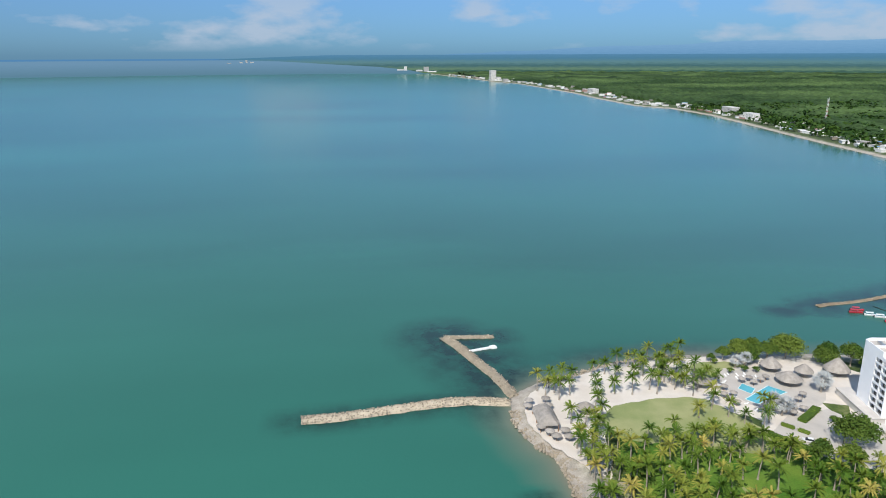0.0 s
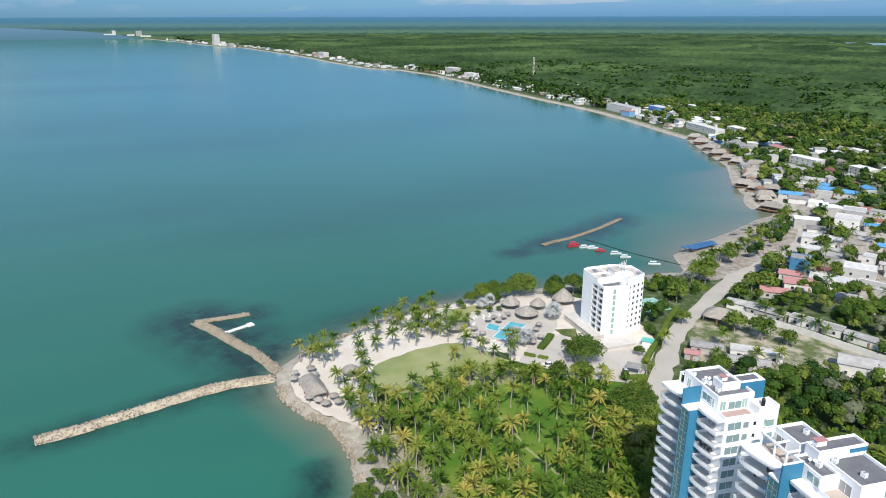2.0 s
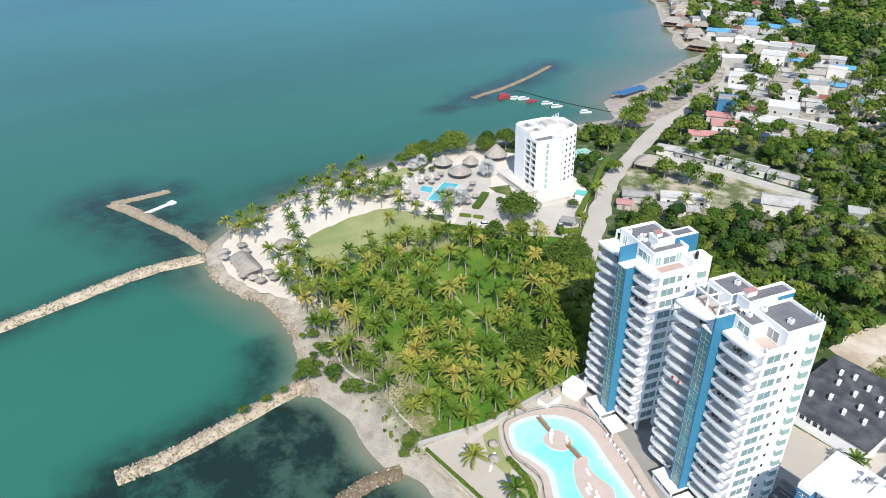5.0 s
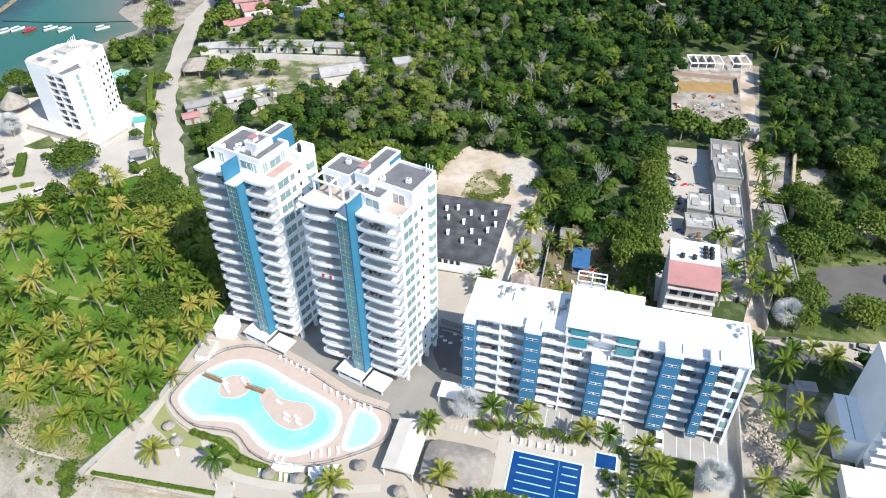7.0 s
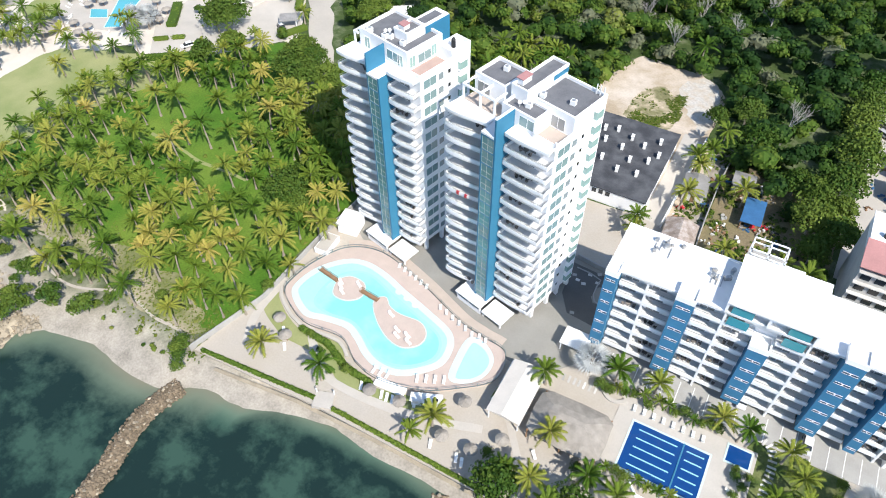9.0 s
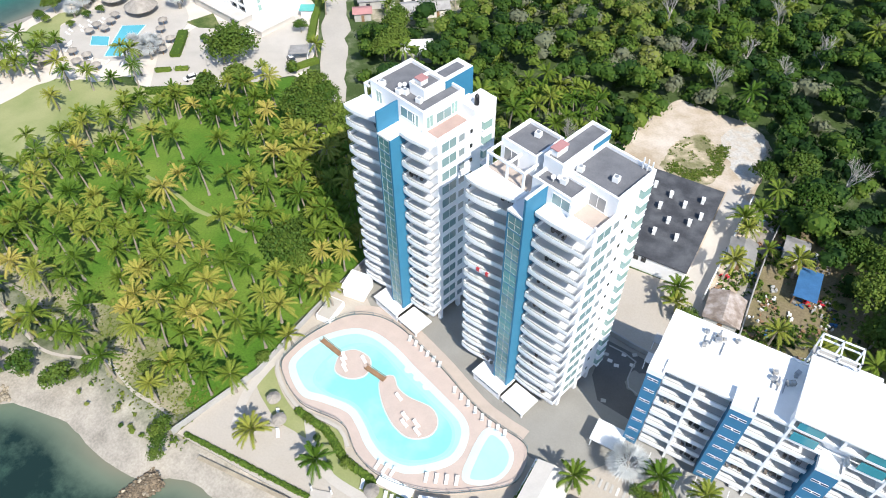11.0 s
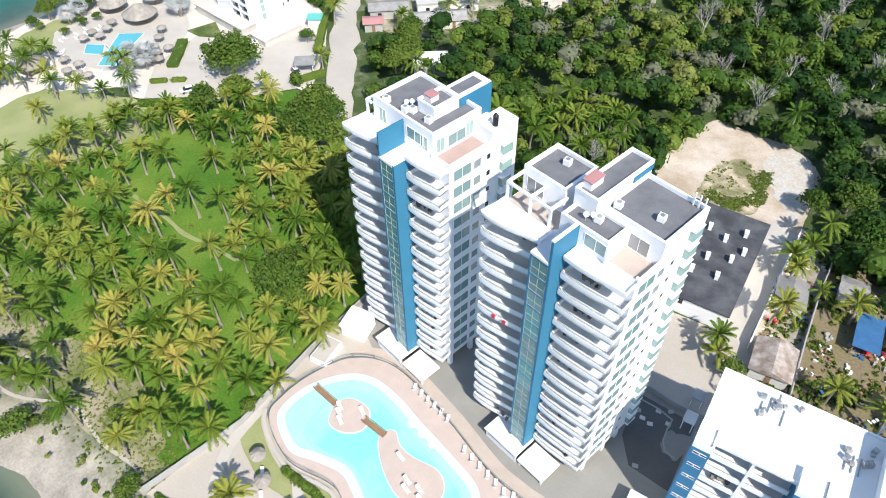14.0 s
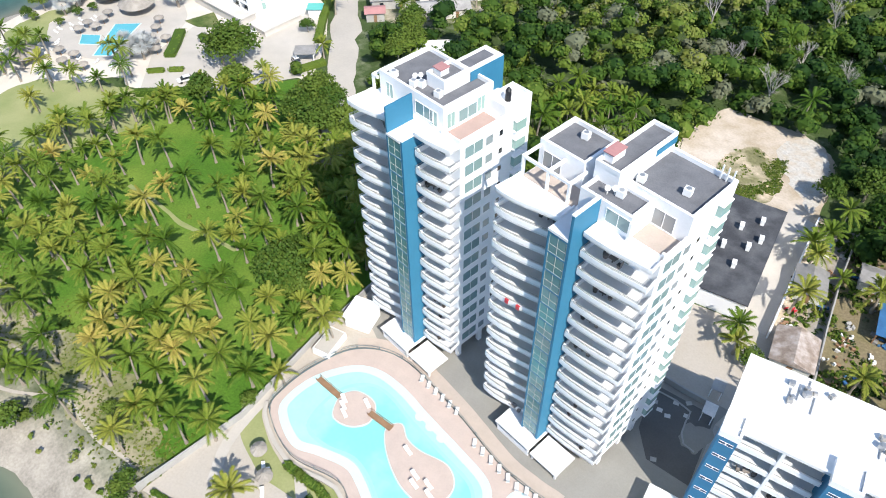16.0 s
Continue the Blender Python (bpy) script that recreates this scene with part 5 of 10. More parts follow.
for kx, ky, kw, kd in ((18.4, 21.4, 1.9, 2.4), (18.5, 16.5, 1.9, 2.3)):
    cn = thing("grey_canopy", kx, ky, G, 0, "small flat grey canopy at the end of the block", "canopy", "grey canopies")
    part("roof", boxed((-kw / 2, kw / 2, -kd / 2, kd / 2, 2.5, 2.7)), ROOF_DULL, cn)
    for px in (-kw / 2 + 0.1, kw / 2 - 0.25):
        for py in (-kd / 2 + 0.1, kd / 2 - 0.25):
            part("post", boxed((px, px + 0.15, py, py + 0.15, 0, 2.5)), WHITE, cn)
srng_slab = random.Random(4)
for sx, sy in ((10.9, 15.1), (12.0, 14.1), (13.4, 13.7), (13.8, 16.6), (15.9, 15.2), (14.1, 5.7), (15.5, 17.6)):
    sl = thing("pale_slab", sx, sy, G + 0.08, srng_slab.uniform(0, 40), "pale square cover slab set in the forecourt", "slab", "forecourt slabs")
    part("lid", boxed((-0.45, 0.45, -0.35, 0.35, 0, 0.04)), HOUSE_WALL, sl)
tagged(part("forecourt_kerb", poly_wall([(10.6, 17.2), (13.7, 17.0), (16.2, 16.2), (16.1, 14.2), (16.2, 12.0), (17.0, 10.4), (18.8, 9.9)], 0.25, G, G + 0.22), CONCRETE), "curved grey kerb in the forecourt", "kerb")
kiosk = thing("white_canopy", 18, -2, 0, 0, "small flat white canopy beside the block", "canopy")
part("roof", boxed((-3.0, 2.2, -1.6, 2.6, 4.3, 4.55)), WHITE_ROOF, kiosk)
for x, y in ((-2.8, -1.4), (1.8, -1.4), (-2.8, 2.2), (1.8, 2.2)):
    part("post", boxed((x, x + 0.2, y, y + 0.2, G, 4.3)), WHITE, kiosk)

# ---- resort pools ----
POOL = [(-37.2, -17.4), (-38.0, -14.2), (-36.5, -9.3), (-32.7, -4.9), (-28.6, -3.5), (-23.5, -4.2), (-17.9, -6.1), (-10.3, -8.5), (-5.0, -10.5), (-2.9, -13.4),
        (-2.8, -17.6), (-5.6, -21.1), (-8.8, -23.3), (-12.8, -23.7), (-16.4, -22.6), (-20.0, -20.3), (-23.2, -19.0), (-28.1, -19.6), (-32.2, -20.3)]
POOL_DECK = [(-38.9, -18.0), (-39.7, -13.8), (-38.2, -7.7), (-34.4, -1.6), (-27, 0.6), (-15.8, -2.6), (-4.5, -7.2), (1.0, -8.4), (6.6, -9.6), (7.6, -15.7), (2.2, -20.8), (-3.7, -24.3),
             (-11.3, -26.0), (-17.0, -24.9), (-22.5, -21.6), (-31.4, -22.0)]
ISLE_A = [(-31.0, -11.6), (-30.9, -9.7), (-29.1, -8.2), (-26.0, -8.5), (-24.7, -10.5), (-25.0, -12.4), (-27.1, -13.9), (-29.8, -13.8)]
ISLE_B = [(-21.7, -10.9), (-20.2, -9.4), (-18.1, -11.0), (-15.3, -11.6), (-10.9, -11.4), (-8.5, -13.3), (-8.5, -16.0), (-11.1, -18.0), (-14.4, -17.6), (-17.9, -15.6), (-20.7, -13.0)]
KID = [(-0.7, -10.2), (2.2, -9.8), (5.1, -12.0), (5.4, -15.5), (3.5, -18.4), (0.4, -19.5), (-0.6, -16.1)]
lagoon = thing("lagoon_pool", -20, -13, G, 0, "turquoise lagoon pool with two tiled islands in a pink deck", "pool")


def shift(points, dx=20, dy=13):
    return [(x + dx, y + dy) for x, y in points]


def inset(points, d):
    """An outline moved inwards by d."""
    P, k, out = [Vector(p) for p in ccw(list(points))], len(points), []
    for i in range(k):
        t = (P[(i + 1) % k] - P[i - 1]).normalized()
        out.append(P[i] + Vector((-t.y, t.x)) * d)
    return [(p.x, p.y) for p in out]


deck_line, pool_line, kid_line = smooth_loop(ccw(POOL_DECK)), smooth_loop(ccw(POOL)), smooth_loop(ccw(KID))
part("deck", prism(shift(deck_line), -0.3, 0.55), DECK, lagoon, "pinkish stone pool deck")
part("coping", prism(shift(inset(pool_line, -0.45)), 0.3, 0.60), POOL_WHITE, lagoon, "pale pool edge")
part("beach_entry", prism(shift(pool_line), 0.3, 0.63), POOL_WHITE, lagoon, "pale shallow ledge under water")
part("shallow_shelf", prism(shift(inset(pool_line, 0.9)), 0.3, 0.645), mat("shelf_water", (0.36, 0.70, 0.72), 0.1, 0.08, 0.3, 0.05, 1.5, spec=0.5), lagoon, "pale shallow water over the shelf")
DEEP_WATER = [(-32, -16.8), (-32.4, -12), (-31, -8.4), (-28, -6.3), (-24.5, -6.5), (-19.2, -8.4), (-12, -10.6), (-7, -12.2), (-5, -14.5), (-4.9, -17.3), (-7, -20), (-9.8, -21.6), (-12.8, -21.9), (-16, -20.8), (-19.6, -18.5), (-23.2, -17.3), (-28, -17.9)]
part("mid_water", prism(shift(inset(smooth_loop(ccw(DEEP_WATER)), -0.55)), 0.35, 0.652), mat("pale_turquoise_water", (0.32, 0.70, 0.71), 0.1, 0.08, 0.3, 0.05, 1.5, spec=0.5), lagoon, "pale turquoise water")
part("water", prism(shift(smooth_loop(ccw(DEEP_WATER))), 0.35, 0.66), POOL_WATER, lagoon, "bright turquoise water")
for bx, by in ((-18.6, -6.7), (-16.3, -7.3), (-13.9, -8.0)):
    bed = bmesh.new()
    bmesh.ops.create_cone(bed, cap_ends=True, segments=20, radius1=0.85, radius2=0.8, depth=0.12, matrix=Matrix.Translation((bx + 20, by + 13, 0.64)))
    part("water_bed", bed, POOL_WHITE, lagoon, "round white resting ledge in the water")
part("kid_coping", prism(shift(inset(kid_line, -0.35)), 0.3, 0.60), POOL_WHITE, lagoon)
part("kid_ledge", prism(shift(kid_line), 0.35, 0.63), POOL_WHITE, lagoon, "white sloping ledge")
part("kid_water", prism(shift(inset(kid_line, 0.75), 20.35, 12.9), 0.35, 0.65), mat("shallow_pool_water", (0.37, 0.72, 0.73), 0.1, 0.06, 0.3, 0.05, 1.5, spec=0.5), lagoon, "very pale shallow water")
for name, pts in (("island", ISLE_A), ("island", ISLE_B)):
    line = smooth_loop(ccw(pts))
    part("island_edge", prism(shift(inset(line, -0.18)), 0.3, 0.80), POOL_WHITE, lagoon)
    part(name, prism(shift(line), 0.3, 0.86), DECK, lagoon, "pink tiled pool island")
for a, b in (((-36.0, -9.7), (-31.0, -10.6)), ((-25.4, -10.4), (-21.0, -10.9))):
    d = (Vector(b) - Vector(a))
    bridge = part("bridge", boxed((0, d.length, -0.5, 0.5, 0.95, 1.05)), WOOD, lagoon, "small timber footbridge")
    bridge.matrix_basis = pose(a[0] + 20, a[1] + 13, 0, 0, 0, math.degrees(math.atan2(d.y, d.x)))
    for y in (-0.5, 0.44):
        part("bridge_rail", boxed((0, d.length, y, y + 0.06, 1.55, 1.62), (0, 0.08, y, y + 0.06, 1.05, 1.55), (d.length / 2, d.length / 2 + 0.08, y, y + 0.06, 1.05, 1.55), (d.length - 0.08, d.length, y, y + 0.06, 1.05, 1.55)), WOOD, bridge)
walk_line = [p for p in inset(deck_line, -1.5) if p[1] > -9.5 and -36 < p[0] < 6.5]
walk_line.sort()
tagged(part("poolside_walk", band(walk_line, 2.2, G - 0.3, G + 0.12), TILE_BEIGE), "pale beige walkway between pool fence and forecourt", "path", kind="structure")
deck_edge = thing("pool_fence", -20, -13, G, 0, "low dark blue-green fence round the pool deck", "fence")
fence_line = [Vector(p) for p in shift(inset(deck_line, -0.1))]
FENCE = mat("teal_fence", (0.14, 0.20, 0.215), 0.5, 0.1, 1.0, 0.0, 4.0)
rail_bm = bmesh.new()
for i in range(len(fence_line)):
    p, q = fence_line[i], fence_line[(i + 1) % len(fence_line)]
    d = (q - p).normalized()
    nrm = Vector((-d.y, d.x)) * 0.05
    prism([(p.x, p.y), (q.x, q.y), (q.x + nrm.x, q.y + nrm.y), (p.x + nrm.x, p.y + nrm.y)], 1.35, 1.42, rail_bm)
    prism([(p.x, p.y), (q.x, q.y), (q.x + nrm.x * 0.3, q.y + nrm.y * 0.3), (p.x + nrm.x * 0.3, p.y + nrm.y * 0.3)], 0.55, 0.8, rail_bm)
part("rail", rail_bm, FENCE, deck_edge)
post_mesh = mesh_of(boxed((-0.05, 0.05, -0.05, 0.05, 0.5, 1.5)), FENCE, "post")
for p in fence_line[::3]:
    part("post", post_mesh, FENCE, deck_edge).matrix_basis = pose(p.x, p.y, 0)
low_line = [p for p in inset(deck_line, -0.9) if p[1] < -16.5 and p[0] < -19]
low_line.sort()
low_wall = tagged(part("curved_wall", poly_wall([(x, y) for x, y in low_line[::2]], 0.6, G - 0.3, G + 0.45), PALE_PAVE), "curved white retaining wall below the pool deck", "wall")
lawn_line = [p for p in inset(deck_line, -3.2) if p[1] < -17 and p[0] < 2]
lawn_line.sort()
tagged(part("terrace_lawn", band(lawn_line[::2], 3.4, G - 0.3, G + 0.07, 0.25), LAWN), "patchy lawn strip below the pool deck", "grass", kind="structure")
for bx, by, w, d, t in ((-8.6, -26.2, 6.0, 1.6, 3), (9.4, -15.0, 1.2, 9.0, 0)):
    r = thing("white_retaining_wall", bx, by, G, t, "white rendered retaining wall below the pool deck", "wall", "pool retaining walls")
    part("wall", boxed((-w / 2, w / 2, -d / 2, d / 2, -0.2, 0.5), (-w / 2 - 0.1, w / 2 + 0.1, -d / 2 - 0.1, d / 2 + 0.1, 0.5, 0.6)), WHITE, r)

LANE = mat("pale_blue_lane_tile", (0.27, 0.56, 0.66), 0.4, 0.08, 1.0, 0.0, 4.0)
lap = thing("lap_pool", 30, -22, G, 0, "deep blue rectangular pool with pale lane lines, beige deck", "pool")
part("deck", boxed((-0.6, 23.2, 0.2, 15.2, -0.3, 0.12)), PALE_PAVE, lap, "beige stone pool deck")
part("coping", ring_wall([(2.4, 1.2), (16.4, 1.2), (16.4, 11.2), (2.4, 11.2)], 0.35, 0.0, 0.2), POOL_WHITE, lap)
part("water", boxed((2.7, 16.1, 1.5, 10.9, 0.0, 0.15)), POOL_BLUE, lap, "deep blue pool water")
part("divider", boxed((11.6, 11.85, 1.5, 10.9, 0.1, 0.24)), BLUE, lap)
for i in range(5):
    part("lane_line", boxed((4.0, 10.8, 2.6 + i * 1.75, 2.85 + i * 1.75, 0.15, 0.165)), LANE, lap)
    part("lane_line", boxed((12.4, 15.4, 2.6 + i * 1.75, 2.85 + i * 1.75, 0.15, 0.165)), LANE, lap)
part("small_coping", ring_wall([(18.2, 11.0), (22.6, 11.0), (22.6, 14.8), (18.2, 14.8)], 0.3, 0.0, 0.2), POOL_WHITE, lap)
part("small_water", boxed((18.5, 22.3, 11.3, 14.5, 0.0, 0.15)), POOL_BLUE, lap, "deep blue paddling pool")

hp = thing("hotel_pool", -155, 48, G, 0, "blue stepped hotel pool on a pale terrace", "pool")
HPOOL = [(-150.4, 37.4), (-146.6, 39.8), (-150.2, 47.2), (-153.4, 55.4), (-159.0, 51.6)]
part("terrace", prism(smooth_loop(shift(ccw([(-143, 40), (-150, 36), (-168, 33), (-176, 45), (-172, 62), (-160, 72), (-146, 66), (-140, 54)]), 155, -48), 3), -0.3, 0.10), PALE_PAVE, hp, "pale terrace paving")
part("coping", prism(inset(shift(ccw(HPOOL), 155, -48), -0.4), -0.1, 0.16), POOL_WHITE, hp)
part("water", prism(shift(ccw(HPOOL), 155, -48), 0.0, 0.2), POOL_TEAL, hp, "clear blue water")
part("coping", prism(inset(shift(ccw([(-158.8, 39.4), (-162.2, 42.9), (-157.6, 45.2), (-154.2, 41.8)]), 155, -48), -0.3), -0.1, 0.16), POOL_WHITE, hp)
part("water", prism(shift(ccw([(-158.8, 39.4), (-162.2, 42.9), (-157.6, 45.2), (-154.2, 41.8)]), 155, -48), 0.0, 0.2), POOL_TEAL, hp)
court = thing("tennis_court", -143.5, 116, G, -12, "pale green hard court behind the hotel", "court")
part("surface", boxed((-7, 7, -6, 6, -0.2, 0.1)), mat("court_green", (0.30, 0.52, 0.44), 0.8, 0.08, 0.2, 0.05, 3.0), court)
part("side_water", boxed((-11, -6, -27, -18, -0.2, 0.12)), POOL_TEAL, court)

# ---- walls and hedges ----
def wall_line(name, points, h, t, material, label):
    tagged(part(name, band(points, t, G - 0.4, G + h) if len(points) == 2 else poly_wall(points, t, G - 0.4, G + h), material), label, "wall")


wall_line("boundary_wall", [(-46.6, -37.7), (-42.0, -21), (-41.8, -4), (-40.8, 8.5), (-40, 24), (-26, 38)], 1.4, 0.28, HOUSE_WALL, "white boundary wall between grove and pool")
wall_line("boundary_wall", [(-26, 38), (-2, 36.5)], 2.2, 0.3, WHITE, "white boundary wall behind the towers")
wall_line("boundary_wall", [(9.6, 19.8), (14.4, 19.0), (19.4, 18.6)], 1.3, 0.3, CONCRETE, "low grey wall between forecourt and street")
wall_line("boundary_wall", [(22.4, 36.6), (23.4, 69.4)], 2.2, 0.25, WHITE, "white wall of the hall yard")
wall_line("boundary_wall", [(30.9, 30), (30.4, 43), (30.2, 56), (30.9, 72)], 1.6, 0.25, CONCRETE, "grey block wall between the yards")
wall_line("boundary_wall", [(75, -33), (75.5, 14)], 2.4, 0.25, CONCRETE, "grey wall beside the apartment block")
wall_line("boundary_wall", [(-118.8, 139), (-95, 146), (-57, 152)], 2.6, 0.35, HOUSE_WALL, "long white yard wall")
wall_line("boundary_wall", [(83.5, 36), (82.6, 60), (83.5, 116)], 2.2, 0.3, CONCRETE, "grey wall along the dirt lane")
wall_line("boundary_wall", [(94, 83.4), (96.3, 101.6), (99.8, 125.5)], 2.2, 0.9, STONE, "mossy stone wall")
wall_line("sea_wall", [(-40, -38.6), (-22.3, -36.6), (-3.3, -36.2), (12, -36.4), (40, -36.7)], -0.35, 0.7, STONE, "low worn brown stone sea wall")
booth = thing("pool_house", -37.5, 4, G, 8, "small flat white pool house", "hut")
part("wall", boxed((-2.2, 2.2, -2.2, 2.2, 0, 2.7)), WHITE, booth)
part("roof", boxed((-2.5, 2.5, -2.5, 2.5, 2.7, 2.95)), WHITE_ROOF, booth)
booth2 = thing("pool_house", -39.0, -3.2, G, 4, "low white plant room beside the pool", "hut", )
part("wall", boxed((-1.6, 1.6, -2.6, 2.6, 0, 1.5)), WHITE, booth2)
part("roof", boxed((-1.4, 1.4, -2.4, 2.4, 1.5, 1.6)), PALE_PAVE, booth2)


def leaves_np(rng_np, centres, radii, count, size, flat=0.75, shell=0.35, tint=None, loose=0.38):
    """Leaf-clump quads scattered in the outer shell of ellipsoids."""
    n = len(centres)
    k = count
    d = rng_np.normal(size=(n, k, 3))
    d[..., 2] = np.abs(d[..., 2]) * 1.0 - 0.25
    d /= np.linalg.norm(d, axis=-1, keepdims=True)
    r = (1 - shell * rng_np.random((n, k, 1)) ** 1.5)
    p = centres[:, None] + d * r * radii[:, None] * np.array([1, 1, flat])
    nrm = d * 1.1 + rng_np.normal(size=(n, k, 3)) * loose + np.array([0, 0, 0.25])
    nrm /= np.linalg.norm(nrm, axis=-1, keepdims=True)
    a = np.cross(nrm, rng_np.normal(size=(n, k, 3)))
    a /= np.linalg.norm(a, axis=-1, keepdims=True)
    b = np.cross(nrm, a)
    s = (size * (0.55 + 0.9 * rng_np.random((n, k, 1)))) / 2
    quad = np.stack([p - a * s - b * s * 0.5, p + a * s * 0.4 - b * s, p + a * s + b * s * 0.5, p - a * s * 0.4 + b * s], 2)
    tints = np.broadcast_to((np.zeros(n) if tint is None else tint)[:, None, None], (n, k, 4))
    return quad.reshape(-1, 3), tints.reshape(-1)


def quad_mesh(name, co, material, tints=None):
    me = bpy.data.meshes.new(name)
    nq = len(co) // 4
    me.vertices.add(len(co))
    me.vertices.foreach_set("co", co.astype(np.float32).ravel())
    me.loops.add(nq * 4)
    me.loops.foreach_set("vertex_index", np.arange(nq * 4, dtype=np.int32))
    me.polygons.add(nq)
    me.polygons.foreach_set("loop_start", np.arange(0, nq * 4, 4, dtype=np.int32))
    me.update()
    me.attributes.new("tint", "FLOAT", "POINT").data.foreach_set("value", (np.zeros(len(co)) if tints is None else tints).astype(np.float32))
    me.materials.append(material)
    return me


RNP = np.random.default_rng(7)


def hedge(points, width, h, label, name="hedge", dense=26):
    """A clipped hedge: leaf clumps over a strip, on a dark woody core."""
    t = thing(name, points[0][0], points[0][1], G, 0, label, "hedge", "clipped hedges")
    off = (-points[0][0], -points[0][1])
    line = [Vector(p) for p in shift(points, *off)]
    core = bmesh.new()
    cs = []
    for p, q in zip(line, line[1:]):
        d = (q - p).normalized()
        nx, ny = -d.y * width * 0.4, d.x * width * 0.4
        prism([(p.x - nx, p.y - ny), (q.x - nx, q.y - ny), (q.x + nx, q.y + ny), (p.x + nx, p.y + ny)], 0, h * 0.8, core)
        m = max(2, int((q - p).length / (width * 0.5)))
        cs += [((p.x + (q.x - p.x) * (i + 0.5) / m), (p.y + (q.y - p.y) * (i + 0.5) / m), h * 0.45) for i in range(m)]
    part("core", core, TREE_LEAF, t)
    co, ti = leaves_np(RNP, np.array(cs), np.full((len(cs), 1), width * 0.62), dense, 0.35, flat=h / width * 0.9, shell=0.3)
    part("leaves", quad_mesh("leaves", co, HEDGE_LEAF, ti), HEDGE_LEAF, t)


hedge([(-44.5, -36.7), (-19.5, -34.7)], 0.75, 0.6, "low clipped green hedge on the sea wall")
hedge([(-15.5, -34.9), (10, -35.3), (40, -35.7)], 0.75, 0.6, "low clipped green hedge on the sea wall")
hedge([(-132.6, 47.2), (-136, 52.5), (-140, 58)], 3.4, 1.5, "thick clipped hedge in the hotel court")
hedge([(-131.8, 39.3), (-128.7, 41.7)], 1.6, 1.2, "short clipped hedge in the hotel court")
hedge([(-127.6, 42.6), (-124.8, 44.6)], 1.6, 1.2, "short clipped hedge in the hotel court")
hedge([(-31, -23.4), (-24, -24.0), (-18.5, -26.6), (-12, -27.4)], 1.3, 1.0, "planted bed below the pool deck", dense=40)
hedge([(-104, 73), (-111, 84), (-118, 96), (-126, 108), (-134, 122)], 2.4, 2.0, "tall hedge round the hotel grounds")
hedge([(-100, 58), (-96, 66)], 2.2, 1.6, "clipped hedge beside the gate")
hedge([(9.6, -10.6), (9.2, -19)], 1.2, 0.9, "clipped hedge beside the shed")
hedge([(-126, 30.6), (-113, 39.6)], 1.6, 2.2, "tall hedge between grove and court", dense=40)

# ---- sheds, shade roofs ----
shed = thing("pale_shed", 12.6, -17.4, G, 0, "open pavilion with a pale flat-pitched roof", "pavilion")
bm = bmesh.new()
for x0, x1, za, zb in ((-3.2, 3.2, 3.2, 3.9),):
    v = [bm.verts.new(p) for p in ((x0, -5.9, za), (x1, -5.9, za), (x1, 5.9, za), (x0, 5.9, za), (x0 * 0.1, -5.9, zb), (x0 * 0.1, 5.9, zb))]
    bm.faces.new((v[0], v[4], v[5], v[3])), bm.faces.new((v[1], v[2], v[5], v[4])), bm.faces.new((v[0], v[1], v[4])), bm.faces.new((v[2], v[3], v[5])), bm.faces.new((v[0], v[3], v[2], v[1]))
part("roof", bm, mat("cream_sheet_roof", (0.62, 0.575, 0.52), 0.7, 0.08, 0.4, 0.05, 3.0), shed, "cream sheet roof")
for x in (-2.9, 2.7):
    for y in (-5.5, -1.8, 1.8, 5.3):
        part("post", boxed((x, x + 0.2, y, y + 0.2, 0, 3.25)), WHITE, shed)


def thatch_hall(x, y, w, d, h, top, turn, label):
    """A thatched hall: a hipped roof with a shaggy eave on posts."""
    t = thing("thatched_hall", x, y, G, turn, label, "thatched hall")
    bm = bmesh.new()
    rings = []
    for k, z in ((1.0, h - 0.25), (1.0, h), (0.72, h + (top - h) * 0.4), (0.42, h + (top - h) * 0.78), (0.12, top)):
        row = []
        for i in range(24):
            a = 2 * math.pi * (i + 0.5) / 24
            c, s = math.cos(a), math.sin(a)
            m = max(abs(c), abs(s))
            jag = 1 + 0.02 * math.sin(i * 5.3)
            row.append(bm.verts.new((w / 2 * (1 - (1 - k) * min(1, d / w)) * c / m * jag, d / 2 * k * s / m * jag, z + 0.05 * math.sin(i * 3.1))))
        rings.append(row)
    for r, s in zip(rings, rings[1:]):
        for i in range(24):
            bm.faces.new((r[i], r[(i + 1) % 24], s[(i + 1) % 24], s[i]))
    bm.faces.new(rings[-1])
    bm.faces.new(rings[0][::-1])
    part("roof", bm, THATCH, t, "grey weathered thatch roof")
    for px in (-w / 2 + 0.6, 0, w / 2 - 0.6):
        for py in (-d / 2 + 0.6, d / 2 - 0.6):
            part("post", boxed((px - 0.12, px + 0.12, py - 0.12, py + 0.12, 0, h)), WOOD, t)
    return t


thatch_hall(23.3, -18.8, 13.4, 9.6, 2.8, 4.6, 0, "wide grey thatched hall beside the blue pool")
thatch_hall(-145.0, -39.5, 13.5, 7.2, 2.8, 5.4, -3, "large grey thatched beach hall")
thatch_hall(-117, 128, 12, 10, 3.0, 6.0, 30, "brown thatched house by the road")


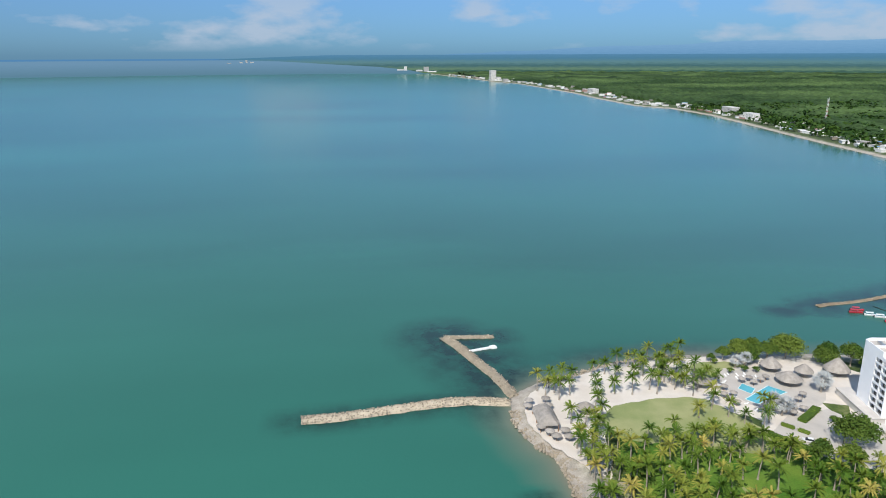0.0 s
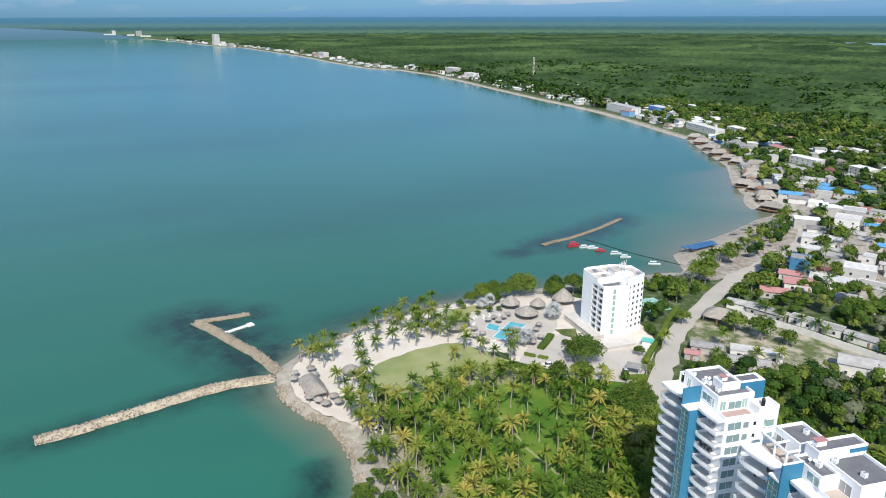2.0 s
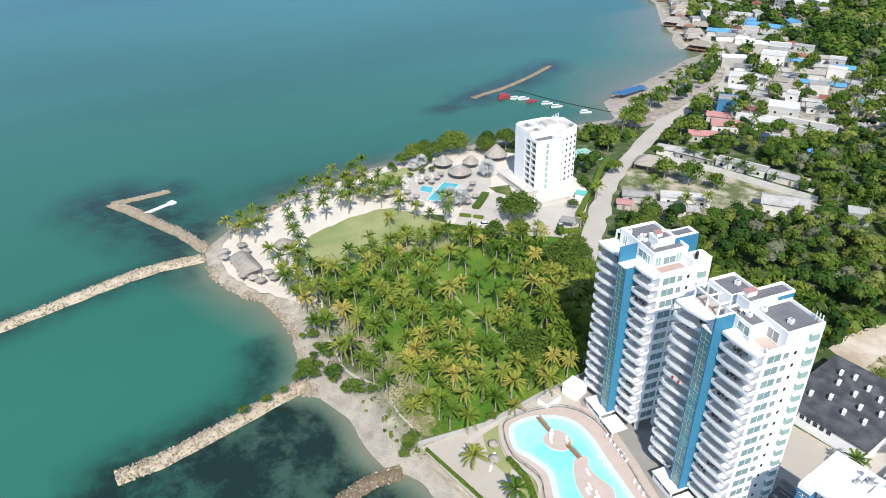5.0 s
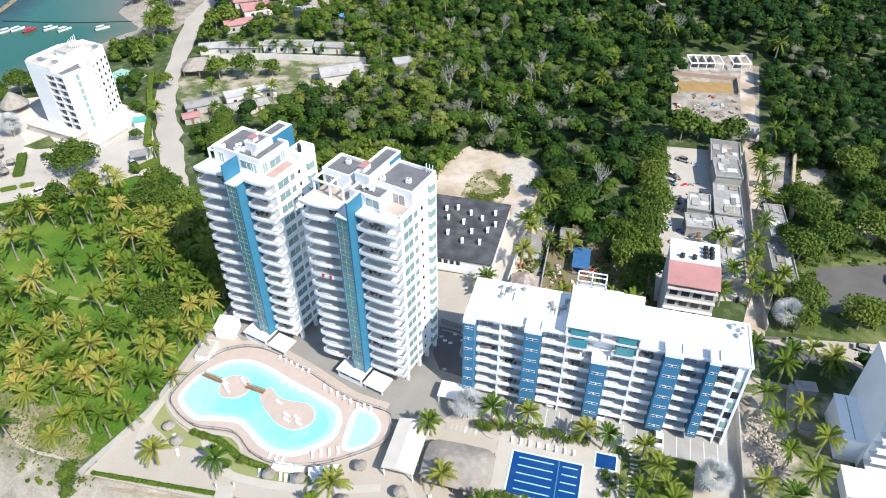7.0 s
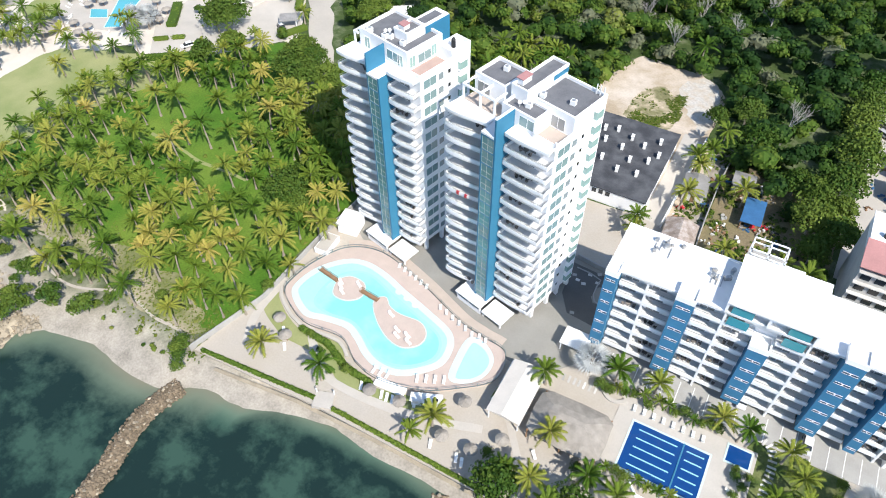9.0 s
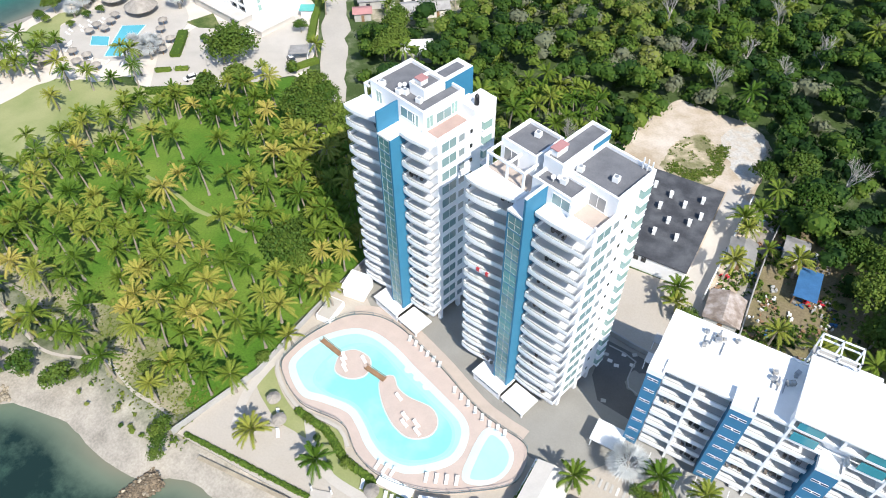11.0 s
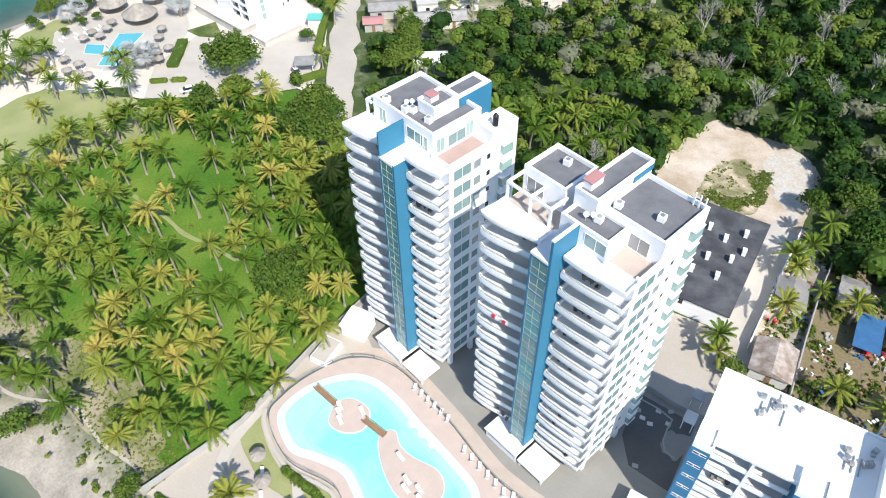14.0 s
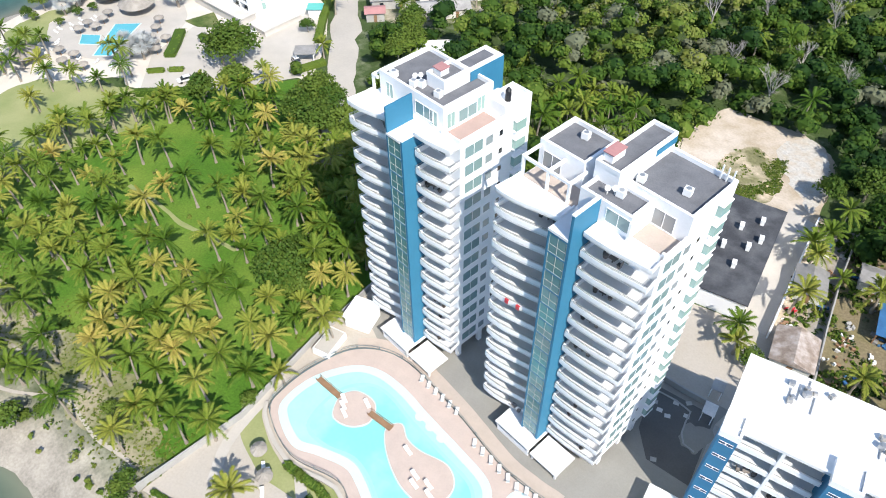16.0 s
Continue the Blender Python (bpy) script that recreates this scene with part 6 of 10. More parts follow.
def palapa(x, y, r, h, top, label="round thatched sunshade on a wooden pole"):
    t = thing("thatched_sunshade", x, y, G, random.Random(x * 7 + y).uniform(0, 360), label, "sunshade", "thatched sunshades")
    bm = bmesh.new()
    rings = []
    for k, z in ((0.98, h - 0.18), (1.0, h), (0.66, h + (top - h) * 0.38), (0.33, h + (top - h) * 0.75), (0.04, top)):
        rings.append([bm.verts.new((r * k * math.cos(2 * math.pi * i / 18) * (1 + 0.04 * math.sin(i * 7.7) * k), r * k * math.sin(2 * math.pi * i / 18) * (1 + 0.04 * math.cos(i * 4.1) * k), z + 0.04 * math.sin(i * 2.9))) for i in range(18)])
    for a, b in zip(rings, rings[1:]):
        for i in range(18):
            bm.faces.new((a[i], a[(i + 1) % 18], b[(i + 1) % 18], b[i]))
    bm.faces.new(rings[0][::-1])
    bm.faces.new(rings[-1])
    part("roof", bm, THATCH, t, "shaggy grey thatch")
    pole = bmesh.new()
    bmesh.ops.create_cone(pole, cap_ends=True, segments=8, radius1=0.1, radius2=0.08, depth=h, matrix=Matrix.Translation((0, 0, h / 2)))
    part("pole", pole, WOOD, t)


for x, y in ((-35.1, -24.3), (-31.6, -27.0), (-10.9, -29.3), (-5.0, -28.7), (4.8, -30.8), (14.2, -26.5), (10.3, -30.7), (5.3, -23.1), (45.5, -26.7), (49.2, -27.0), (51.4, -27.2), (28, -28.5)):
    palapa(x, y, 1.25, 2.2, 2.9)
for x, y in ((-157.9, -41.9), (-154.2, -43.2), (-158.3, -35.5), (-136.3, -40.5), (-133.2, -39.2), (-136.2, -35.3), (-132.2, -35.2), (-139.5, -42.5), (-153.5, -36.0)):
    palapa(x, y, 1.7, 2.2, 3.0)
for x, y, r, top in ((-159.6, 60.2, 5.0, 5.4), (-171.5, 60.2, 4.2, 6.0), (-164.6, 69.8, 3.6, 5.4), (-164.2, 83.6, 5.0, 7.2), (-162.6, 26.6, 4.0, 5.2), (-149.2, -23.9, 3.4, 4.6)):
    palapa(x, y, r, 2.6, top, "large round thatched shelter")
srng = random.Random(21)
spots = [(-163.6, 46.5), (-161.8, 50.1), (-160.1, 46.3), (-162.8, 43.0), (-163.5, 53.2), (-158.0, 33.1), (-152.7, 33.7), (-152.6, 30.0), (-149.2, 30.6), (-146.3, 31.4), (-148.4, 58.3), (-145.3, 54.5), (-142.5, 50.3), (-138.7, 52.0), (-139.4, 48.6), (-136.5, 46.6)]
for x, y in spots:
    palapa(x, y, 1.45, 2.1, 2.75)

# ---- loungers ----
lounger = thing("sun_lounger", -3, -27, G, 20, "white plastic sun lounger", "lounger", "white sun loungers")
lounger.scale = (0.85, 0.85, 0.85)
part("seat", boxed((-0.33, 0.33, -0.95, 0.35, 0.28, 0.36)), PLASTIC_WHITE, lounger)
bk = part("backrest", boxed((-0.33, 0.33, 0.0, 0.75, 0.0, 0.07)), PLASTIC_WHITE, lounger)
bk.matrix_basis = pose(0, 0.35, 0.31, 35, 0, 0)
leg_mesh = mesh_of(boxed((-0.03, 0.03, -0.03, 0.03, 0, 0.28)), PLASTIC_WHITE, "leg")
for x, y in ((-0.28, -0.85), (0.28, -0.85), (-0.28, 0.3), (0.28, 0.3)):
    part("leg", leg_mesh, None, lounger).matrix_basis = pose(x, y, 0)
places = [(-22 + i * 1.55, -1.0 - i * 0.42, 0.55, 200) for i in range(6)] + [(-9.2 + i * 1.7, -6.3 - i * 0.55, 0.55, 205) for i in range(6)] + [(0.8, -8.9, 0.55, 200), (2.3, -9.2, 0.55, 200)]
places += [(-30.2, -10.6, 0.86, 60), (-29.6, -11.6, 0.86, 60), (-28.6, -12.6, 0.86, 60), (-26.6, -9.4, 0.86, 60), (-13.8, -15.2, 0.86, 70), (-13.2, -16.4, 0.86, 70), (-11.4, -15.4, 0.86, 70), (-10.5, -16.6, 0.86, 70), (-16.8, -12.6, 0.86, 70)]
places += [(-13 + i * 1.4, -24.8 + 0.15 * i, 0.55, 0) for i in range(3)] + [(-5 + i * 1.5, -22.6 + i * 0.7, 0.55, 20) for i in range(4)]
places += [(-33.5, -25.6, 0.04, 40), (-32.3, -25.9, 0.04, 40), (-31.0, -28.6, 0.04, 40), (-13.4, -28.6, 0.09, 20), (-9.1, -28.4, 0.09, 20), (-8.0, -28.4, 0.09, 20), (-6.9, -28.3, 0.09, 20), (3.4, -32.4, 0.04, 20), (8.5, -32.5, 0.04, 20), (9.7, -32.8, 0.04, 20), (19.9, -25.6, 0.04, 40)]
places += [(32.0 + i * 1.75, -8.9, 0.12, 185) for i in range(8)] + [(50.3, -12.5, 0.12, 80), (50.5, -16.0, 0.12, 80), (37.9, -26.5, 0.04, 0), (40.9, -26.4, 0.04, 0), (43.5, -26.5, 0.04, 0), (38.0, -29.9, 0.04, 0), (40.6, -30.0, 0.04, 0), (38.0, -33.0, 0.04, 0), (35.8, -29.9, 0.04, 0), (35.6, -32.8, 0.04, 0)]
places += [(-148 + srng.uniform(-20, 6), 36 + srng.uniform(-2.2, 1.2), 0.10, srng.uniform(-30, 30)) for i in range(12)] + [(-168 + srng.uniform(-2, 2), 40 + i * 1.6, 0.10, 90) for i in range(8)]
for x, y, z, turn in places:
    copy_thing(lounger, pose(x, y, G + z, 0, 0, turn))

# ---- hotel ----
hotel = thing("hotel", -127.2, 72.2, 0, -10, "white ten-storey hotel with stacked dark balconies", "hotel")
HH = 25.6
PODIUM = mat("cream_podium", (0.56, 0.525, 0.48), 0.8, 0.12, 0.3, 0.05, 3.0)
LOW = 24.0
tall_body = ccw([(-4.8, 10.8), (-0.2, 10.8), (-3.2, 20.4), (-12.7, 20.8), (-17, 14), (-17.2, 2.5), (-15.8, 0.2), (-8.1, 0.0), (-8.0, 1.3), (-4.8, 1.3)])
low_body = ccw([(-4.8, 1.3), (-4.5, 1.3), (-4.4, 0.0), (-4.0, 0.0), (-3.9, 1.3), (-0.5, 1.3), (-0.4, 0.0), (0, 0), (2.0, 10.4), (-0.2, 10.8), (-4.8, 10.8)])
part("wall", prism(tall_body, G, HH), WHITE, hotel)
part("front_wall", prism(low_body, G, LOW), WHITE, hotel)
part("lintel", boxed((-8.1, -4.5, 0.02, 1.28, 23.5, HH)), WHITE, hotel)
part("lintel", boxed((-4.0, -0.4, 0.02, 1.28, 23.5, LOW)), WHITE, hotel)
tall_top = ccw([(-4.6, 10.8), (-0.2, 10.8), (-3.2, 20.4), (-12.7, 20.8), (-17, 14), (-17.2, 2.5), (-15.8, 0.2), (-4.6, 0.0)])
part("parapet", ring_wall(tall_top, 0.3, HH, HH + 1.0), WHITE, hotel)
part("roof", prism(inset(tall_top, 0.35), HH, HH + 0.05), PALE_PAVE, hotel)
low_top = ccw([(-4.4, 0.0), (0, 0), (2.0, 10.4), (-0.2, 10.8), (-4.4, 10.8)])
part("front_parapet", ring_wall(low_top, 0.35, LOW, LOW + 0.8), WHITE, hotel)
part("terrace_roof", prism(inset(low_top, 0.4), LOW, LOW + 0.05), GRAVEL, hotel, "dark grey terrace roof below the main roof")
part("terrace_tank", boxed((-1.6, 0.2, 8.0, 9.6, LOW + 0.05, LOW + 1.4)), WHITE, hotel)
part("lift_house", boxed((-12.0, -7.0, 9, 15, HH, HH + 1.8), (-7.0, -4.4, 12, 16, HH, HH + 1.2)), WHITE, hotel)
part("lift_roof", boxed((-12.2, -6.8, 8.8, 15.2, HH + 1.8, HH + 2.0)), PALE_PAVE, hotel)
part("roof_divider", boxed((-16.6, -4.8, 7.2, 7.5, HH + 0.05, HH + 0.9), (-10.5, -10.2, 0.4, 7.2, HH + 0.05, HH + 0.9)), WHITE, hotel)
for k in range(5):
    part("antenna", boxed((-8.6 + k * 0.6, -8.45 + k * 0.6, 12 + 0.3 * k, 12.15 + 0.3 * k, HH + 1.2, HH + 4.5 + 0.5 * k)), PLASTIC_WHITE, hotel)
    part("antenna_panel", boxed((-8.75 + k * 0.6, -8.3 + k * 0.6, 11.85 + 0.3 * k, 12.0 + 0.3 * k, HH + 2.6, HH + 4.0 + 0.3 * k)), PLASTIC_WHITE, hotel)
for x, y in ((-14.5, 3.5), (-12.2, 3.2), (-8.4, 4.0), (-13.8, 10.2), (-5.8, 18.2)):
    part("service_unit", boxed((x, x + 1.5, y, y + 1.1, HH + 0.05, HH + 1.0)), METAL, hotel)
lip = mesh_of(boxed((0, 3.42, -1.28, 0.0, -0.18, 0.0), (0, 3.42, -1.28, -1.16, 0.0, 0.5)), WHITE, "balcony_front")
# Dark glass sheet over the back wall; its near-black stands for deep shade.
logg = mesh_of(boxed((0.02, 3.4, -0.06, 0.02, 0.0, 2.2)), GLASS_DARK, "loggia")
rail = mesh_of(boxed((0.0, 3.42, -1.26, -1.20, 0.85, 0.91)), METAL, "loggia_rail")
strip, tiny = winpair(1.1, 1.9, 0, GLASS_GREEN), winpair(1.0, 1.1, 0, GLASS_DARK)
strip_turn, side_turn = math.degrees(math.atan2(10.4, 2.0)), math.degrees(math.atan2(9.6, -3.0))
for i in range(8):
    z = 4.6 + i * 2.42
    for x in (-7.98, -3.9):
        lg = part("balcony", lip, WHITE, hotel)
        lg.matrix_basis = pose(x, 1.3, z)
        part("opening", logg, GLASS_DARK, lg, "dark glass sheet standing for the balcony's deep shade")
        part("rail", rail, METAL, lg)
    add_window(hotel, strip, 0.75, 3.9, z, strip_turn)
    for k in (0.10, 0.36, 0.62, 0.86):
        add_window(hotel, tiny, -0.2 - 3.0 * k, 10.8 + 9.6 * k, z + 0.5, side_turn)
part("podium", boxed((-22.0, 0.5, -3.6, 1.4, G - 0.2, 4.4), (-22.3, 0.8, -3.9, 1.4, 4.4, 4.7)), PODIUM, hotel, "low white entrance wing")
part("podium", boxed((2.5, 9.5, -2.5, 10, G - 0.2, 3.6), (2.5, 9.8, -2.8, 10.2, 3.6, 3.9)), PODIUM, hotel, "low white side wing")
part("entrance", boxed((-3.8, -0.8, -3.65, -3.5, G, 3.6)), GLASS_DARK, hotel)
part("side_ramp", boxed((4.5, 6.0, -12, -2.6, G - 0.3, G + 0.9)), WHITE, hotel)
gate = thing("gate_house", -101.5, 65, G, 37, "small white gate roof over a parked van", "gate house")
part("roof", boxed((-2.6, 2.6, -2.2, 2.2, 2.7, 2.95)), METAL_ROOF, gate)
for x in (-2.3, 2.1):
    for y in (-1.9, 1.7):
        part("post", boxed((x, x + 0.2, y, y + 0.2, 0, 2.7)), WHITE, gate)
kios = thing("green_roofed_booth", -114.6, 85.0, G, 30, "guard booth with a turquoise roof", "booth")
part("wall", boxed((-1.8, 1.8, -1.5, 1.5, 0, 2.4)), WHITE, kios)
part("roof", boxed((-2.2, 2.2, -1.9, 1.9, 2.4, 2.6)), mat("turquoise_roof", (0.12, 0.45, 0.40), 0.6, 0.1, 0.5, 0.05, 4.0), kios)

# ---- houses ----
def house(x, y, w, d, h, turn, roof="flat", wall=HOUSE_WALL, top=ROOF_DULL, label="small pale flat-roofed house", cat="house", group="village houses", plain=False):
    """A plain house with its roof, door and windows on all floors."""
    t = thing("house", x, y, G, turn, label, cat, group)
    part("wall", boxed((-w / 2, w / 2, -d / 2, d / 2, 0, h)), wall, t)
    if roof == "flat":
        part("roof", boxed((-w / 2 - 0.15, w / 2 + 0.15, -d / 2 - 0.15, d / 2 + 0.15, h, h + 0.2)), top, t)
        if not plain:
            part("parapet", ring_wall([(-w / 2 - 0.2, -d / 2 - 0.2), (w / 2 + 0.2, -d / 2 - 0.2), (w / 2 + 0.2, d / 2 + 0.2), (-w / 2 - 0.2, d / 2 + 0.2)], 0.25, h + 0.2, h + 0.55), wall, t)
    else:
        bm = bmesh.new()
        e, rise = 0.5, min(w, d) * 0.2
        if w >= d:
            pts = [(-w / 2 - e, -d / 2 - e, h), (w / 2 + e, -d / 2 - e, h), (w / 2 + e, d / 2 + e, h), (-w / 2 - e, d / 2 + e, h), (-w / 2 - e, 0, h + rise), (w / 2 + e, 0, h + rise)]
            fs = ((0, 1, 5, 4), (2, 3, 4, 5), (1, 2, 5), (3, 0, 4), (0, 3, 2, 1))
        else:
            pts = [(-w / 2 - e, -d / 2 - e, h), (w / 2 + e, -d / 2 - e, h), (w / 2 + e, d / 2 + e, h), (-w / 2 - e, d / 2 + e, h), (0, -d / 2 - e, h + rise), (0, d / 2 + e, h + rise)]
            fs = ((0, 4, 5, 3), (1, 2, 5, 4), (0, 1, 4), (2, 3, 5), (0, 3, 2, 1))
        v = [bm.verts.new(p) for p in pts]
        for f in fs:
            bm.faces.new([v[i] for i in f])
        part("roof", bm, top, t)
    floors = 0 if plain else max(1, int(h / 2.7))
    n = max(1, int(w / 4.8))
    m = max(1, int(d / 6.0))
    for fl in range(floors):
        for i in range(n):
            wx = -w / 2 + (i + 0.5) * w / n
            if fl == 0 and i == n // 2:
                part("door", boxed((wx - 0.45, wx + 0.45, -d / 2 - 0.06, -d / 2 + 0.02, 0, 2.0)), WOOD, t)
            else:
                part("window", boxed((wx - 0.55, wx + 0.55, -d / 2 - 0.05, -d / 2 + 0.02, fl * 2.7 + 0.9, fl * 2.7 + 2.0)), GLASS_DARK, t)
        for i in range(m):
            wy = -d / 2 + (i + 0.5) * d / m
            part("window", boxed((w / 2 - 0.02, w / 2 + 0.05, wy - 0.5, wy + 0.5, fl * 2.7 + 0.9, fl * 2.7 + 2.0)), GLASS_DARK, t)
    TAKEN.append((x, y, 0.55 * math.hypot(w, d)))
    return t


TAKEN = []
SHEET = dict(roof="gable", top=METAL_ROOF, label="low house with a weathered grey sheet roof")
house(-100, 101, 11, 5.5, 2.8, 38, **SHEET)
house(-87.5, 113, 18, 5.5, 2.8, 40, label="long low white shed by the road")
house(-99, 92, 5, 4, 2.6, 38, top=PINK_ROOF, roof="gable", label="tiny hut with a pink roof")
house(-84, 104, 14, 6, 2.6, 40, **SHEET)
house(-60.7, 135, 15.5, 9, 4.6, 33, **SHEET)
house(-40.5, 149, 7, 6, 4.0, 30, wall=CONCRETE, label="unfinished grey block house")
house(-73, 82, 9, 6, 3.4, 35, top=WHITE_ROOF, label="small white house with a red awning")
house(-110, 150, 16, 6, 3.0, 15, **SHEET)
house(-92, 156, 20, 5, 3.0, 14, label="long white walled yard building")
house(-72, 160, 18, 5, 3.0, 12, **SHEET)
house(-117, 206, 20, 9, 4.0, 30, label="white flat-roofed compound house")
house(-98, 216, 24, 10, 4.0, 18, wall=HOUSE_WALL, top=CONCRETE, label="grey flat-roofed compound building")
house(-116.5, 226, 14, 11, 6.4, 28, label="white two-storey compound house")
house(-123.7, 191.2, 14, 9, 3.4, 40, roof="gable", top=PINK_ROOF, label="low house with a faded red roof")
house(-123.1, 172, 12, 7, 3.2, 40, roof="gable", top=PINK_ROOF, label="low house with a faded red roof")
house(-140.4, 215.4, 9, 9, 6.2, 30, wall=BLUE_DIM, label="blue two-storey shop by the road")
house(-147.5, 233.5, 9, 8, 6.2, 30, label="white two-storey shop by the road")
house(-134, 199, 10, 7, 3.0, 32, roof="gable", top=PINK_ROOF, label="low house with a faded red roof")
house(-167, 297.4, 13, 11, 9.0, 25, label="white three-storey house by the road")
house(-159.6, 262.5, 20, 11, 4.0, 30, label="white flat-roofed yard building")
house(-175, 316.6, 12, 11, 9.2, 28, label="white two-storey house with flat roof")
house(-117, 349, 12, 11, 8.4, 40, wall=mat("pale_blue_wall", (0.35, 0.55, 0.72), 0.8, 0.08, 0.4, 0.05, 3.0), label="pale blue three-storey house among trees")
house(-98, 320, 16, 8, 3.2, 35, **SHEET)
house(-80, 326, 9, 8, 5.0, 35, label="white house by the clearing")
house(-82, 375, 14, 8, 4.0, 40, top=mat("sky_blue_roof", (0.22, 0.42, 0.60), 0.6, 0.1, 0.5, 0.05, 3.0), roof="gable", label="house with a pale blue roof")
for x, y, w, d, h, turn, k in (
        (-59, 388, 14, 6, 3.0, 25, dict(top=WHITE_ROOF, label="long white house at the edge of the woods")),
        (-38, 405, 12, 7, 3.4, 20, dict(roof="gable", top=PINK_ROOF, label="low house with a faded red roof")),
        (-30, 415, 9, 7, 3.2, 20, SHEET), (0, 402, 13, 7, 3.2, 10, dict(roof="gable", top=mat("clay_roof", (0.33, 0.19, 0.13), 0.8, 0.15, 0.3, 0.1, 3.0), label="low house with a brown clay roof")),
        (23, 333, 9, 7, 3.2, 30, SHEET), (27, 327, 5, 4, 2.8, 30, dict(top=WHITE_ROOF, label="small white house in the woods")),
        (13, 402, 7, 6, 3.0, 15, SHEET), (30, 378, 8, 6, 3.2, 20, dict(label="small pale house in the woods")),
        (54, 388, 15, 8, 3.4, 24, dict(top=WHITE_ROOF, label="long white house at the edge of the woods")), (42, 399, 11, 7, 3.2, 25, dict(roof="gable", top=PINK_ROOF, label="low house with a faded red roof")),
        (38, 431, 13, 9, 6.0, 20, dict(label="white two-storey house with flat roof")), (52, 441, 12, 9, 3.6, 20, SHEET), (66, 453, 13, 9, 6.0, 22, dict(top=WHITE_ROOF, label="white two-storey house with flat roof")),
        (77, 462, 12, 9, 3.4, 20, SHEET), (66, 428, 11, 8, 3.4, 25, dict(label="small pale flat-roofed house")), (78, 412, 14, 8, 3.6, 22, SHEET),
        (74, 379, 10, 6, 3.2, 22, dict(roof="gable", top=PINK_ROOF, label="low house with a faded red roof")), (89, 440, 12, 8, 3.4, 22, dict(top=WHITE_ROOF, label="small white flat-roofed house")),
        (96, 402, 12, 8, 3.2, 22, SHEET), (79, 254, 8, 6, 3.0, 10, dict(top=CONCRETE, label="small house with a grey concrete roof"))):
    house(x, y, w, d, h, turn, plain=True, group="inland houses", **k)
BLUE_SHEET = mat("blue_roof_sheet", (0.10, 0.30, 0.58), 0.55, 0.15, 0.5, 0.05, 3.0)
BLUE_ROOFED = dict(roof="gable", top=BLUE_SHEET, label="low house with a bright blue sheet roof")
WHITE_TWO = dict(top=WHITE_ROOF, label="white two-storey house with flat roof")
for x, y, w, d, h, turn, k in ((-185, 286, 14, 8, 5.6, 40, WHITE_TWO), (-174.5, 279.5, 9, 7, 3.2, 35, SHEET), (-195.4, 323.5, 15, 9, 5.8, 35, WHITE_TWO), (-224.4, 334.7, 12, 8, 3.4, 38, SHEET), (-205.2, 345.4, 12, 8, 3.4, 38, SHEET), (-81.2, 192, 8, 5, 2.6, 10, BLUE_ROOFED),
                               (-89.7, 193, 8, 4, 2.6, 25, dict(top=WHITE_ROOF, label="small white flat-roofed house")), (-121.3, 147.5, 11, 6, 2.8, 25, SHEET), (-93, 295, 13, 8, 3.4, 30, SHEET), (-84, 294.5, 10, 7, 3.2, 30, SHEET), (-145, 297, 18, 8, 3.2, 30, dict(roof="gable", top=THATCH, label="low house with a brown thatch roof")),
                               (-471, 527, 60, 11, 6.5, -18, dict(label="long white beach hotel with flat roof")), (-445, 550, 26, 11, 6.0, -18, WHITE_TWO), (-376, 468, 34, 16, 4.5, -30, SHEET), (-303, 460, 28, 10, 5.6, -8, WHITE_TWO), (-252.6, 458.6, 20, 11, 6.0, -15, WHITE_TWO), (-318, 541, 14, 9, 3.6, -10, SHEET),
                               (-254, 395.5, 16, 9, 3.6, 20, SHEET), (-235, 341.5, 14, 8, 3.4, 30, BLUE_ROOFED), (-224, 377, 26, 9, 3.6, 12, BLUE_ROOFED), (-211, 337, 12, 8, 3.4, 30, WHITE_TWO), (-284, 425, 16, 8, 3.2, 0, SHEET), (-291, 412.8, 14, 8, 3.2, 0, dict(label="small pale flat-roofed house")), (-358.4, 498.3, 14, 9, 3.4, -20, dict(roof="gable", top=PINK_ROOF, label="low house with a faded red roof")), (-312.6, 550, 16, 9, 3.2, -10, WHITE_TWO), (-241, 478, 14, 9, 5.6, -15, WHITE_TWO)):
    house(x, y, w, d, h, turn, **{"plain": w < 20, **k})
# lattice mast in red and white bands
mast = thing("radio_mast", 19.3, 382, G, 15, "red and white lattice mast among trees", "mast")
for i in range(9):
    z0, z1, a, b = i * 2.2, i * 2.2 + 2.2, 0.75 - i * 0.055, 0.75 - (i + 1) * 0.055
    bm = bmesh.new()
    feet = [Vector((a * math.cos(q), a * math.sin(q), z0)) for q in (0, 2.094, 4.189)]
    tops = [Vector((b * math.cos(q), b * math.sin(q), z1)) for q in (0, 2.094, 4.189)]
    for j in range(3):
        for p, q in ((feet[j], tops[j]), (feet[j], tops[(j + 1) % 3]), (tops[j], tops[(j + 1) % 3])):
            v = q - p
            bmesh.ops.create_cone(bm, cap_ends=False, segments=4, radius1=0.11, radius2=0.11, depth=v.length, matrix=Matrix.Translation((p + q) / 2) @ v.to_track_quat("Z", "Y").to_matrix().to_4x4())
    part("mast_section", bm, RED_PAINT if i % 2 else PLASTIC_WHITE, mast)
TAKEN.append((19.3, 382, 1.5))
hrng = random.Random(3)
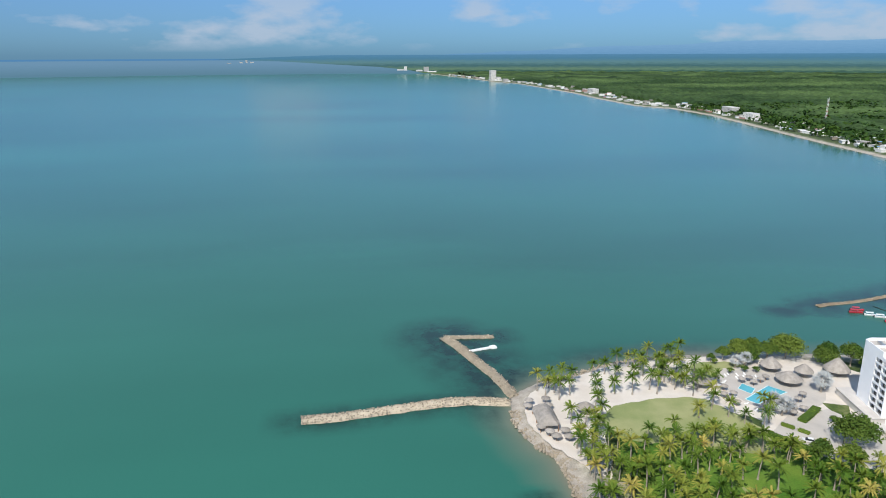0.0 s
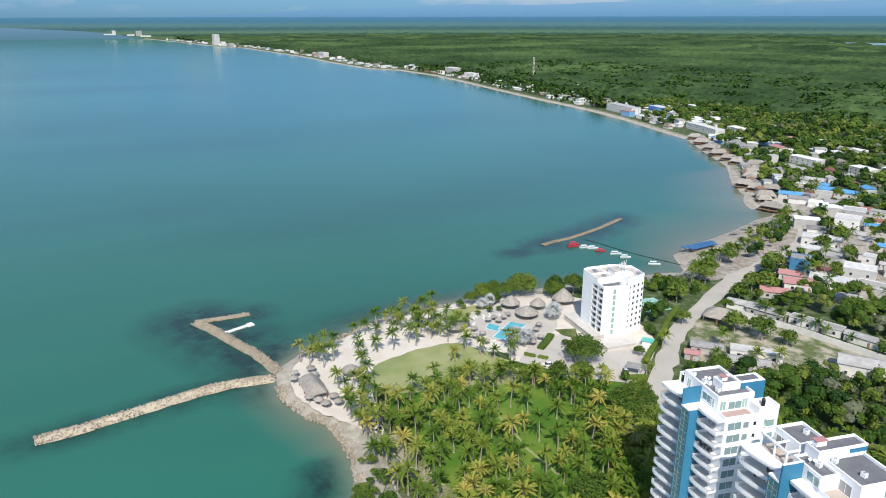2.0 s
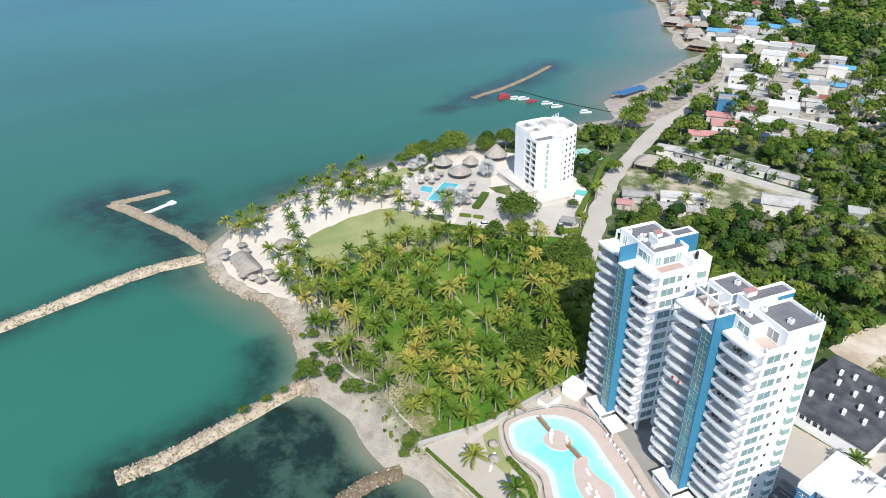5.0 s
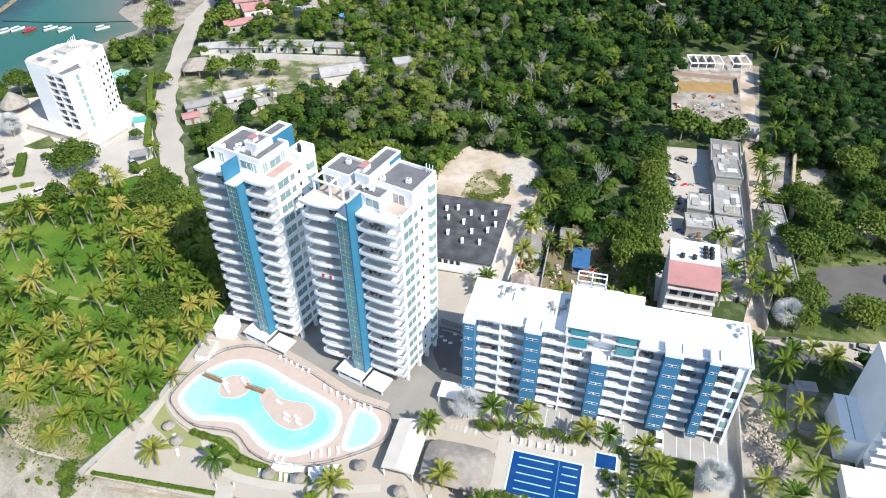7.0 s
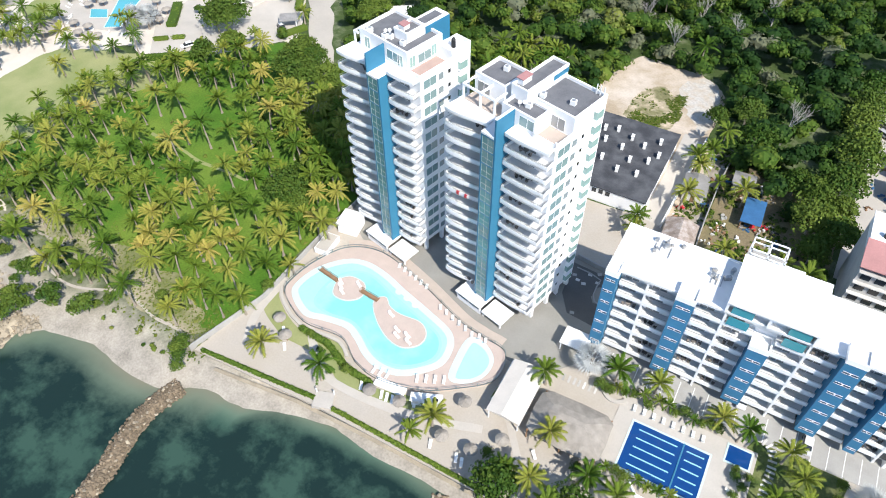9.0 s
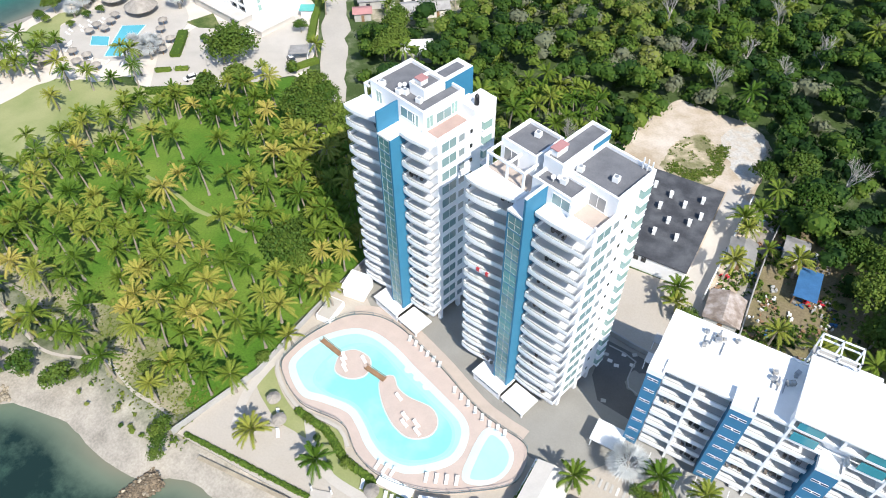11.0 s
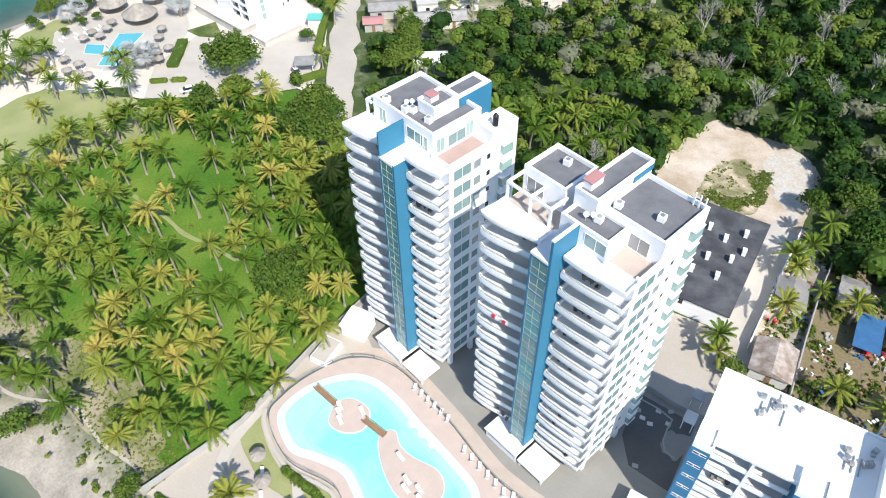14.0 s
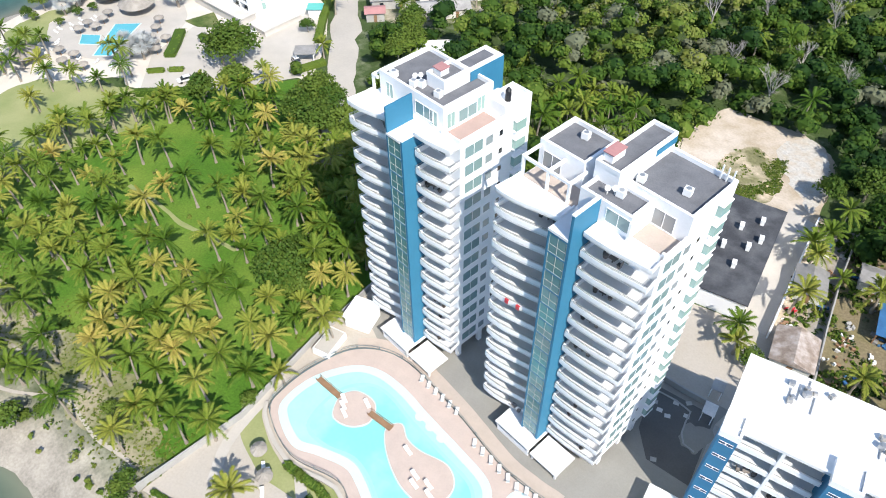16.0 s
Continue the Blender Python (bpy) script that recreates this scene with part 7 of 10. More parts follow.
kinds = [dict(), dict(top=CONCRETE, wall=CONCRETE, label="small raw grey house with a flat roof"), dict(roof="gable", top=RUST_ROOF, label="low house with a dull red roof"), dict(roof="gable", top=METAL_ROOF, label="low house with a weathered grey sheet roof"), dict(roof="gable", top=THATCH, label="low house with a brown thatch roof"), dict(top=CONCRETE, label="small house with a grey concrete roof"), dict(h2=1, label="white two-storey house with flat roof"), dict(roof="gable", top=BLUE_SHEET, label="low house with a bright blue sheet roof"), dict(roof="gable", top=METAL_ROOF, label="low house with a weathered grey sheet roof"), dict(roof="gable", top=CONCRETE, label="low house with a dull grey roof")]
VILLAGE = [(-148, 190), (-85, 196), (-78, 262), (-125, 322), (-190, 352), (-250, 400), (-262, 380), (-235, 335), (-205, 345), (-172, 296), (-152, 240)]
tries = 0
made = 0
while made < 54 and tries < 6000:
    tries += 1
    x, y = hrng.uniform(-262, -78), hrng.uniform(190, 400)
    if not inside(VILLAGE, x, y) or any(math.hypot(x - a, y - b) < r + (4.5 if made < 30 else 3.0) for a, b, r in TAKEN):
        continue
    if min(math.hypot(x - p.x, y - p.y) for p in smooth_line(ROAD_LINE, 6)) < 10:
        continue
    k = dict(hrng.choice(kinds))
    h = 6.0 if k.pop("h2", 0) else hrng.uniform(2.8, 3.6)
    house(x, y, hrng.uniform(5, 11), hrng.uniform(4.5, 7.5), h, 25 + hrng.uniform(-12, 12), plain=made > 26, **k)
    made += 1
# huts and restaurants close to the water, roof beside roof
shore = [Vector(p) for p in COAST[45:53]]
for a, b in zip(shore, shore[1:]):
    d, run = (b - a).normalized(), (b - a).length
    u = 3.0
    while u < run - 4:
        w, deep = hrng.uniform(4.5, 10), hrng.uniform(4, 6.5)
        q = a + d * (u + w / 2) + Vector((d.y, -d.x)) * hrng.uniform(12.0, 15)
        u += w + hrng.uniform(0.5, 5.0)
        if any(math.hypot(q.x - e, q.y - f) < r + 2.5 for e, f, r in TAKEN) or min(math.hypot(q.x - p.x, q.y - p.y) for p in smooth_line(ROAD_LINE, 6)) < 7:
            continue
        roof_of = hrng.choice([dict(top=THATCH, label="thatched beach restaurant by the water"), dict(top=THATCH, label="thatched beach restaurant by the water"), dict(top=METAL_ROOF, label="low grey shack by the water"), dict(top=WOOD, label="low shack with a brown board roof")])
        house(q.x, q.y, w, deep, hrng.uniform(2.5, 3.2), math.degrees(math.atan2(d.y, d.x)) + hrng.uniform(-14, 14), roof="gable", plain=True, group="shore huts", **roof_of)
# thatched huts on decks at the water's edge
for x, y, w, d, turn in ((-320, 416, 14, 8, 40), (-314, 427, 10, 7, 40), (-276, 346, 12, 8, 30), (-263, 341, 9, 7, 30), (-256, 350, 11, 7, 30), (-245, 328, 12, 8, 50), (-238, 318, 9, 6, 50), (-223, 305, 12, 7, 25), (-213, 309, 9, 7, 25), (-421, 466, 14, 8, 30), (-372, 432, 14, 8, 35), (-352, 420, 10, 7, 35), (-300, 386, 12, 7, 45), (-290, 372, 12, 8, 45), (-306, 398, 9, 7, 45), (-336, 412, 10, 7, 40), (-395, 448, 12, 7, 30), (-446, 484, 12, 7, 25)):
    hut = thing("thatched_hut", x, y, 0.9, turn + hrng.uniform(-10, 10), "open thatched hut on a plank deck by the water", "hut", "huts by the water")
    part("deck", boxed((-w * 0.6, w * 0.6, -d * 0.65, d * 0.65, 0.75, 1.0)), WOOD, hut, "weathered plank deck")
    for px in (-0.45, 0.0, 0.45):
        for py in (-0.45, 0.45):
            part("post", boxed((w * px - 0.15, w * px + 0.15, d * py - 0.15, d * py + 0.15, -2.5, 3.6)), WOOD, hut)
    bm = bmesh.new()
    low = [bm.verts.new((w * 0.58 * u, d * 0.64 * v, 3.2 + hrng.uniform(-0.15, 0.15))) for u, v in ((-1, -1), (1, -1), (1, 1), (-1, 1))]
    top = [bm.verts.new((w * 0.34 * u, 0, 3.2 + d * 0.42)) for u in (-1, 1)]
    for f in ((low[0], low[1], top[1], top[0]), (low[1], low[2], top[1]), (low[2], low[3], top[0], top[1]), (low[3], low[0], top[0]), (low[3], low[2], low[1], low[0])):
        bm.faces.new(f)
    part("roof", bm, THATCH, hut, "grey weathered thatch roof")
    TAKEN.append((x, y, w * 0.6))
# houses along the far shore; those too far to tell apart are joined
FAR_PLASTER = mat("far_plaster", (0.62, 0.60, 0.57), 0.85, 0.1, 0.05, 0.0, 1.0)
fp_nodes, fp_links = FAR_PLASTER.node_tree.nodes, FAR_PLASTER.node_tree.links
fp_geo, fp_ramp = fp_nodes.new("ShaderNodeNewGeometry"), fp_nodes.new("ShaderNodeValToRGB")
fp_ramp.color_ramp.interpolation = "CONSTANT"
for pos, c in ((0.0, (0.66, 0.65, 0.62)), (0.38, (0.36, 0.34, 0.31)), (0.6, (0.74, 0.73, 0.71)), (0.78, (0.38, 0.22, 0.19)), (0.88, (0.22, 0.19, 0.15)), (0.95, (0.18, 0.34, 0.52))):
    (fp_ramp.color_ramp.elements[0] if pos == 0 else fp_ramp.color_ramp.elements.new(pos)).color = (*c, 1)
fp_ramp.color_ramp.elements.remove(fp_ramp.color_ramp.elements[-1])
fp_links.new(fp_geo.outputs["Random Per Island"], fp_ramp.inputs[0])
fp_links.new(fp_ramp.outputs[0], fp_nodes["Principled BSDF"].inputs["Base Color"])
far_town = bmesh.new()
for i in range(560):
    s = (i / 560) ** 1.4
    k = 47 + s * (len(COAST) - 49)
    a, b = Vector(COAST[int(k)]), Vector(COAST[int(k) + 1])
    p = a.lerp(b, k - int(k))
    d = (b - a).normalized()
    inland = Vector((d.y, -d.x))
    off = hrng.choice([14, 18, 24, 32, 44, 60, 80, 104]) * (1 + s * 0.6) + hrng.uniform(0, 14)
    q = p + inland * off
    if any(math.hypot(q.x - u, q.y - v) < r + 5 for u, v, r in TAKEN):
        continue
    kk = dict(hrng.choice(kinds))
    grow = 1 + s * 0.35
    h = 6.0 * grow if kk.pop("h2", 0) else hrng.uniform(2.7, 3.4) * grow
    kk["plain"] = s > 0.03
    if s > 0.12:
        wide, deep, th = hrng.uniform(3.5, 8) * grow, hrng.uniform(3, 5) * grow, math.atan2(d.y, d.x) + hrng.uniform(-0.3, 0.3)
        corners = [(q.x + math.cos(th) * u * wide - math.sin(th) * v * deep, q.y + math.sin(th) * u * wide + math.cos(th) * v * deep) for u, v in ((-1, -1), (1, -1), (1, 1), (-1, 1))]
        prism(corners, G - 0.2, G + h, far_town)
        prism([(q.x + (x - q.x) * 1.06, q.y + (y - q.y) * 1.06) for x, y in corners], G + h, G + h + 0.5, far_town)
        TAKEN.append((q.x, q.y, max(wide, deep) + 1))
        continue
    if i % 2:
        continue
    house(q.x, q.y, hrng.uniform(6, 12) * grow, hrng.uniform(5, 8) * grow, h, math.degrees(math.atan2(d.y, d.x)) + hrng.uniform(-8, 8), **kk)
tagged(part("far_shore_houses", far_town, FAR_PLASTER), "white and grey houses scattered along the far shore", "houses", kind="stuff")
house(-640, 566, 62, 14, 9, -12, label="long cream three-storey beach hotel", cat="hotel", group="")
house(-611.5, 603.7, 34, 14, 8, -15, wall=mat("cobalt_wall", (0.10, 0.28, 0.60), 0.7, 0.1, 0.4, 0.05, 3.0), label="blue two-storey building by the shore", group="")
for x, y, w, d, h in ((-3340, 622, 40, 25, 47), (-3310, 640, 70, 20, 16), (-3440, 640, 60, 18, 12), (-3180, 650, 50, 18, 12), (-1320, 700, 40, 18, 14), (-1190, 668, 34, 14, 12), (-2150, 700, 50, 20, 14)):
    house(x, y, w, d, h, 0, label="white high building far along the shore", cat="building", group="far white buildings")
mast = thing("radio_mast", -1086, 748, G, 0, "tall thin red and white lattice mast", "mast")
part("mast_legs", boxed((-1.2, -0.9, -1.2, -0.9, 0, 46), (0.9, 1.2, -1.2, -0.9, 0, 46), (-0.15, 0.15, 0.9, 1.2, 0, 46)), PLASTIC_WHITE, mast)
for z in range(2, 46, 4):
    part("brace", boxed((-1.2, 1.2, -1.2, 1.2, z, z + 0.4)), RED_PAINT if (z // 4) % 2 else PLASTIC_WHITE, mast)

# ---- buildings behind the towers ----
dark = thing("black_roofed_hall", 7, 51, G, 0, "long low white hall with a black bitumen roof", "hall")
part("wall", boxed((-10.5, 10.5, -13, 13.5, 0, 4.2)), WHITE, dark)
part("roof", boxed((-10.8, 10.8, -13.3, 13.8, 4.2, 4.45)), BLACK_ROOF, dark, "black bitumen roof")
for i in range(8):
    part("window", boxed((-9.6 + i * 1.6, -8.6 + i * 1.6, -13.08, -12.98, 2.6, 3.8)), GLASS_DARK, dark)
vent_spots = [(-3, 8), (1, 6.5), (-4.5, 3), (0, 2), (4.5, 4.8), (7.5, 8), (3, -1.5), (7, 0), (-3, -3.5), (1.5, -6), (6, -5.5), (-6, 7), (8.5, 3), (-6.5, -6)]
for x, y in vent_spots:
    v = part("roof_unit", boxed((-0.35, 0.35, -0.6, 0.6, 0, 1.1), (-0.4, 0.4, -0.65, 0.65, 1.1, 1.18)), PLASTIC_WHITE, dark, "white roof ventilator")
    v.matrix_basis = pose(x, y, 4.45, 0, 0, 8)
TAKEN.append((7, 51, 17))
pink = thing("pink_house", 64, 33, G, 0, "five-storey raw house with a pink roof and black tanks", "house")
part("wall", boxed((-5.2, 5.2, -3.8, 10, 0, 14.5)), HOUSE_WALL, pink)
part("rear_roof", boxed((-5.4, 5.4, 2.2, 10.2, 17.0, 17.3)), WHITE_ROOF, pink)
part("rear_wall", boxed((-5.2, 5.2, 2.4, 10, 14.5, 17.0)), WHITE, pink)
bm = bmesh.new()
v = [bm.verts.new(p) for p in ((-5.6, -4.2, 15.6), (5.6, -4.2, 15.6), (5.6, 2.3, 17.2), (-5.6, 2.3, 17.2), (-5.6, -4.2, 15.4), (5.6, -4.2, 15.4), (5.6, 2.3, 17.0), (-5.6, 2.3, 17.0))]
for f in ((0, 1, 2, 3), (7, 6, 5, 4), (0, 4, 5, 1), (1, 5, 6, 2), (3, 7, 4, 0)):
    bm.faces.new([v[i] for i in f])
part("roof", bm, PINK_ROOF, pink, "faded pink sheet roof")
for fl in range(5):
    for i in range(4):
        part("window", boxed((-4.6 + i * 2.5, -2.9 + i * 2.5, -3.88, -3.75, 0.8 + fl * 2.9, 2.4 + fl * 2.9)), GLASS_DARK, pink)
    part("ledge", boxed((-5.3, 5.3, -4.6, -3.8, 2.75 + fl * 2.9, 2.95 + fl * 2.9)), HOUSE_WALL, pink)
for x, y in ((-2.8, 3.6), (-0.2, 3.6), (2.2, 4.6), (2.2, 6.0), (2.2, 7.4), (3.6, 4.6), (3.6, 6.0), (3.6, 7.4)):
    tank(pink, x, y, 17.3)
TAKEN.append((64, 36, 10))
yrng = random.Random(8)
RUSTY = mat("rusty_roof_sheet", (0.30, 0.235, 0.19), 0.8, 0.4, 0.6, 0.2, 3.0, col2=(0.38, 0.33, 0.30))
for x, y, w, d, h, lab in ((77, 110.5, 8.6, 13, 3.6, "patched grey roofs of a yard house"), (76.6, 98, 7.4, 10, 5.2, "raw two-storey yard house"), (76.4, 84, 7.2, 15, 3.2, "patched grey roofs of a yard house"), (68.6, 81, 6, 8, 3.2, "low raw house in the walled yard"), (68.5, 71.5, 7, 6, 3.2, "low raw house in the walled yard"), (76.4, 70.5, 6.6, 8.5, 3.4, "patched grey roofs of a yard house"), (76.2, 55.5, 6, 12, 3.2, "low grey house beside the pink house"), (89, 77, 5.0, 15, 3.2, "long grey roof behind a lane wall"), (88.6, 58, 5.4, 16, 3.2, "long grey roof behind a lane wall"), (84, 129, 8, 5, 3.0, "white shed with a sheet roof"), (70, 133, 6, 5, 2.8, "thatched hut in the yard")):
    yard_house = house(x, y, w, d, h, yrng.uniform(-3, 5), roof="gable" if h < 3.1 else "flat", top=METAL_ROOF if h != 2.8 else THATCH, wall=CONCRETE, label=lab, group="yard houses")
    if h > 3.1:
        # loose sheets and slabs laid over the roof, one over the other
        for k in range(9):
            a, b, p, q = yrng.uniform(-w / 2, w / 2 - 1.6), yrng.uniform(-d / 2, d / 2 - 2.0), yrng.uniform(1.2, min(3.4, w / 2)), yrng.uniform(1.2, min(4.5, d / 2))
            z = h + 0.215 + k * 0.035
            part("roof_sheet", boxed((a, min(a + p, w / 2), b, min(b + q, d / 2), z - 0.05, z + 0.03)), yrng.choice([ROOF_DULL, ROOF_DULL, CONCRETE, EARTH, METAL_ROOF, METAL_ROOF, HOUSE_WALL]), yard_house)
for x, y, w, d, lab in ((26.7, 34.5, 6.0, 6.8, "low grey shed with a rusty roof"), (25.7, 51, 4.6, 6, "low grey shed behind the block"), (35, 58, 4, 4, "small grey hut behind the apartment block"), (130, 48, 14, 9, "white shed with a sheet roof"), (121, 60, 8, 6, "white-roofed shed on the asphalt lot")):
    house(x, y, w, d, 2.7, yrng.uniform(-6, 10), label=lab, group="yard houses", **{k: RUSTY if k == "top" and "rusty" in lab else v for k, v in SHEET.items() if k != "label"})
raw = thing("unfinished_house", 78, 184, G, 12, "roofless house shell of pale block walls", "house shell")
part("rear_wall", boxed((-11.5, 11.5, 3.5, 3.8, 0, 2.5)), BRICKISH_PALE, raw)
part("front_wall", boxed((-11.5, -0.6, -3.8, -3.5, 0, 0.9), (3.0, 11.5, -3.8, -3.5, 0, 0.9)), HOUSE_WALL, raw)
part("ring_beam", ring_wall([(-11.6, -3.9), (1.2, -3.9), (1.2, 3.9), (-11.6, 3.9)], 0.4, 2.6, 3.0), WHITE, raw, "pale concrete ring beam")
part("ring_beam", ring_wall([(4.6, -3.9), (11.6, -3.9), (11.6, 3.9), (4.6, 3.9)], 0.4, 2.6, 3.0), WHITE, raw, "pale concrete ring beam")
for x in (-8.6, -5.4, -2.2, 8.0):
    part("partition", boxed((x, x + 0.2, -3.5, 3.5, 0, 2.3)), BRICKISH_PALE, raw)
    part("cross_beam", boxed((x - 0.1, x + 0.3, -3.68, 3.68, 2.6, 2.95)), WHITE, raw)
for x in (-11.5, -8.6, -5.4, -2.2, 0.95, 4.55, 8.0, 11.25):
    for y in (-3.8, 3.55):
        part("post", boxed((x, x + 0.26, y, y + 0.26, 0, 2.6)), WHITE, raw)
part("screed", boxed((-11.2, 11.2, -3.5, 3.5, 0, 0.1)), EARTH, raw)
TAKEN.append((78, 184, 12))
wall_line("boundary_wall", [(60.8, 171.5), (84.5, 172), (84.5, 160)], 1.6, 0.3, BRICKISH, "raw block wall round the excavation")
wall_line("boundary_wall", [(60.8, 155), (60.8, 134), (70, 132)], 1.8, 0.25, BRICKISH, "raw block wall of the building site")
tarp = thing("tarpaulin_shelter", 39.2, 48.8, G, 2, "blue tarpaulin shelter over stored goods", "shelter")
part("sheet", boxed((-2.2, 2.2, -4.2, 4.2, 2.5, 2.62)), TARP, tarp)
for x in (-2.0, 1.8):
    for y in (-4.0, 3.8):
        part("post", boxed((x, x + 0.2, y, y + 0.2, 0, 2.5)), WOOD, tarp)
TAKEN.append((39.2, 48.8, 4.5))
junk = random.Random(77)
for i in range(118):
    t = thing("rubbish_heap", *((junk.uniform(31.5, 46), junk.uniform(29, 60)) if i < 52 else (junk.uniform(23.6, 30), junk.uniform(38, 66)) if i < 68 else (junk.uniform(62, 84), junk.uniform(136, 156)) if i < 92 else (junk.uniform(72.5, 80.5), junk.uniform(43, 66)) if i < 106 else (junk.uniform(60.5, 72), junk.uniform(62, 116))), G + 0.05, junk.uniform(0, 360), "heap of pale building scrap", "scrap", "scrap in the yard")
    bm = bmesh.new()
    for j in range(5):
        a, b, c = junk.uniform(-1, 1), junk.uniform(-1, 1), junk.uniform(0.15, 0.6)
        box(bm, a, a + junk.uniform(0.2, 0.9), b, b + junk.uniform(0.15, 0.6), 0, c)
    heap = part("scrap", bm, junk.choice([HOUSE_WALL, METAL_ROOF, WOOD, PLASTIC_WHITE, BLACK_PLASTIC, TARP, RED_PAINT, WOOD, METAL_ROOF]), t)
    tagged(heap, kind="stuff")
grey = thing("grey_tower", 97, 2, G, 0, "pale grey apartment building with stacked white balconies", "tower")
part("wall", boxed((0, 18, 0, 15, 0, 19)), WHITE, grey)
part("roof", boxed((0.3, 17.7, 0.3, 14.7, 19, 19.06)), WHITE_ROOF, grey)
part("parapet", ring_wall([(0, 0), (18, 0), (18, 15), (0, 15)], 0.3, 19.0, 19.7), WHITE, grey)
part("stair_wing", boxed((-4.0, 0, 1, 12, 0, 6.2), (-4.2, 0, 0.8, 12.2, 6.2, 6.5)), WHITE, grey)
part("wing_groove", boxed((-2.2, -2.0, 1.2, 11.8, 6.5, 6.56)), CONCRETE, grey)
part("front_wing", boxed((-4, 16, -9.2, -3, 0, 3.2)), WHITE, grey)
part("front_roof", boxed((-4.3, 16.3, -9.5, -2.8, 3.2, 3.5)), WHITE_ROOF, grey, "flat bright white roof")
for i in range(6):
    b = part("balcony", boxed((0.2, 17.8, -2.6, 0, 2.8 + i * 2.8, 3.0 + i * 2.8)), TILE_PALE, grey)
    part("upstand", boxed((0.1, 17.9, -2.75, -2.6, 2.7 + i * 2.8, 3.6 + i * 2.8)), WHITE, b)
    part("glass_door", boxed((2, 16, -0.06, 0.02, 3.1 + i * 2.8, 5.1 + i * 2.8)), GLASS_MID, b)
for k, (sx, sy, sw, sd, sh) in enumerate(((86.6, 15.2, 1.6, 6.5, 2.2), (89.2, 13.0, 3.2, 1.4, 1.8), (88.4, 8.4, 2.4, 1.6, 1.5), (89.4, 18.4, 4.0, 2.4, 2.6))):
    lean = thing("lean_to", sx, sy, G, -8 + 5 * k, "low grey lean-to beside the pale building", "shed", "lean-to sheds")
    part("wall", boxed((-sw / 2, sw / 2, -sd / 2, sd / 2, 0, sh)), CONCRETE, lean)
    part("roof", boxed((-sw / 2 - 0.15, sw / 2 + 0.15, -sd / 2 - 0.15, sd / 2 + 0.15, sh, sh + 0.12)), METAL_ROOF, lean)
TAKEN.append((104, 5, 15))
block_rng = random.Random(61)
lot_stones = thing("rubble_heap", 81, 4, G, 0, "heap of pale broken stones beside the block", "rubble", kind="stuff")
co, faces = [], []
for i in range(420):
    a, r = block_rng.uniform(0, 6.28), block_rng.random() ** 0.6
    q = (math.cos(a) * r * 4.2, math.sin(a) * r * 9.5 - 0.5, block_rng.uniform(0.05, 0.9) * (1 - r * 0.7))
    faces.extend((tf + len(co)).tolist())
    co.extend((tv * block_rng.uniform(0.25, 0.75) + q).tolist())
me = bpy.data.meshes.new("broken_stones")
me.from_pydata(co, [], faces)
me.materials.append(BRICKISH_PALE)
part("broken_stones", me, BRICKISH_PALE, lot_stones)

# ---- cars and boats ----
car = thing("car", 60, -1.5, G + 0.1, 0, "compact parked car with dark windows", "car", "parked cars")
cb = boxed((-0.85, 0.85, -2.1, 2.1, 0.35, 0.9))
bmesh.ops.bevel(cb, geom=cb.edges[:], offset=0.12, segments=2, affect="EDGES")
part("body", cb, CAR_PAINT, car)
cab = bmesh.new()
v = [cab.verts.new(p) for p in ((-0.78, -1.2, 0.9), (0.78, -1.2, 0.9), (0.78, 1.6, 0.9), (-0.78, 1.6, 0.9), (-0.62, -0.55, 1.42), (0.62, -0.55, 1.42), (0.62, 1.15, 1.42), (-0.62, 1.15, 1.42))]
for f in ((0, 1, 5, 4), (1, 2, 6, 5), (2, 3, 7, 6), (3, 0, 4, 7)):
    cab.faces.new([v[i] for i in f])
part("window_band", cab, GLASS_DARK, car)
part("car_roof", boxed((-0.63, 0.63, -0.56, 1.16, 1.42, 1.47)), CAR_PAINT, car)
wm = bmesh.new()
bmesh.ops.create_cone(wm, cap_ends=True, segments=14, radius1=0.32, radius2=0.32, depth=0.22, matrix=pose(0, 0, 0, 0, 90, 0))
wheel_mesh = mesh_of(wm, RUBBER, "tyre")
for x in (-0.78, 0.78):
    for y in (-1.3, 1.35):
        part("tyre", wheel_mesh, RUBBER, car).matrix_basis = pose(x, y, 0.32)
for x, y, z, turn in ((48.4, 2.0, 0.12, 0), (58, 4, 0.12, 0), (38, 3, 0.12, 0), (89.5, 33.2, 0.1, 80), (104, 35, 0.1, 75), (65, 108, 0.08, 70), (61.5, 98, 0.08, 60), (61.5, 94, 0.08, 60), (62.5, 84, 0.08, 85), (-120.5, 41.5, 0.07, -30), (-102.5, 62.5, 0.07, 60), (-140, 196, 0.09, 30), (-146, 215, 0.09, 20)):
    copy_thing(car, pose(x, y, G + z, 0, 0, turn))

boat = thing("tour_boat", -221.5, 150.5, 0, 66, "white open motor boat with a flat awning", "boat", "moored boats")
boat.scale = (0.72, 0.72, 0.72)
hull = bmesh.new()
sec = [(-4.2, 1.25, 0.85), (-2, 1.35, 0.8), (1.5, 1.25, 0.85), (3.6, 0.7, 1.0), (4.6, 0.05, 1.15)]
rows = [[hull.verts.new((x, -w, z)), hull.verts.new((x, -w * 0.6, -0.25)), hull.verts.new((x, w * 0.6, -0.25)), hull.verts.new((x, w, z))] for x, w, z in sec]
for r, s in zip(rows, rows[1:]):
    for i in range(3):
        hull.faces.new((r[i], s[i], s[i + 1], r[i + 1]))
    hull.faces.new((r[3], s[3], s[0], r[0]))
hull.faces.new(rows[0])
part("hull", hull, PLASTIC_WHITE, boat)
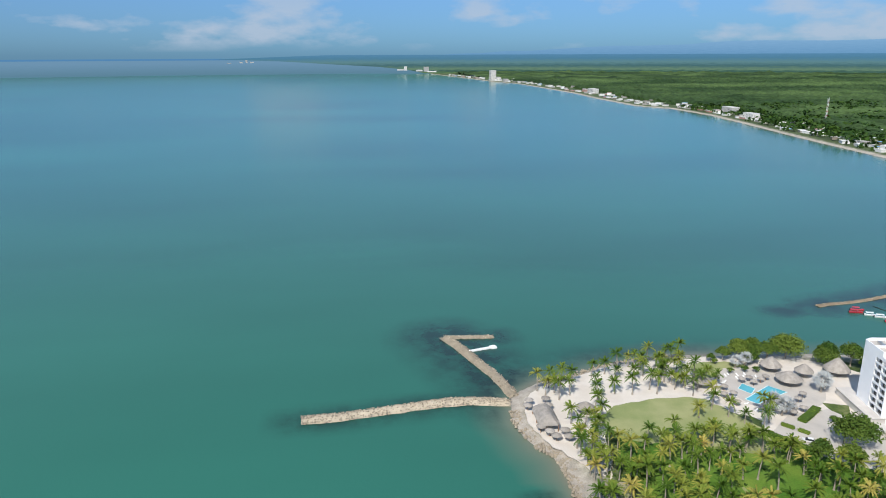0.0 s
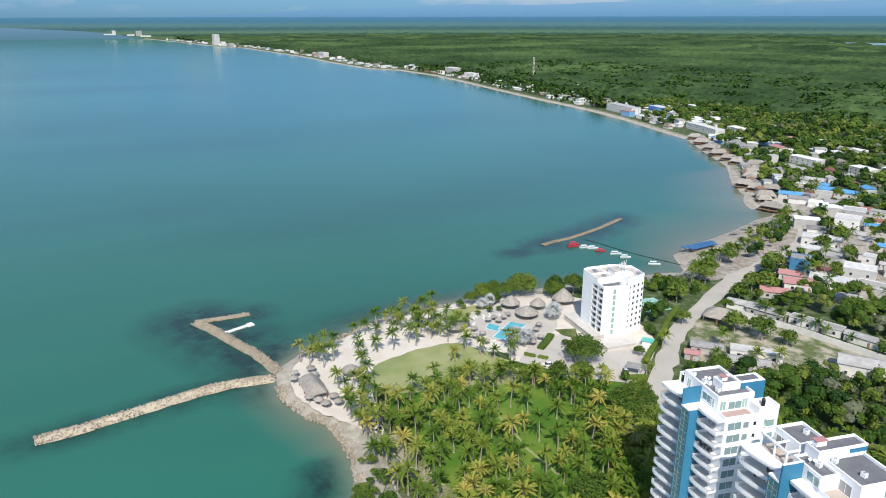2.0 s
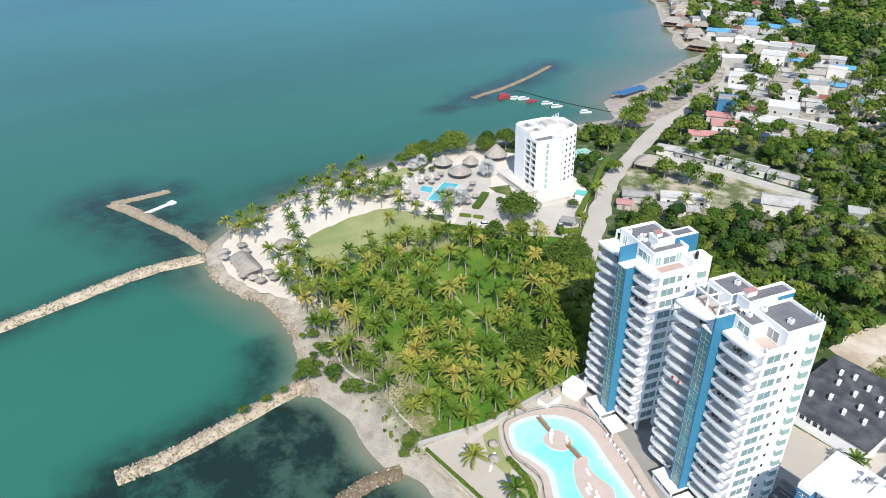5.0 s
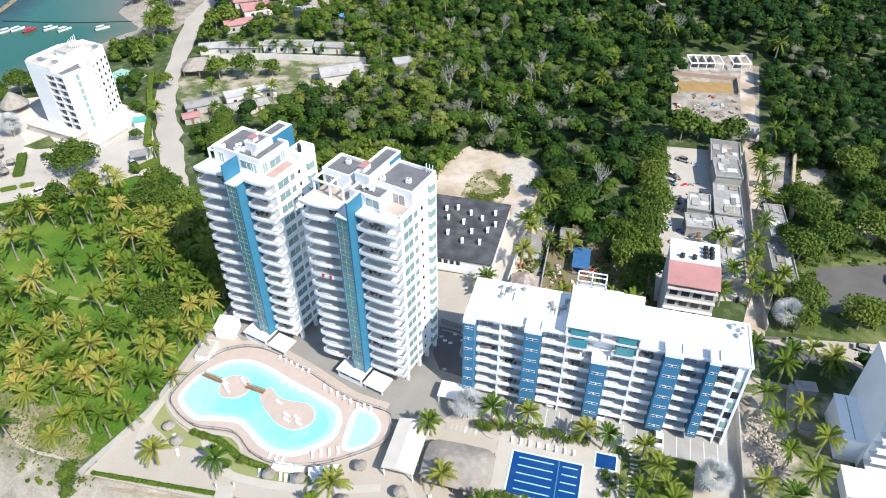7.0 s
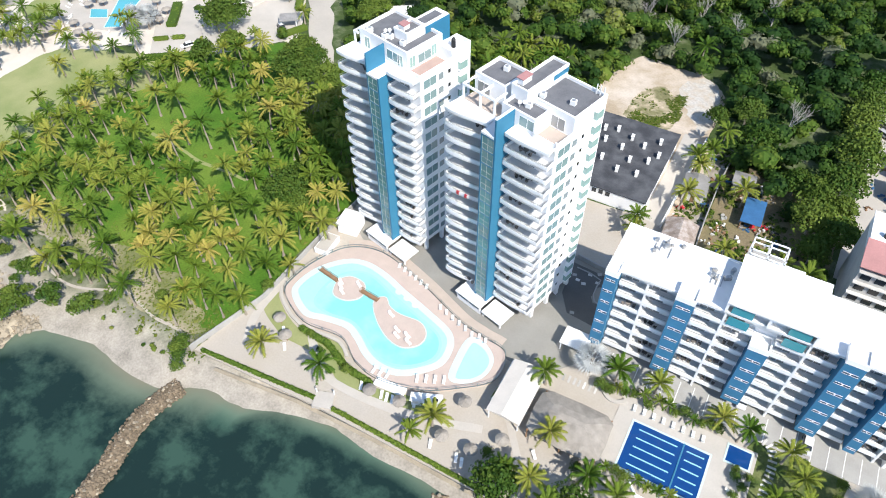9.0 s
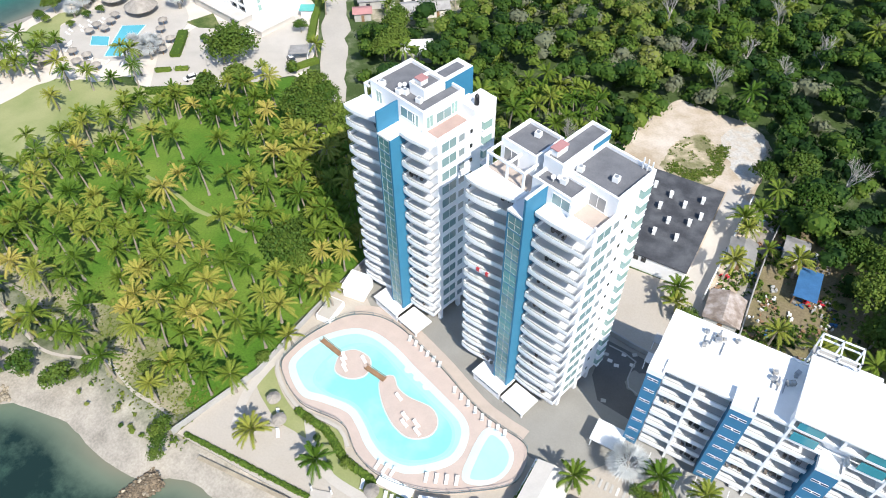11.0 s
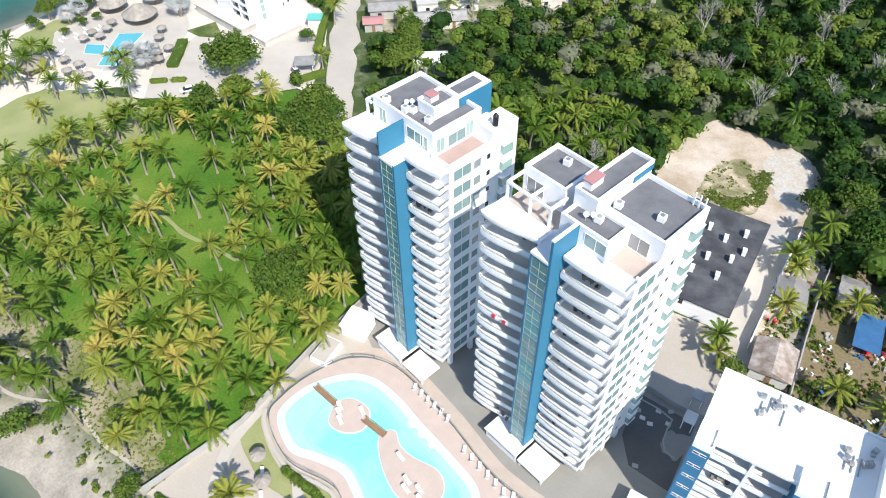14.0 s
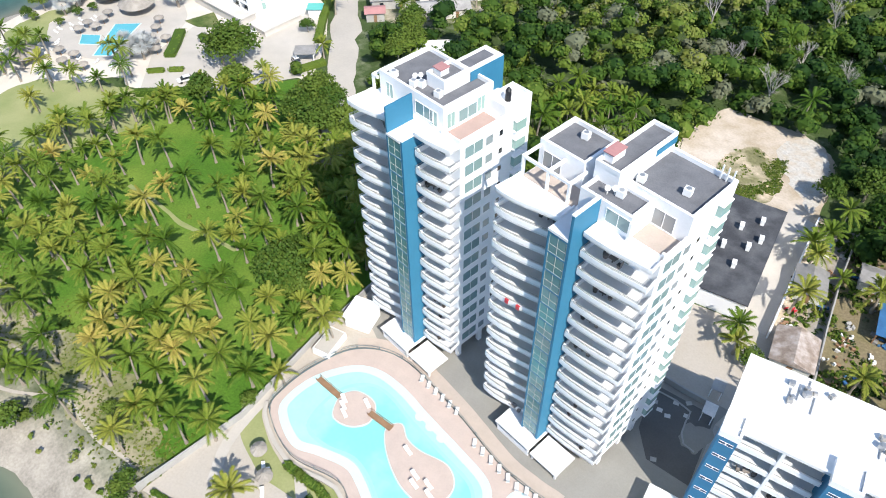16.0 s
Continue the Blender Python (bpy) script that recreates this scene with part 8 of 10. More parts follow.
part("awning", boxed((-3.2, 1.6, -1.2, 1.2, 2.1, 2.2)), PLASTIC_WHITE, boat)
for x in (-3.1, 1.4):
    for y in (-1.1, 1.02):
        part("awning_post", boxed((x, x + 0.08, y, y + 0.08, 0.8, 2.1)), METAL, boat)
part("engine", boxed((-4.7, -4.2, -0.3, 0.3, 0.2, 1.2)), BLACK_PLASTIC, boat)
redboat = copy_thing(boat, pose(-232.5, 146, 0, 0, 0, 68))
tagged(redboat, "red open motor boat with a flat red awning")
for o in redboat.children:
    if o.name.split(".")[0] in ("awning", "hull"):
        red_mesh = o.data.copy()
        red_mesh.materials[0] = RED_PAINT
        o.data = red_mesh
copy_thing(redboat, pose(-229.5, 143.0, 0, 0, 0, 70))
copy_thing(redboat, pose(-215.5, 151, 0, 0, 0, 72))
for x, y, a in ((-224.8, 147.5, 66), (-208, 155, 62), (-201, 155.5, 65), (-185.5, 161, 55)):
    copy_thing(boat, pose(x, y, 0, 0, 0, a))
line = thing("buoy_line", -236, 158, 0, 0, "dark floating rope with buoys from breakwater to beach", "buoy line")
part("rope", band([(0, 0), (32, 6), (60, 15)], 0.5, -0.1, 0.18), RUBBER, line)
pier = thing("floating_pier", -210.6, -56.6, 0, math.degrees(math.atan2(12.4, -3.3)), "narrow white floating pier beside the jetty", "pier")
for i in range(6):
    part("float", boxed((i * 2.15, i * 2.15 + 2.05, -0.7, 0.7, 0.0, 0.55)), PLASTIC_WHITE, pier)
part("head", boxed((12.9, 15.5, -1.4, 1.4, 0.0, 0.6)), PLASTIC_WHITE, pier)
for i in range(14):
    far = i > 10
    ax, ay = (-189.8 + 0.1 * (i % 6) + (3.0 if i % 2 else 0.0), 188.5 + i * 1.95) if not far else (-193 - (i - 10) * 3.0, 222 + (i - 10) * 14)
    t = thing("beach_awning", ax + hrng.uniform(-0.5, 0.5), ay, 1.6, 88 + hrng.uniform(-6, 6), "grey thatched beach awning on poles" if far else "blue canvas beach awning on poles", "awning", "beach awnings")
    part("canvas", boxed((-1.8, 1.8, -1.6, 1.6, 2.0 + hrng.uniform(-0.2, 0.2), 2.3)), THATCH if far else TARP, t)
    for x in (-2.3, 2.2):
        for y in (-1.5, 1.4):
            part("pole", boxed((x, x + 0.1, y, y + 0.1, -0.8, 2.0)), WOOD, t)

# ---- details of the terraces ----
kerb_line = [(28.0 + 2.2 * math.cos(radians(a)), -7.3 + 1.9 * math.sin(radians(a))) for a in range(20, 341, 20)]
tagged(part("curved_kerb", poly_wall(kerb_line, 0.7, G - 0.2, G + 0.4), PALE_PAVE), "curved pale kerb round a planting bed", "kerb")
tagged(part("low_wall", poly_wall([(34.0, -20.9), (37.2, -24.0), (46, -24.3), (54, -24.8)], 0.35, G - 0.2, G + 0.7), WHITE), "low white garden wall below the pool", "wall")
slabs = tagged(new("garden_path"), "stepping-stone path of white slabs in the lawn", "path", kind="structure")
slab_mesh = mesh_of(boxed((-0.75, 0.75, -0.2, 0.2, -0.1, 0.05)), HOUSE_WALL, "stepping_stone")


def slab_row(points, gap=0.85):
    line = smooth_line(points, 10)
    run = 0.0
    for p, q in zip(line, line[1:]):
        run += (q - p).length
        if run > gap:
            run = 0.0
            ob = part("stepping_stone", slab_mesh, None, slabs)
            d = q - p
            ob.matrix_basis = pose(p.x, p.y, G + 0.09, 0, 0, math.degrees(math.atan2(d.y, d.x)) - 90)


slab_row([(53.1, -3.9), (55.0, -5.0), (55.7, -8.3), (55.4, -13.1), (55.6, -17.5), (55.8, -21.1), (55.6, -24.2)])
slab_row([(51.5, -17.6), (53.2, -17.9), (54.6, -18.2)])
slab_row([(17.6, -8.8), (20.5, -8.7), (25.6, -8.6)])
bar = thing("poolside_bar", -1.2, -25.7, G, 22, "small white bar counter built against the pool deck", "bar")
part("roof", boxed((-2.9, 2.9, -0.9, 0.9, 1.75, 1.9)), WHITE_ROOF, bar)
part("wall", boxed((-2.7, 2.7, 0.5, 0.8, 0, 1.75), (-2.7, -2.5, -0.7, 0.5, 0, 1.75), (2.5, 2.7, -0.7, 0.5, 0, 1.75)), WHITE, bar)
part("counter", boxed((-2.5, 2.5, -0.7, -0.4, 0, 1.0)), WHITE, bar)
part("hatch", boxed((1.2, 2.2, -0.6, -0.1, 1.9, 2.15)), BLACK_PLASTIC, bar)
gate_post = thing("sea_gate", -17.6, -34.2, G, 20, "small white gate platform in the sea wall", "gate")
part("platform", boxed((-2.0, 1.6, -1.6, 1.6, -0.6, 0.35)), PALE_PAVE, gate_post)
for px in (-1.9, 1.4):
    part("post", boxed((px, px + 0.2, 1.3, 1.5, 0.35, 1.5)), WHITE, gate_post)
tagged(part("side_path", band([(12.6, -20.6), (15.5, -24.5), (18.9, -29.0)], 1.3, G - 0.3, G + 0.085, 0.15), PALE_PAVE), "pale path past the thatched hall", "path", kind="structure")
# furniture on the balconies
patio = thing("patio_set", -6.5, 0.6, LIFT, TURN, "dark wicker table with two chairs on a balcony", "patio furniture", "balcony furniture")
WICKER = mat("dark_wicker", (0.17, 0.15, 0.135), 0.8, 0.2, 2.0, 0.2, 12.0, each=0.6)
part("tabletop", boxed((-0.45, 0.45, -0.35, 0.35, 0.68, 0.73)), WICKER, patio)
part("table_leg", boxed((-0.06, 0.06, -0.06, 0.06, 0, 0.68)), WICKER, patio)
for px in (-0.95, 0.95):
    c = part("chair_seat", boxed((px - 0.25, px + 0.25, -0.25, 0.25, 0.38, 0.46)), WICKER, patio)
    sx = 0.22 if px > 0 else -0.27
    part("chair_back", boxed((px + sx, px + sx + 0.05, -0.25, 0.25, 0.46, 0.9)), WICKER, c)
    part("chair_base", boxed((px - 0.2, px + 0.2, -0.2, 0.2, 0, 0.38)), WICKER, c)
frng2 = random.Random(31)
turn_m = pose(0, 0, 0, 0, 0, TURN)
for bx, by, lo, hi in ((0, 0, -10.6, -5.2), (0, 0, 0.6, 4.6), (-24.8, 5.1, -10.6, -5.2), (-24.8, 5.1, 0.6, 3.0)):
    for i in range(FLOORS):
        if frng2.random() < 0.4:
            p = turn_m @ Vector((frng2.uniform(lo, hi), frng2.uniform(0.9, 1.4), 0))
            copy_thing(patio, pose(bx + p.x, by + p.y, LIFT + i * PITCH + 0.005, 0, 0, TURN + frng2.uniform(-30, 30)))
for i in range(7):
    for x0, x1 in bays:
        if frng2.random() < 0.3:
            copy_thing(patio, pose(20 + frng2.uniform(x0 + 1.4, x1 - 1.4), 1.75, FIRST + i * BP + 0.005, 0, 0, frng2.uniform(-15, 15)))
for x, y, z in ((-7.2, -1.82, LIFT + 8 * PITCH), (-9.0, -1.9, LIFT + 8 * PITCH - 0.2)):
    p = turn_m @ Vector((x, y, 0))
    cl = thing("towel", p.x, p.y, z + 0.2, TURN, "red towel hung over a balcony rail", "towel", "hung towels")
    part("cloth", boxed((-0.28, 0.28, -0.05, 0.0, 0.1, 0.75), (-0.28, 0.28, -0.05, 0.22, 0.75, 0.78)), RED_PAINT, cl)

# ---- palms ----
def frond(co, faces, prng, root, az, lift, length, leaves=14):
    """One pinnate frond: an arched midrib strip with drooping leaflets."""
    c, s = math.cos(az), math.sin(az)
    side = Vector((-s, c, 0))
    pts = []
    for i in range(7):
        t = i / 6
        r = length * (t * math.cos(lift) * (1 - 0.12 * t) + 0.02)
        z = length * (t * math.sin(lift) - 0.40 * t * t * (1.1 - 0.35 * math.sin(lift)))
        pts.append(root + Vector((c * r, s * r, z)))
    for i in range(6):
        w0, w1 = 0.09 * (1 - i / 7), 0.09 * (1 - (i + 1) / 7)
        k = len(co)
        co.extend([pts[i] - side * w0, pts[i] + side * w0, pts[i + 1] + side * w1, pts[i + 1] - side * w1])
        faces.append((k, k + 1, k + 2, k + 3))
    for j in range(leaves):
        t = 0.14 + 0.86 * (j + 0.5) / leaves
        f = t * 6
        i = min(5, int(f))
        p = pts[i].lerp(pts[i + 1], f - i)
        along = (pts[i + 1] - pts[i]).normalized()
        long = (1.0 - 0.75 * abs(t - 0.4)) * length * 0.20
        for sgn in (-1, 1):
            tip = p + side * sgn * long * 0.72 + along * long * 0.75 + Vector((0, 0, -long * prng.uniform(0.2, 0.55)))
            k = len(co)
            wd = along * 0.13
            co.extend([p - wd, p + wd, tip])
            faces.append((k, k + 1, k + 2))


def palm_meshes(seed, h, n, length):
    prng = random.Random(seed)
    bm = bmesh.new()
    lean = Vector((prng.uniform(-1, 1), prng.uniform(-1, 1), 0)) * 0.10 * h
    rings = []
    for i in range(7):
        t = i / 6
        r = 0.24 * (1 - 0.45 * t) + (0.12 if i == 0 else 0)
        cen = lean * t * t + Vector((0, 0, h * t))
        rings.append([bm.verts.new(cen + Vector((r * math.cos(a * math.pi / 3), r * math.sin(a * math.pi / 3), 0))) for a in range(6)])
    for r, s in zip(rings, rings[1:]):
        for a in range(6):
            bm.faces.new((r[a], r[(a + 1) % 6], s[(a + 1) % 6], s[a]))
    bm.faces.new(rings[-1])
    co, faces = [], []
    root = lean + Vector((0, 0, h))
    for i in range(n):
        lift = radians(prng.choice([72, 58, 46, 36, 28, 18, 6, -10]) + prng.uniform(-8, 8))
        frond(co, faces, prng, root, i * 2.4 + prng.uniform(-0.2, 0.2), lift, length * prng.uniform(0.85, 1.1))
    me = bpy.data.meshes.new("crown")
    me.from_pydata([tuple(v) for v in co], [], faces)
    me.materials.append(PALM_LEAF)
    nuts = bmesh.new()
    for i in range(7):
        bmesh.ops.create_icosphere(nuts, subdivisions=1, radius=0.16, matrix=Matrix.Translation(root + Vector((0.35 * math.cos(i * 0.9), 0.35 * math.sin(i * 0.9), -0.25))))
    return mesh_of(bm, TRUNK, "trunk"), me, mesh_of(nuts, HEDGE_LEAF, "coconuts")


PALM_KINDS = [palm_meshes(s, h, n, ln) for s, h, n, ln in ((1, 7.2, 26, 3.75), (2, 6.2, 25, 3.6), (3, 8.2, 24, 3.8), (4, 5.0, 26, 3.7), (5, 6.8, 22, 3.5), (6, 3.6, 20, 3.2))]
# the same crowns once more for yellowing palms
YELLOW_CROWNS = []
for _, green_crown, _ in PALM_KINDS:
    old = green_crown.copy()
    old.attributes.new("tint", "FLOAT", "POINT").data.foreach_set("value", np.full(len(old.vertices), 0.24, np.float32))
    green_crown.attributes.new("tint", "FLOAT", "POINT").data.foreach_set("value", np.full(len(green_crown.vertices), -0.12, np.float32))
    YELLOW_CROWNS.append(old)
FAR_PALMS = []
FAR_GROUPS = ("woodland palms", "village palms", "roadside palms", "yard palms")


def palm(x, y, kind, turn, scale, label="coconut palm with drooping yellow-green fronds", group="coconut palms", old=False):
    if group in FAR_GROUPS:
        FAR_PALMS.append((x, y, kind, turn, scale))
        TAKEN.append((x, y, 1.6))
        return None
    t = thing("coconut_palm", x, y, G, turn, label, "palm", group)
    t.scale = (scale, scale, scale)
    tr, cr, nu = PALM_KINDS[kind]
    part("trunk", tr, None, t)
    part("crown", YELLOW_CROWNS[kind] if old else cr, None, t)
    TAKEN.append((x, y, 1.6))
    return t


prng = random.Random(42)
GROVE_WEST = [(-128.6, 12.1), (-126.8, -11.3), (-125.5, 3.8), (-124.3, -25.1), (-122.7, -8.4), (-122.1, -4.5), (-120.4, 8), (-118.7, 12.6), (-117.9, -30), (-117.9, 17.9), (-117.6, 23.2), (-117.5, -3.7), (-115.7, -27), (-114, -9.3), (-113.8, -2.5), (-112.4, -13.2), (-111.6, 23.4), (-110.5, 27), (-110.3, 1.5), (-110, -17.6), (-109.6, -27.2), (-109.6, -21.9), (-107.8, -3.5), (-106.5, -25.5), (-106.4, -8.3), (-105.9, -15.4), (-103.9, 13.4), (-103.8, 39.3), (-103.3, -21.6), (-101.5, 29.8), (-101, -6.3), (-100.3, -14.6), (-98.9, -37.2), (-98.9, -34.7), (-98.8, 40.5), (-98, 16), (-97.6, 1.3), (-96.5, -14.7), (-95.7, -4.1), (-95.6, -19.6), (-95.4, 33.1), (-95.1, -35.1), (-91.4, -15.2), (-90.8, 22.1), (-89.9, -28.4), (-89.4, -11.9), (-89.1, 1.1)]
GROVE_EAST = [(-88.1, 31.2), (-87.3, -22.2), (-85.8, -12.1), (-84, -37.1), (-83.8, 23.8), (-83.5, 9.7), (-82.8, -16.7), (-82.7, -26.4), (-82.5, -11.8), (-81, -35.4), (-78.6, -6), (-77.8, -19.9), (-77.5, -11.7), (-77.3, 11.9), (-76.1, -35.3), (-75.1, -29.6), (-74.4, 14.7), (-74, -4.6), (-73.3, -12.5), (-71.4, -34.5), (-69.1, 1.3), (-68.5, 32.1), (-68.1, 14.5), (-66.8, -16.8), (-65.2, -15.9), (-64.5, -9.7), (-64.3, 25.2), (-63.7, -35.1), (-62.7, 16.2), (-60.5, -25.1), (-59.5, 31.6), (-59, -8.6), (-56.8, 21.8), (-56.1, 14), (-55.8, -5.9), (-54.4, -29.2), (-53.9, -29), (-53.8, 18.7), (-52, -2.8), (-50.9, 8), (-49.7, 15.2), (-49.4, -16.4), (-49.3, -10), (-48.4, -21.9), (-46.1, -28.7), (-45.6, -4.2), (-45.2, 11.1), (-42.7, -26)]
GROVE_YELLOW = [(-127.7, -1.5), (-117.6, 2.7), (-104.1, 8.7), (-89.4, 8.2), (-103.7, 1.2), (-85, 1), (-118.5, -20), (-95.4, -9.7), (-104.2, 28.3), (-94.2, 44.6), (-86.8, 34.8), (-78.8, 27.8), (-74.1, 31.2), (-74.4, 22.3), (-71.3, 24), (-66.5, 19), (-69, 8.1), (-67.5, -6.3), (-43.1, 7), (-47, 4.9), (-97.5, -28.7), (-74.5, -18.1), (-71.4, -22.1), (-65.5, -20.7), (-69, -25.3), (-64.1, -27.9), (-52.9, -34.7), (-73.1, -8.3), (-42.4, -1.5), (-38.8, -2.4), (-59.9, -13.9), (-55.1, -13.2), (-55.1, -15.9), (-59.7, -19.4), (-57.1, -18.8), (-45.7, -9.9), (-50.5, -28.7), (-125.1, -21.6), (-113.6, -34.7), (-110.7, -34.5), (-131.8, -26.1)]
for spots_of, is_old in ((GROVE_WEST, False), (GROVE_EAST, False), (GROVE_YELLOW, True)):
    for x, y in spots_of:
        kind, big = prng.choice([0, 0, 1, 1, 2, 3, 4]), prng.uniform(0.85, 1.08)
        palm(x, y, kind, prng.uniform(0, 360), big, "yellowing coconut palm on the meadow" if is_old else "coconut palm with green fronds on the meadow", "palms of the grove", is_old)
fill, tries = [], 0
MEADOW = [(-112, 4), (-108, 21), (-96, 27), (-84, 20), (-74, 10), (-66, 2), (-72, -4), (-84, -6), (-92, 1), (-104, 2)]
planted = GROVE_WEST + GROVE_EAST + GROVE_YELLOW
while len(fill) < 44 and tries < 9000:
    tries += 1
    x, y = prng.uniform(-126, -43), prng.uniform(-31, 42)
    if not inside(GROVE, x, y) or inside(MEADOW, x, y) or (x > -70 and y < -24) or any((x - a) ** 2 + (y - b) ** 2 < 9.5 for a, b in planted + fill) or math.hypot(x + 54, y - 4) < 6:
        continue
    fill.append((x, y))
shade_corner, tries = [], 0
while len(shade_corner) < 30 and tries < 6000:
    tries += 1
    x, y = prng.uniform(-74, -43), prng.uniform(10, 44)
    if inside([(-73, 26), (-71, 37), (-62, 36), (-42.5, 16), (-43.5, 10), (-57, 13)], x, y) and all((x - a) ** 2 + (y - b) ** 2 > 6.2 for a, b in planted + fill + shade_corner):
        shade_corner.append((x, y))
for x, y in shade_corner:
    palm(x, y, prng.choice([0, 1, 2, 3]), prng.uniform(0, 360), prng.uniform(0.9, 1.1), "coconut palm in the shade of the towers", "palms of the grove")
for x, y in fill:
    palm(x, y, prng.choice([3, 5, 5]), prng.uniform(0, 360), prng.uniform(0.75, 1.0), "short coconut palm between taller ones", "palms of the grove")
beach = [(-112, -30), (-116, -31), (-121, -31), (-125, -30), (-129, -28), (-133, -26), (-137, -24), (-140, -27), (-143, -31), (-128, -34), (-123, -34.5), (-118, -34), (-135, -31), (-140, -21), (-143, -16),
         (-160, -30), (-164, -34), (-166, -30), (-168, -36), (-163, -25), (-170, -31), (-171, -26), (-172, -21), (-150, -20), (-154, -12), (-150, -8), (-158, -16), (-176, -12), (-178, -6), (-180, 0), (-174, -3), (-183, 6), (-181, 10), (-184, 14), (-178, 8), (-172, 4),
         (-181, 18), (-176, 16), (-170, 14), (-184, 22), (-178, 24), (-172, 20), (-166, 16), (-164, 21), (-168, 26), (-160, -2), (-163, 6), (-156, 4), (-155, 28), (-150, 30), (-146, 33), (-142, 34), (-150, 22), (-138, 36), (-160, 31), (-134, 36), (-186, 28), (-152, -4), (-166, -14), (-162, -8)]
beach = [(-145.1, 21.1), (-139.6, 24.4), (-134.7, 27.5), (-130.1, 31.6), (-155.9, 19.7), (-118.3, 17.8), (-116.6, 22.8), (-112.4, 24.2), (-110.5, 27.7), (-106.1, 30.4), (-100.7, 31.4), (-95.9, 32.1), (-98.5, 42.1), (-95.2, 39.4), (-92.4, 43.5), (-101.9, 50.1), (-87.2, 35.3), (-126.6, 12.1), (-122.2, 14.8), (-140.5, 14.0),
         (-184.0, 8.5), (-174.0, 8.2), (-179.1, 18.7), (-184.2, 24.7), (-161.7, 15.4), (-162.5, 19.6), (-148.6, 23.6), (-164.0, 28.4), (-168, 14), (-166, 20), (-172, 22), (-176, 14)] + [p for p in beach if p[0] < -156 or p[1] < -18 or p[1] > 34]
club = [(-186, 2), (-182, 30), (-160, 32), (-150, 20), (-154, -6), (-160, -34), (-170, -40), (-176, -20)]
while len(beach) < 84:
    x, y = prng.uniform(-188, -148), prng.uniform(-38, 34)
    if inside(club, x, y) and not inside(LAWN_POLY, x, y) and all(math.hypot(x - a, y - b) > 3.4 for a, b in beach) and not (-166 < x < -150 and -12 < y < 6 and prng.random() < 0.6):
        beach.append((x, y))
for x, y in beach:
    palm(x, y, prng.choice([0, 1, 2, 3, 4]), prng.uniform(0, 360), prng.uniform(0.8, 1.05), "coconut palm standing in beach sand", "beach palms")
site = [(-33.4, -31.8, 3), (-20.6, -30.9, 3), (2.0, -29.2, 3), (-0.5, -33.1, 5), (16.0, -11.8, 3), (27.0, -5.2, 3), (21.5, -22.3, 3), (17.1, -32.0, 3), (21.6, -32.8, 1), (29.8, -26.5, 3), (34.7, -27.3, 3), (34.1, -4.0, 3), (45.5, -5.4, 3), (49.4, -6.3, 1), (56.9, -6.7, 1), (59.4, -10.4, 3), (56.7, -15.8, 1), (60.9, -14.1, 3),
        (62.0, -17.1, 3), (54.7, -25.4, 1), (25, -34.5, 1), (33, -34, 3), (17, 33, 3), (18.5, 30.5, 5), (-40.5, -13, 5), (-43, 2, 3), (-44.5, -16, 3), (24.4, 55.9, 1), (26.1, 63.3, 3), (24.2, 44.2, 1), (29.8, 53.9, 5), (36.1, 32.3, 1), (36.3, 51.7, 3), (23.7, 58.5, 3), (44, 30, 1), (48, 34, 3), (52, 30, 0),
        (84.7, 47, 3), (85.5, 24.7, 1), (90.8, 26.1, 0), (94, 25.2, 1), (80.4, 12.2, 1), (84.4, 19.5, 0), (80.8, 5.1, 1), (86.5, 9.4, 0), (83.1, -2.3, 1), (87.5, -6.1, 0), (89.6, 2, 1), (78.5, -9.7, 0), (79.3, 25, 3), (84, -18, 1), (78, -22, 3), (82, -12, 1), (73, 42, 3), (75, 50, 1), (74, 62, 0), (82, 47, 1), (90, 98, 0), (88, 52, 3), (-110, 88, 1), (-98, 68, 5), (-118, 52, 3), (-122, 62, 3), (-92, 96, 3), (-84, 108, 3), (-78, 112, 1), (-100, 108, 1)]
for x, y, k in site:
    palm(x, y, k, prng.uniform(0, 360), prng.uniform(0.85, 1.1), "coconut palm beside the buildings", "garden palms")
for i in range(16):
    k = i / 16
    p = smooth_line([(-112, 140), (-88, 150), (-52, 155), (-30, 158)], 10)[int(k * 30)]
    palm(p.x + prng.uniform(-2, 2), p.y + 4 + prng.uniform(-2, 3), prng.choice([3, 5, 1]), prng.uniform(0, 360), 0.9, "coconut palm behind the yard wall", "yard palms")
for i in range(46):
    p = smooth_line([(-152, 154), (-161, 180), (-168, 205), (-176, 235), (-189, 268), (-203, 296)], 12)[(i * 7) % 61]
    palm(p.x - 3.5 + prng.uniform(-3.5, 3.5), p.y + prng.uniform(-3, 3), prng.choice([0, 1, 2, 3]), prng.uniform(0, 360), 0.95, "coconut palm between road and beach", "roadside palms")

# silver fan palms
fan_co, fan_faces = [], []
frng = random.Random(9)
for i in range(80):
    az, lift = frng.uniform(0, 6.28), radians(frng.uniform(-15, 80))
    d = Vector((math.cos(az) * math.cos(lift), math.sin(az) * math.cos(lift), math.sin(lift)))
    base = Vector((0, 0, 3.0)) + d * 1.3
    u = d.cross(Vector((0.3, 0.2, 1))).normalized()
    w = d.cross(u)
    for j in range(9):
        a = (j - 4) * 0.33
        tip = base + (d * math.cos(a) + u * math.sin(a)) * 1.35 + w * 0.1 - Vector((0, 0, 0.2 * abs(a)))
        k = len(fan_co)
        fan_co.extend([base + u * 0.14 * (j - 4), base + u * 0.14 * (j - 3), tip])
        fan_faces.append((k, k + 1, k + 2))
fan_mesh = bpy.data.meshes.new("crown")
fan_mesh.from_pydata([tuple(v) for v in fan_co], [], fan_faces)
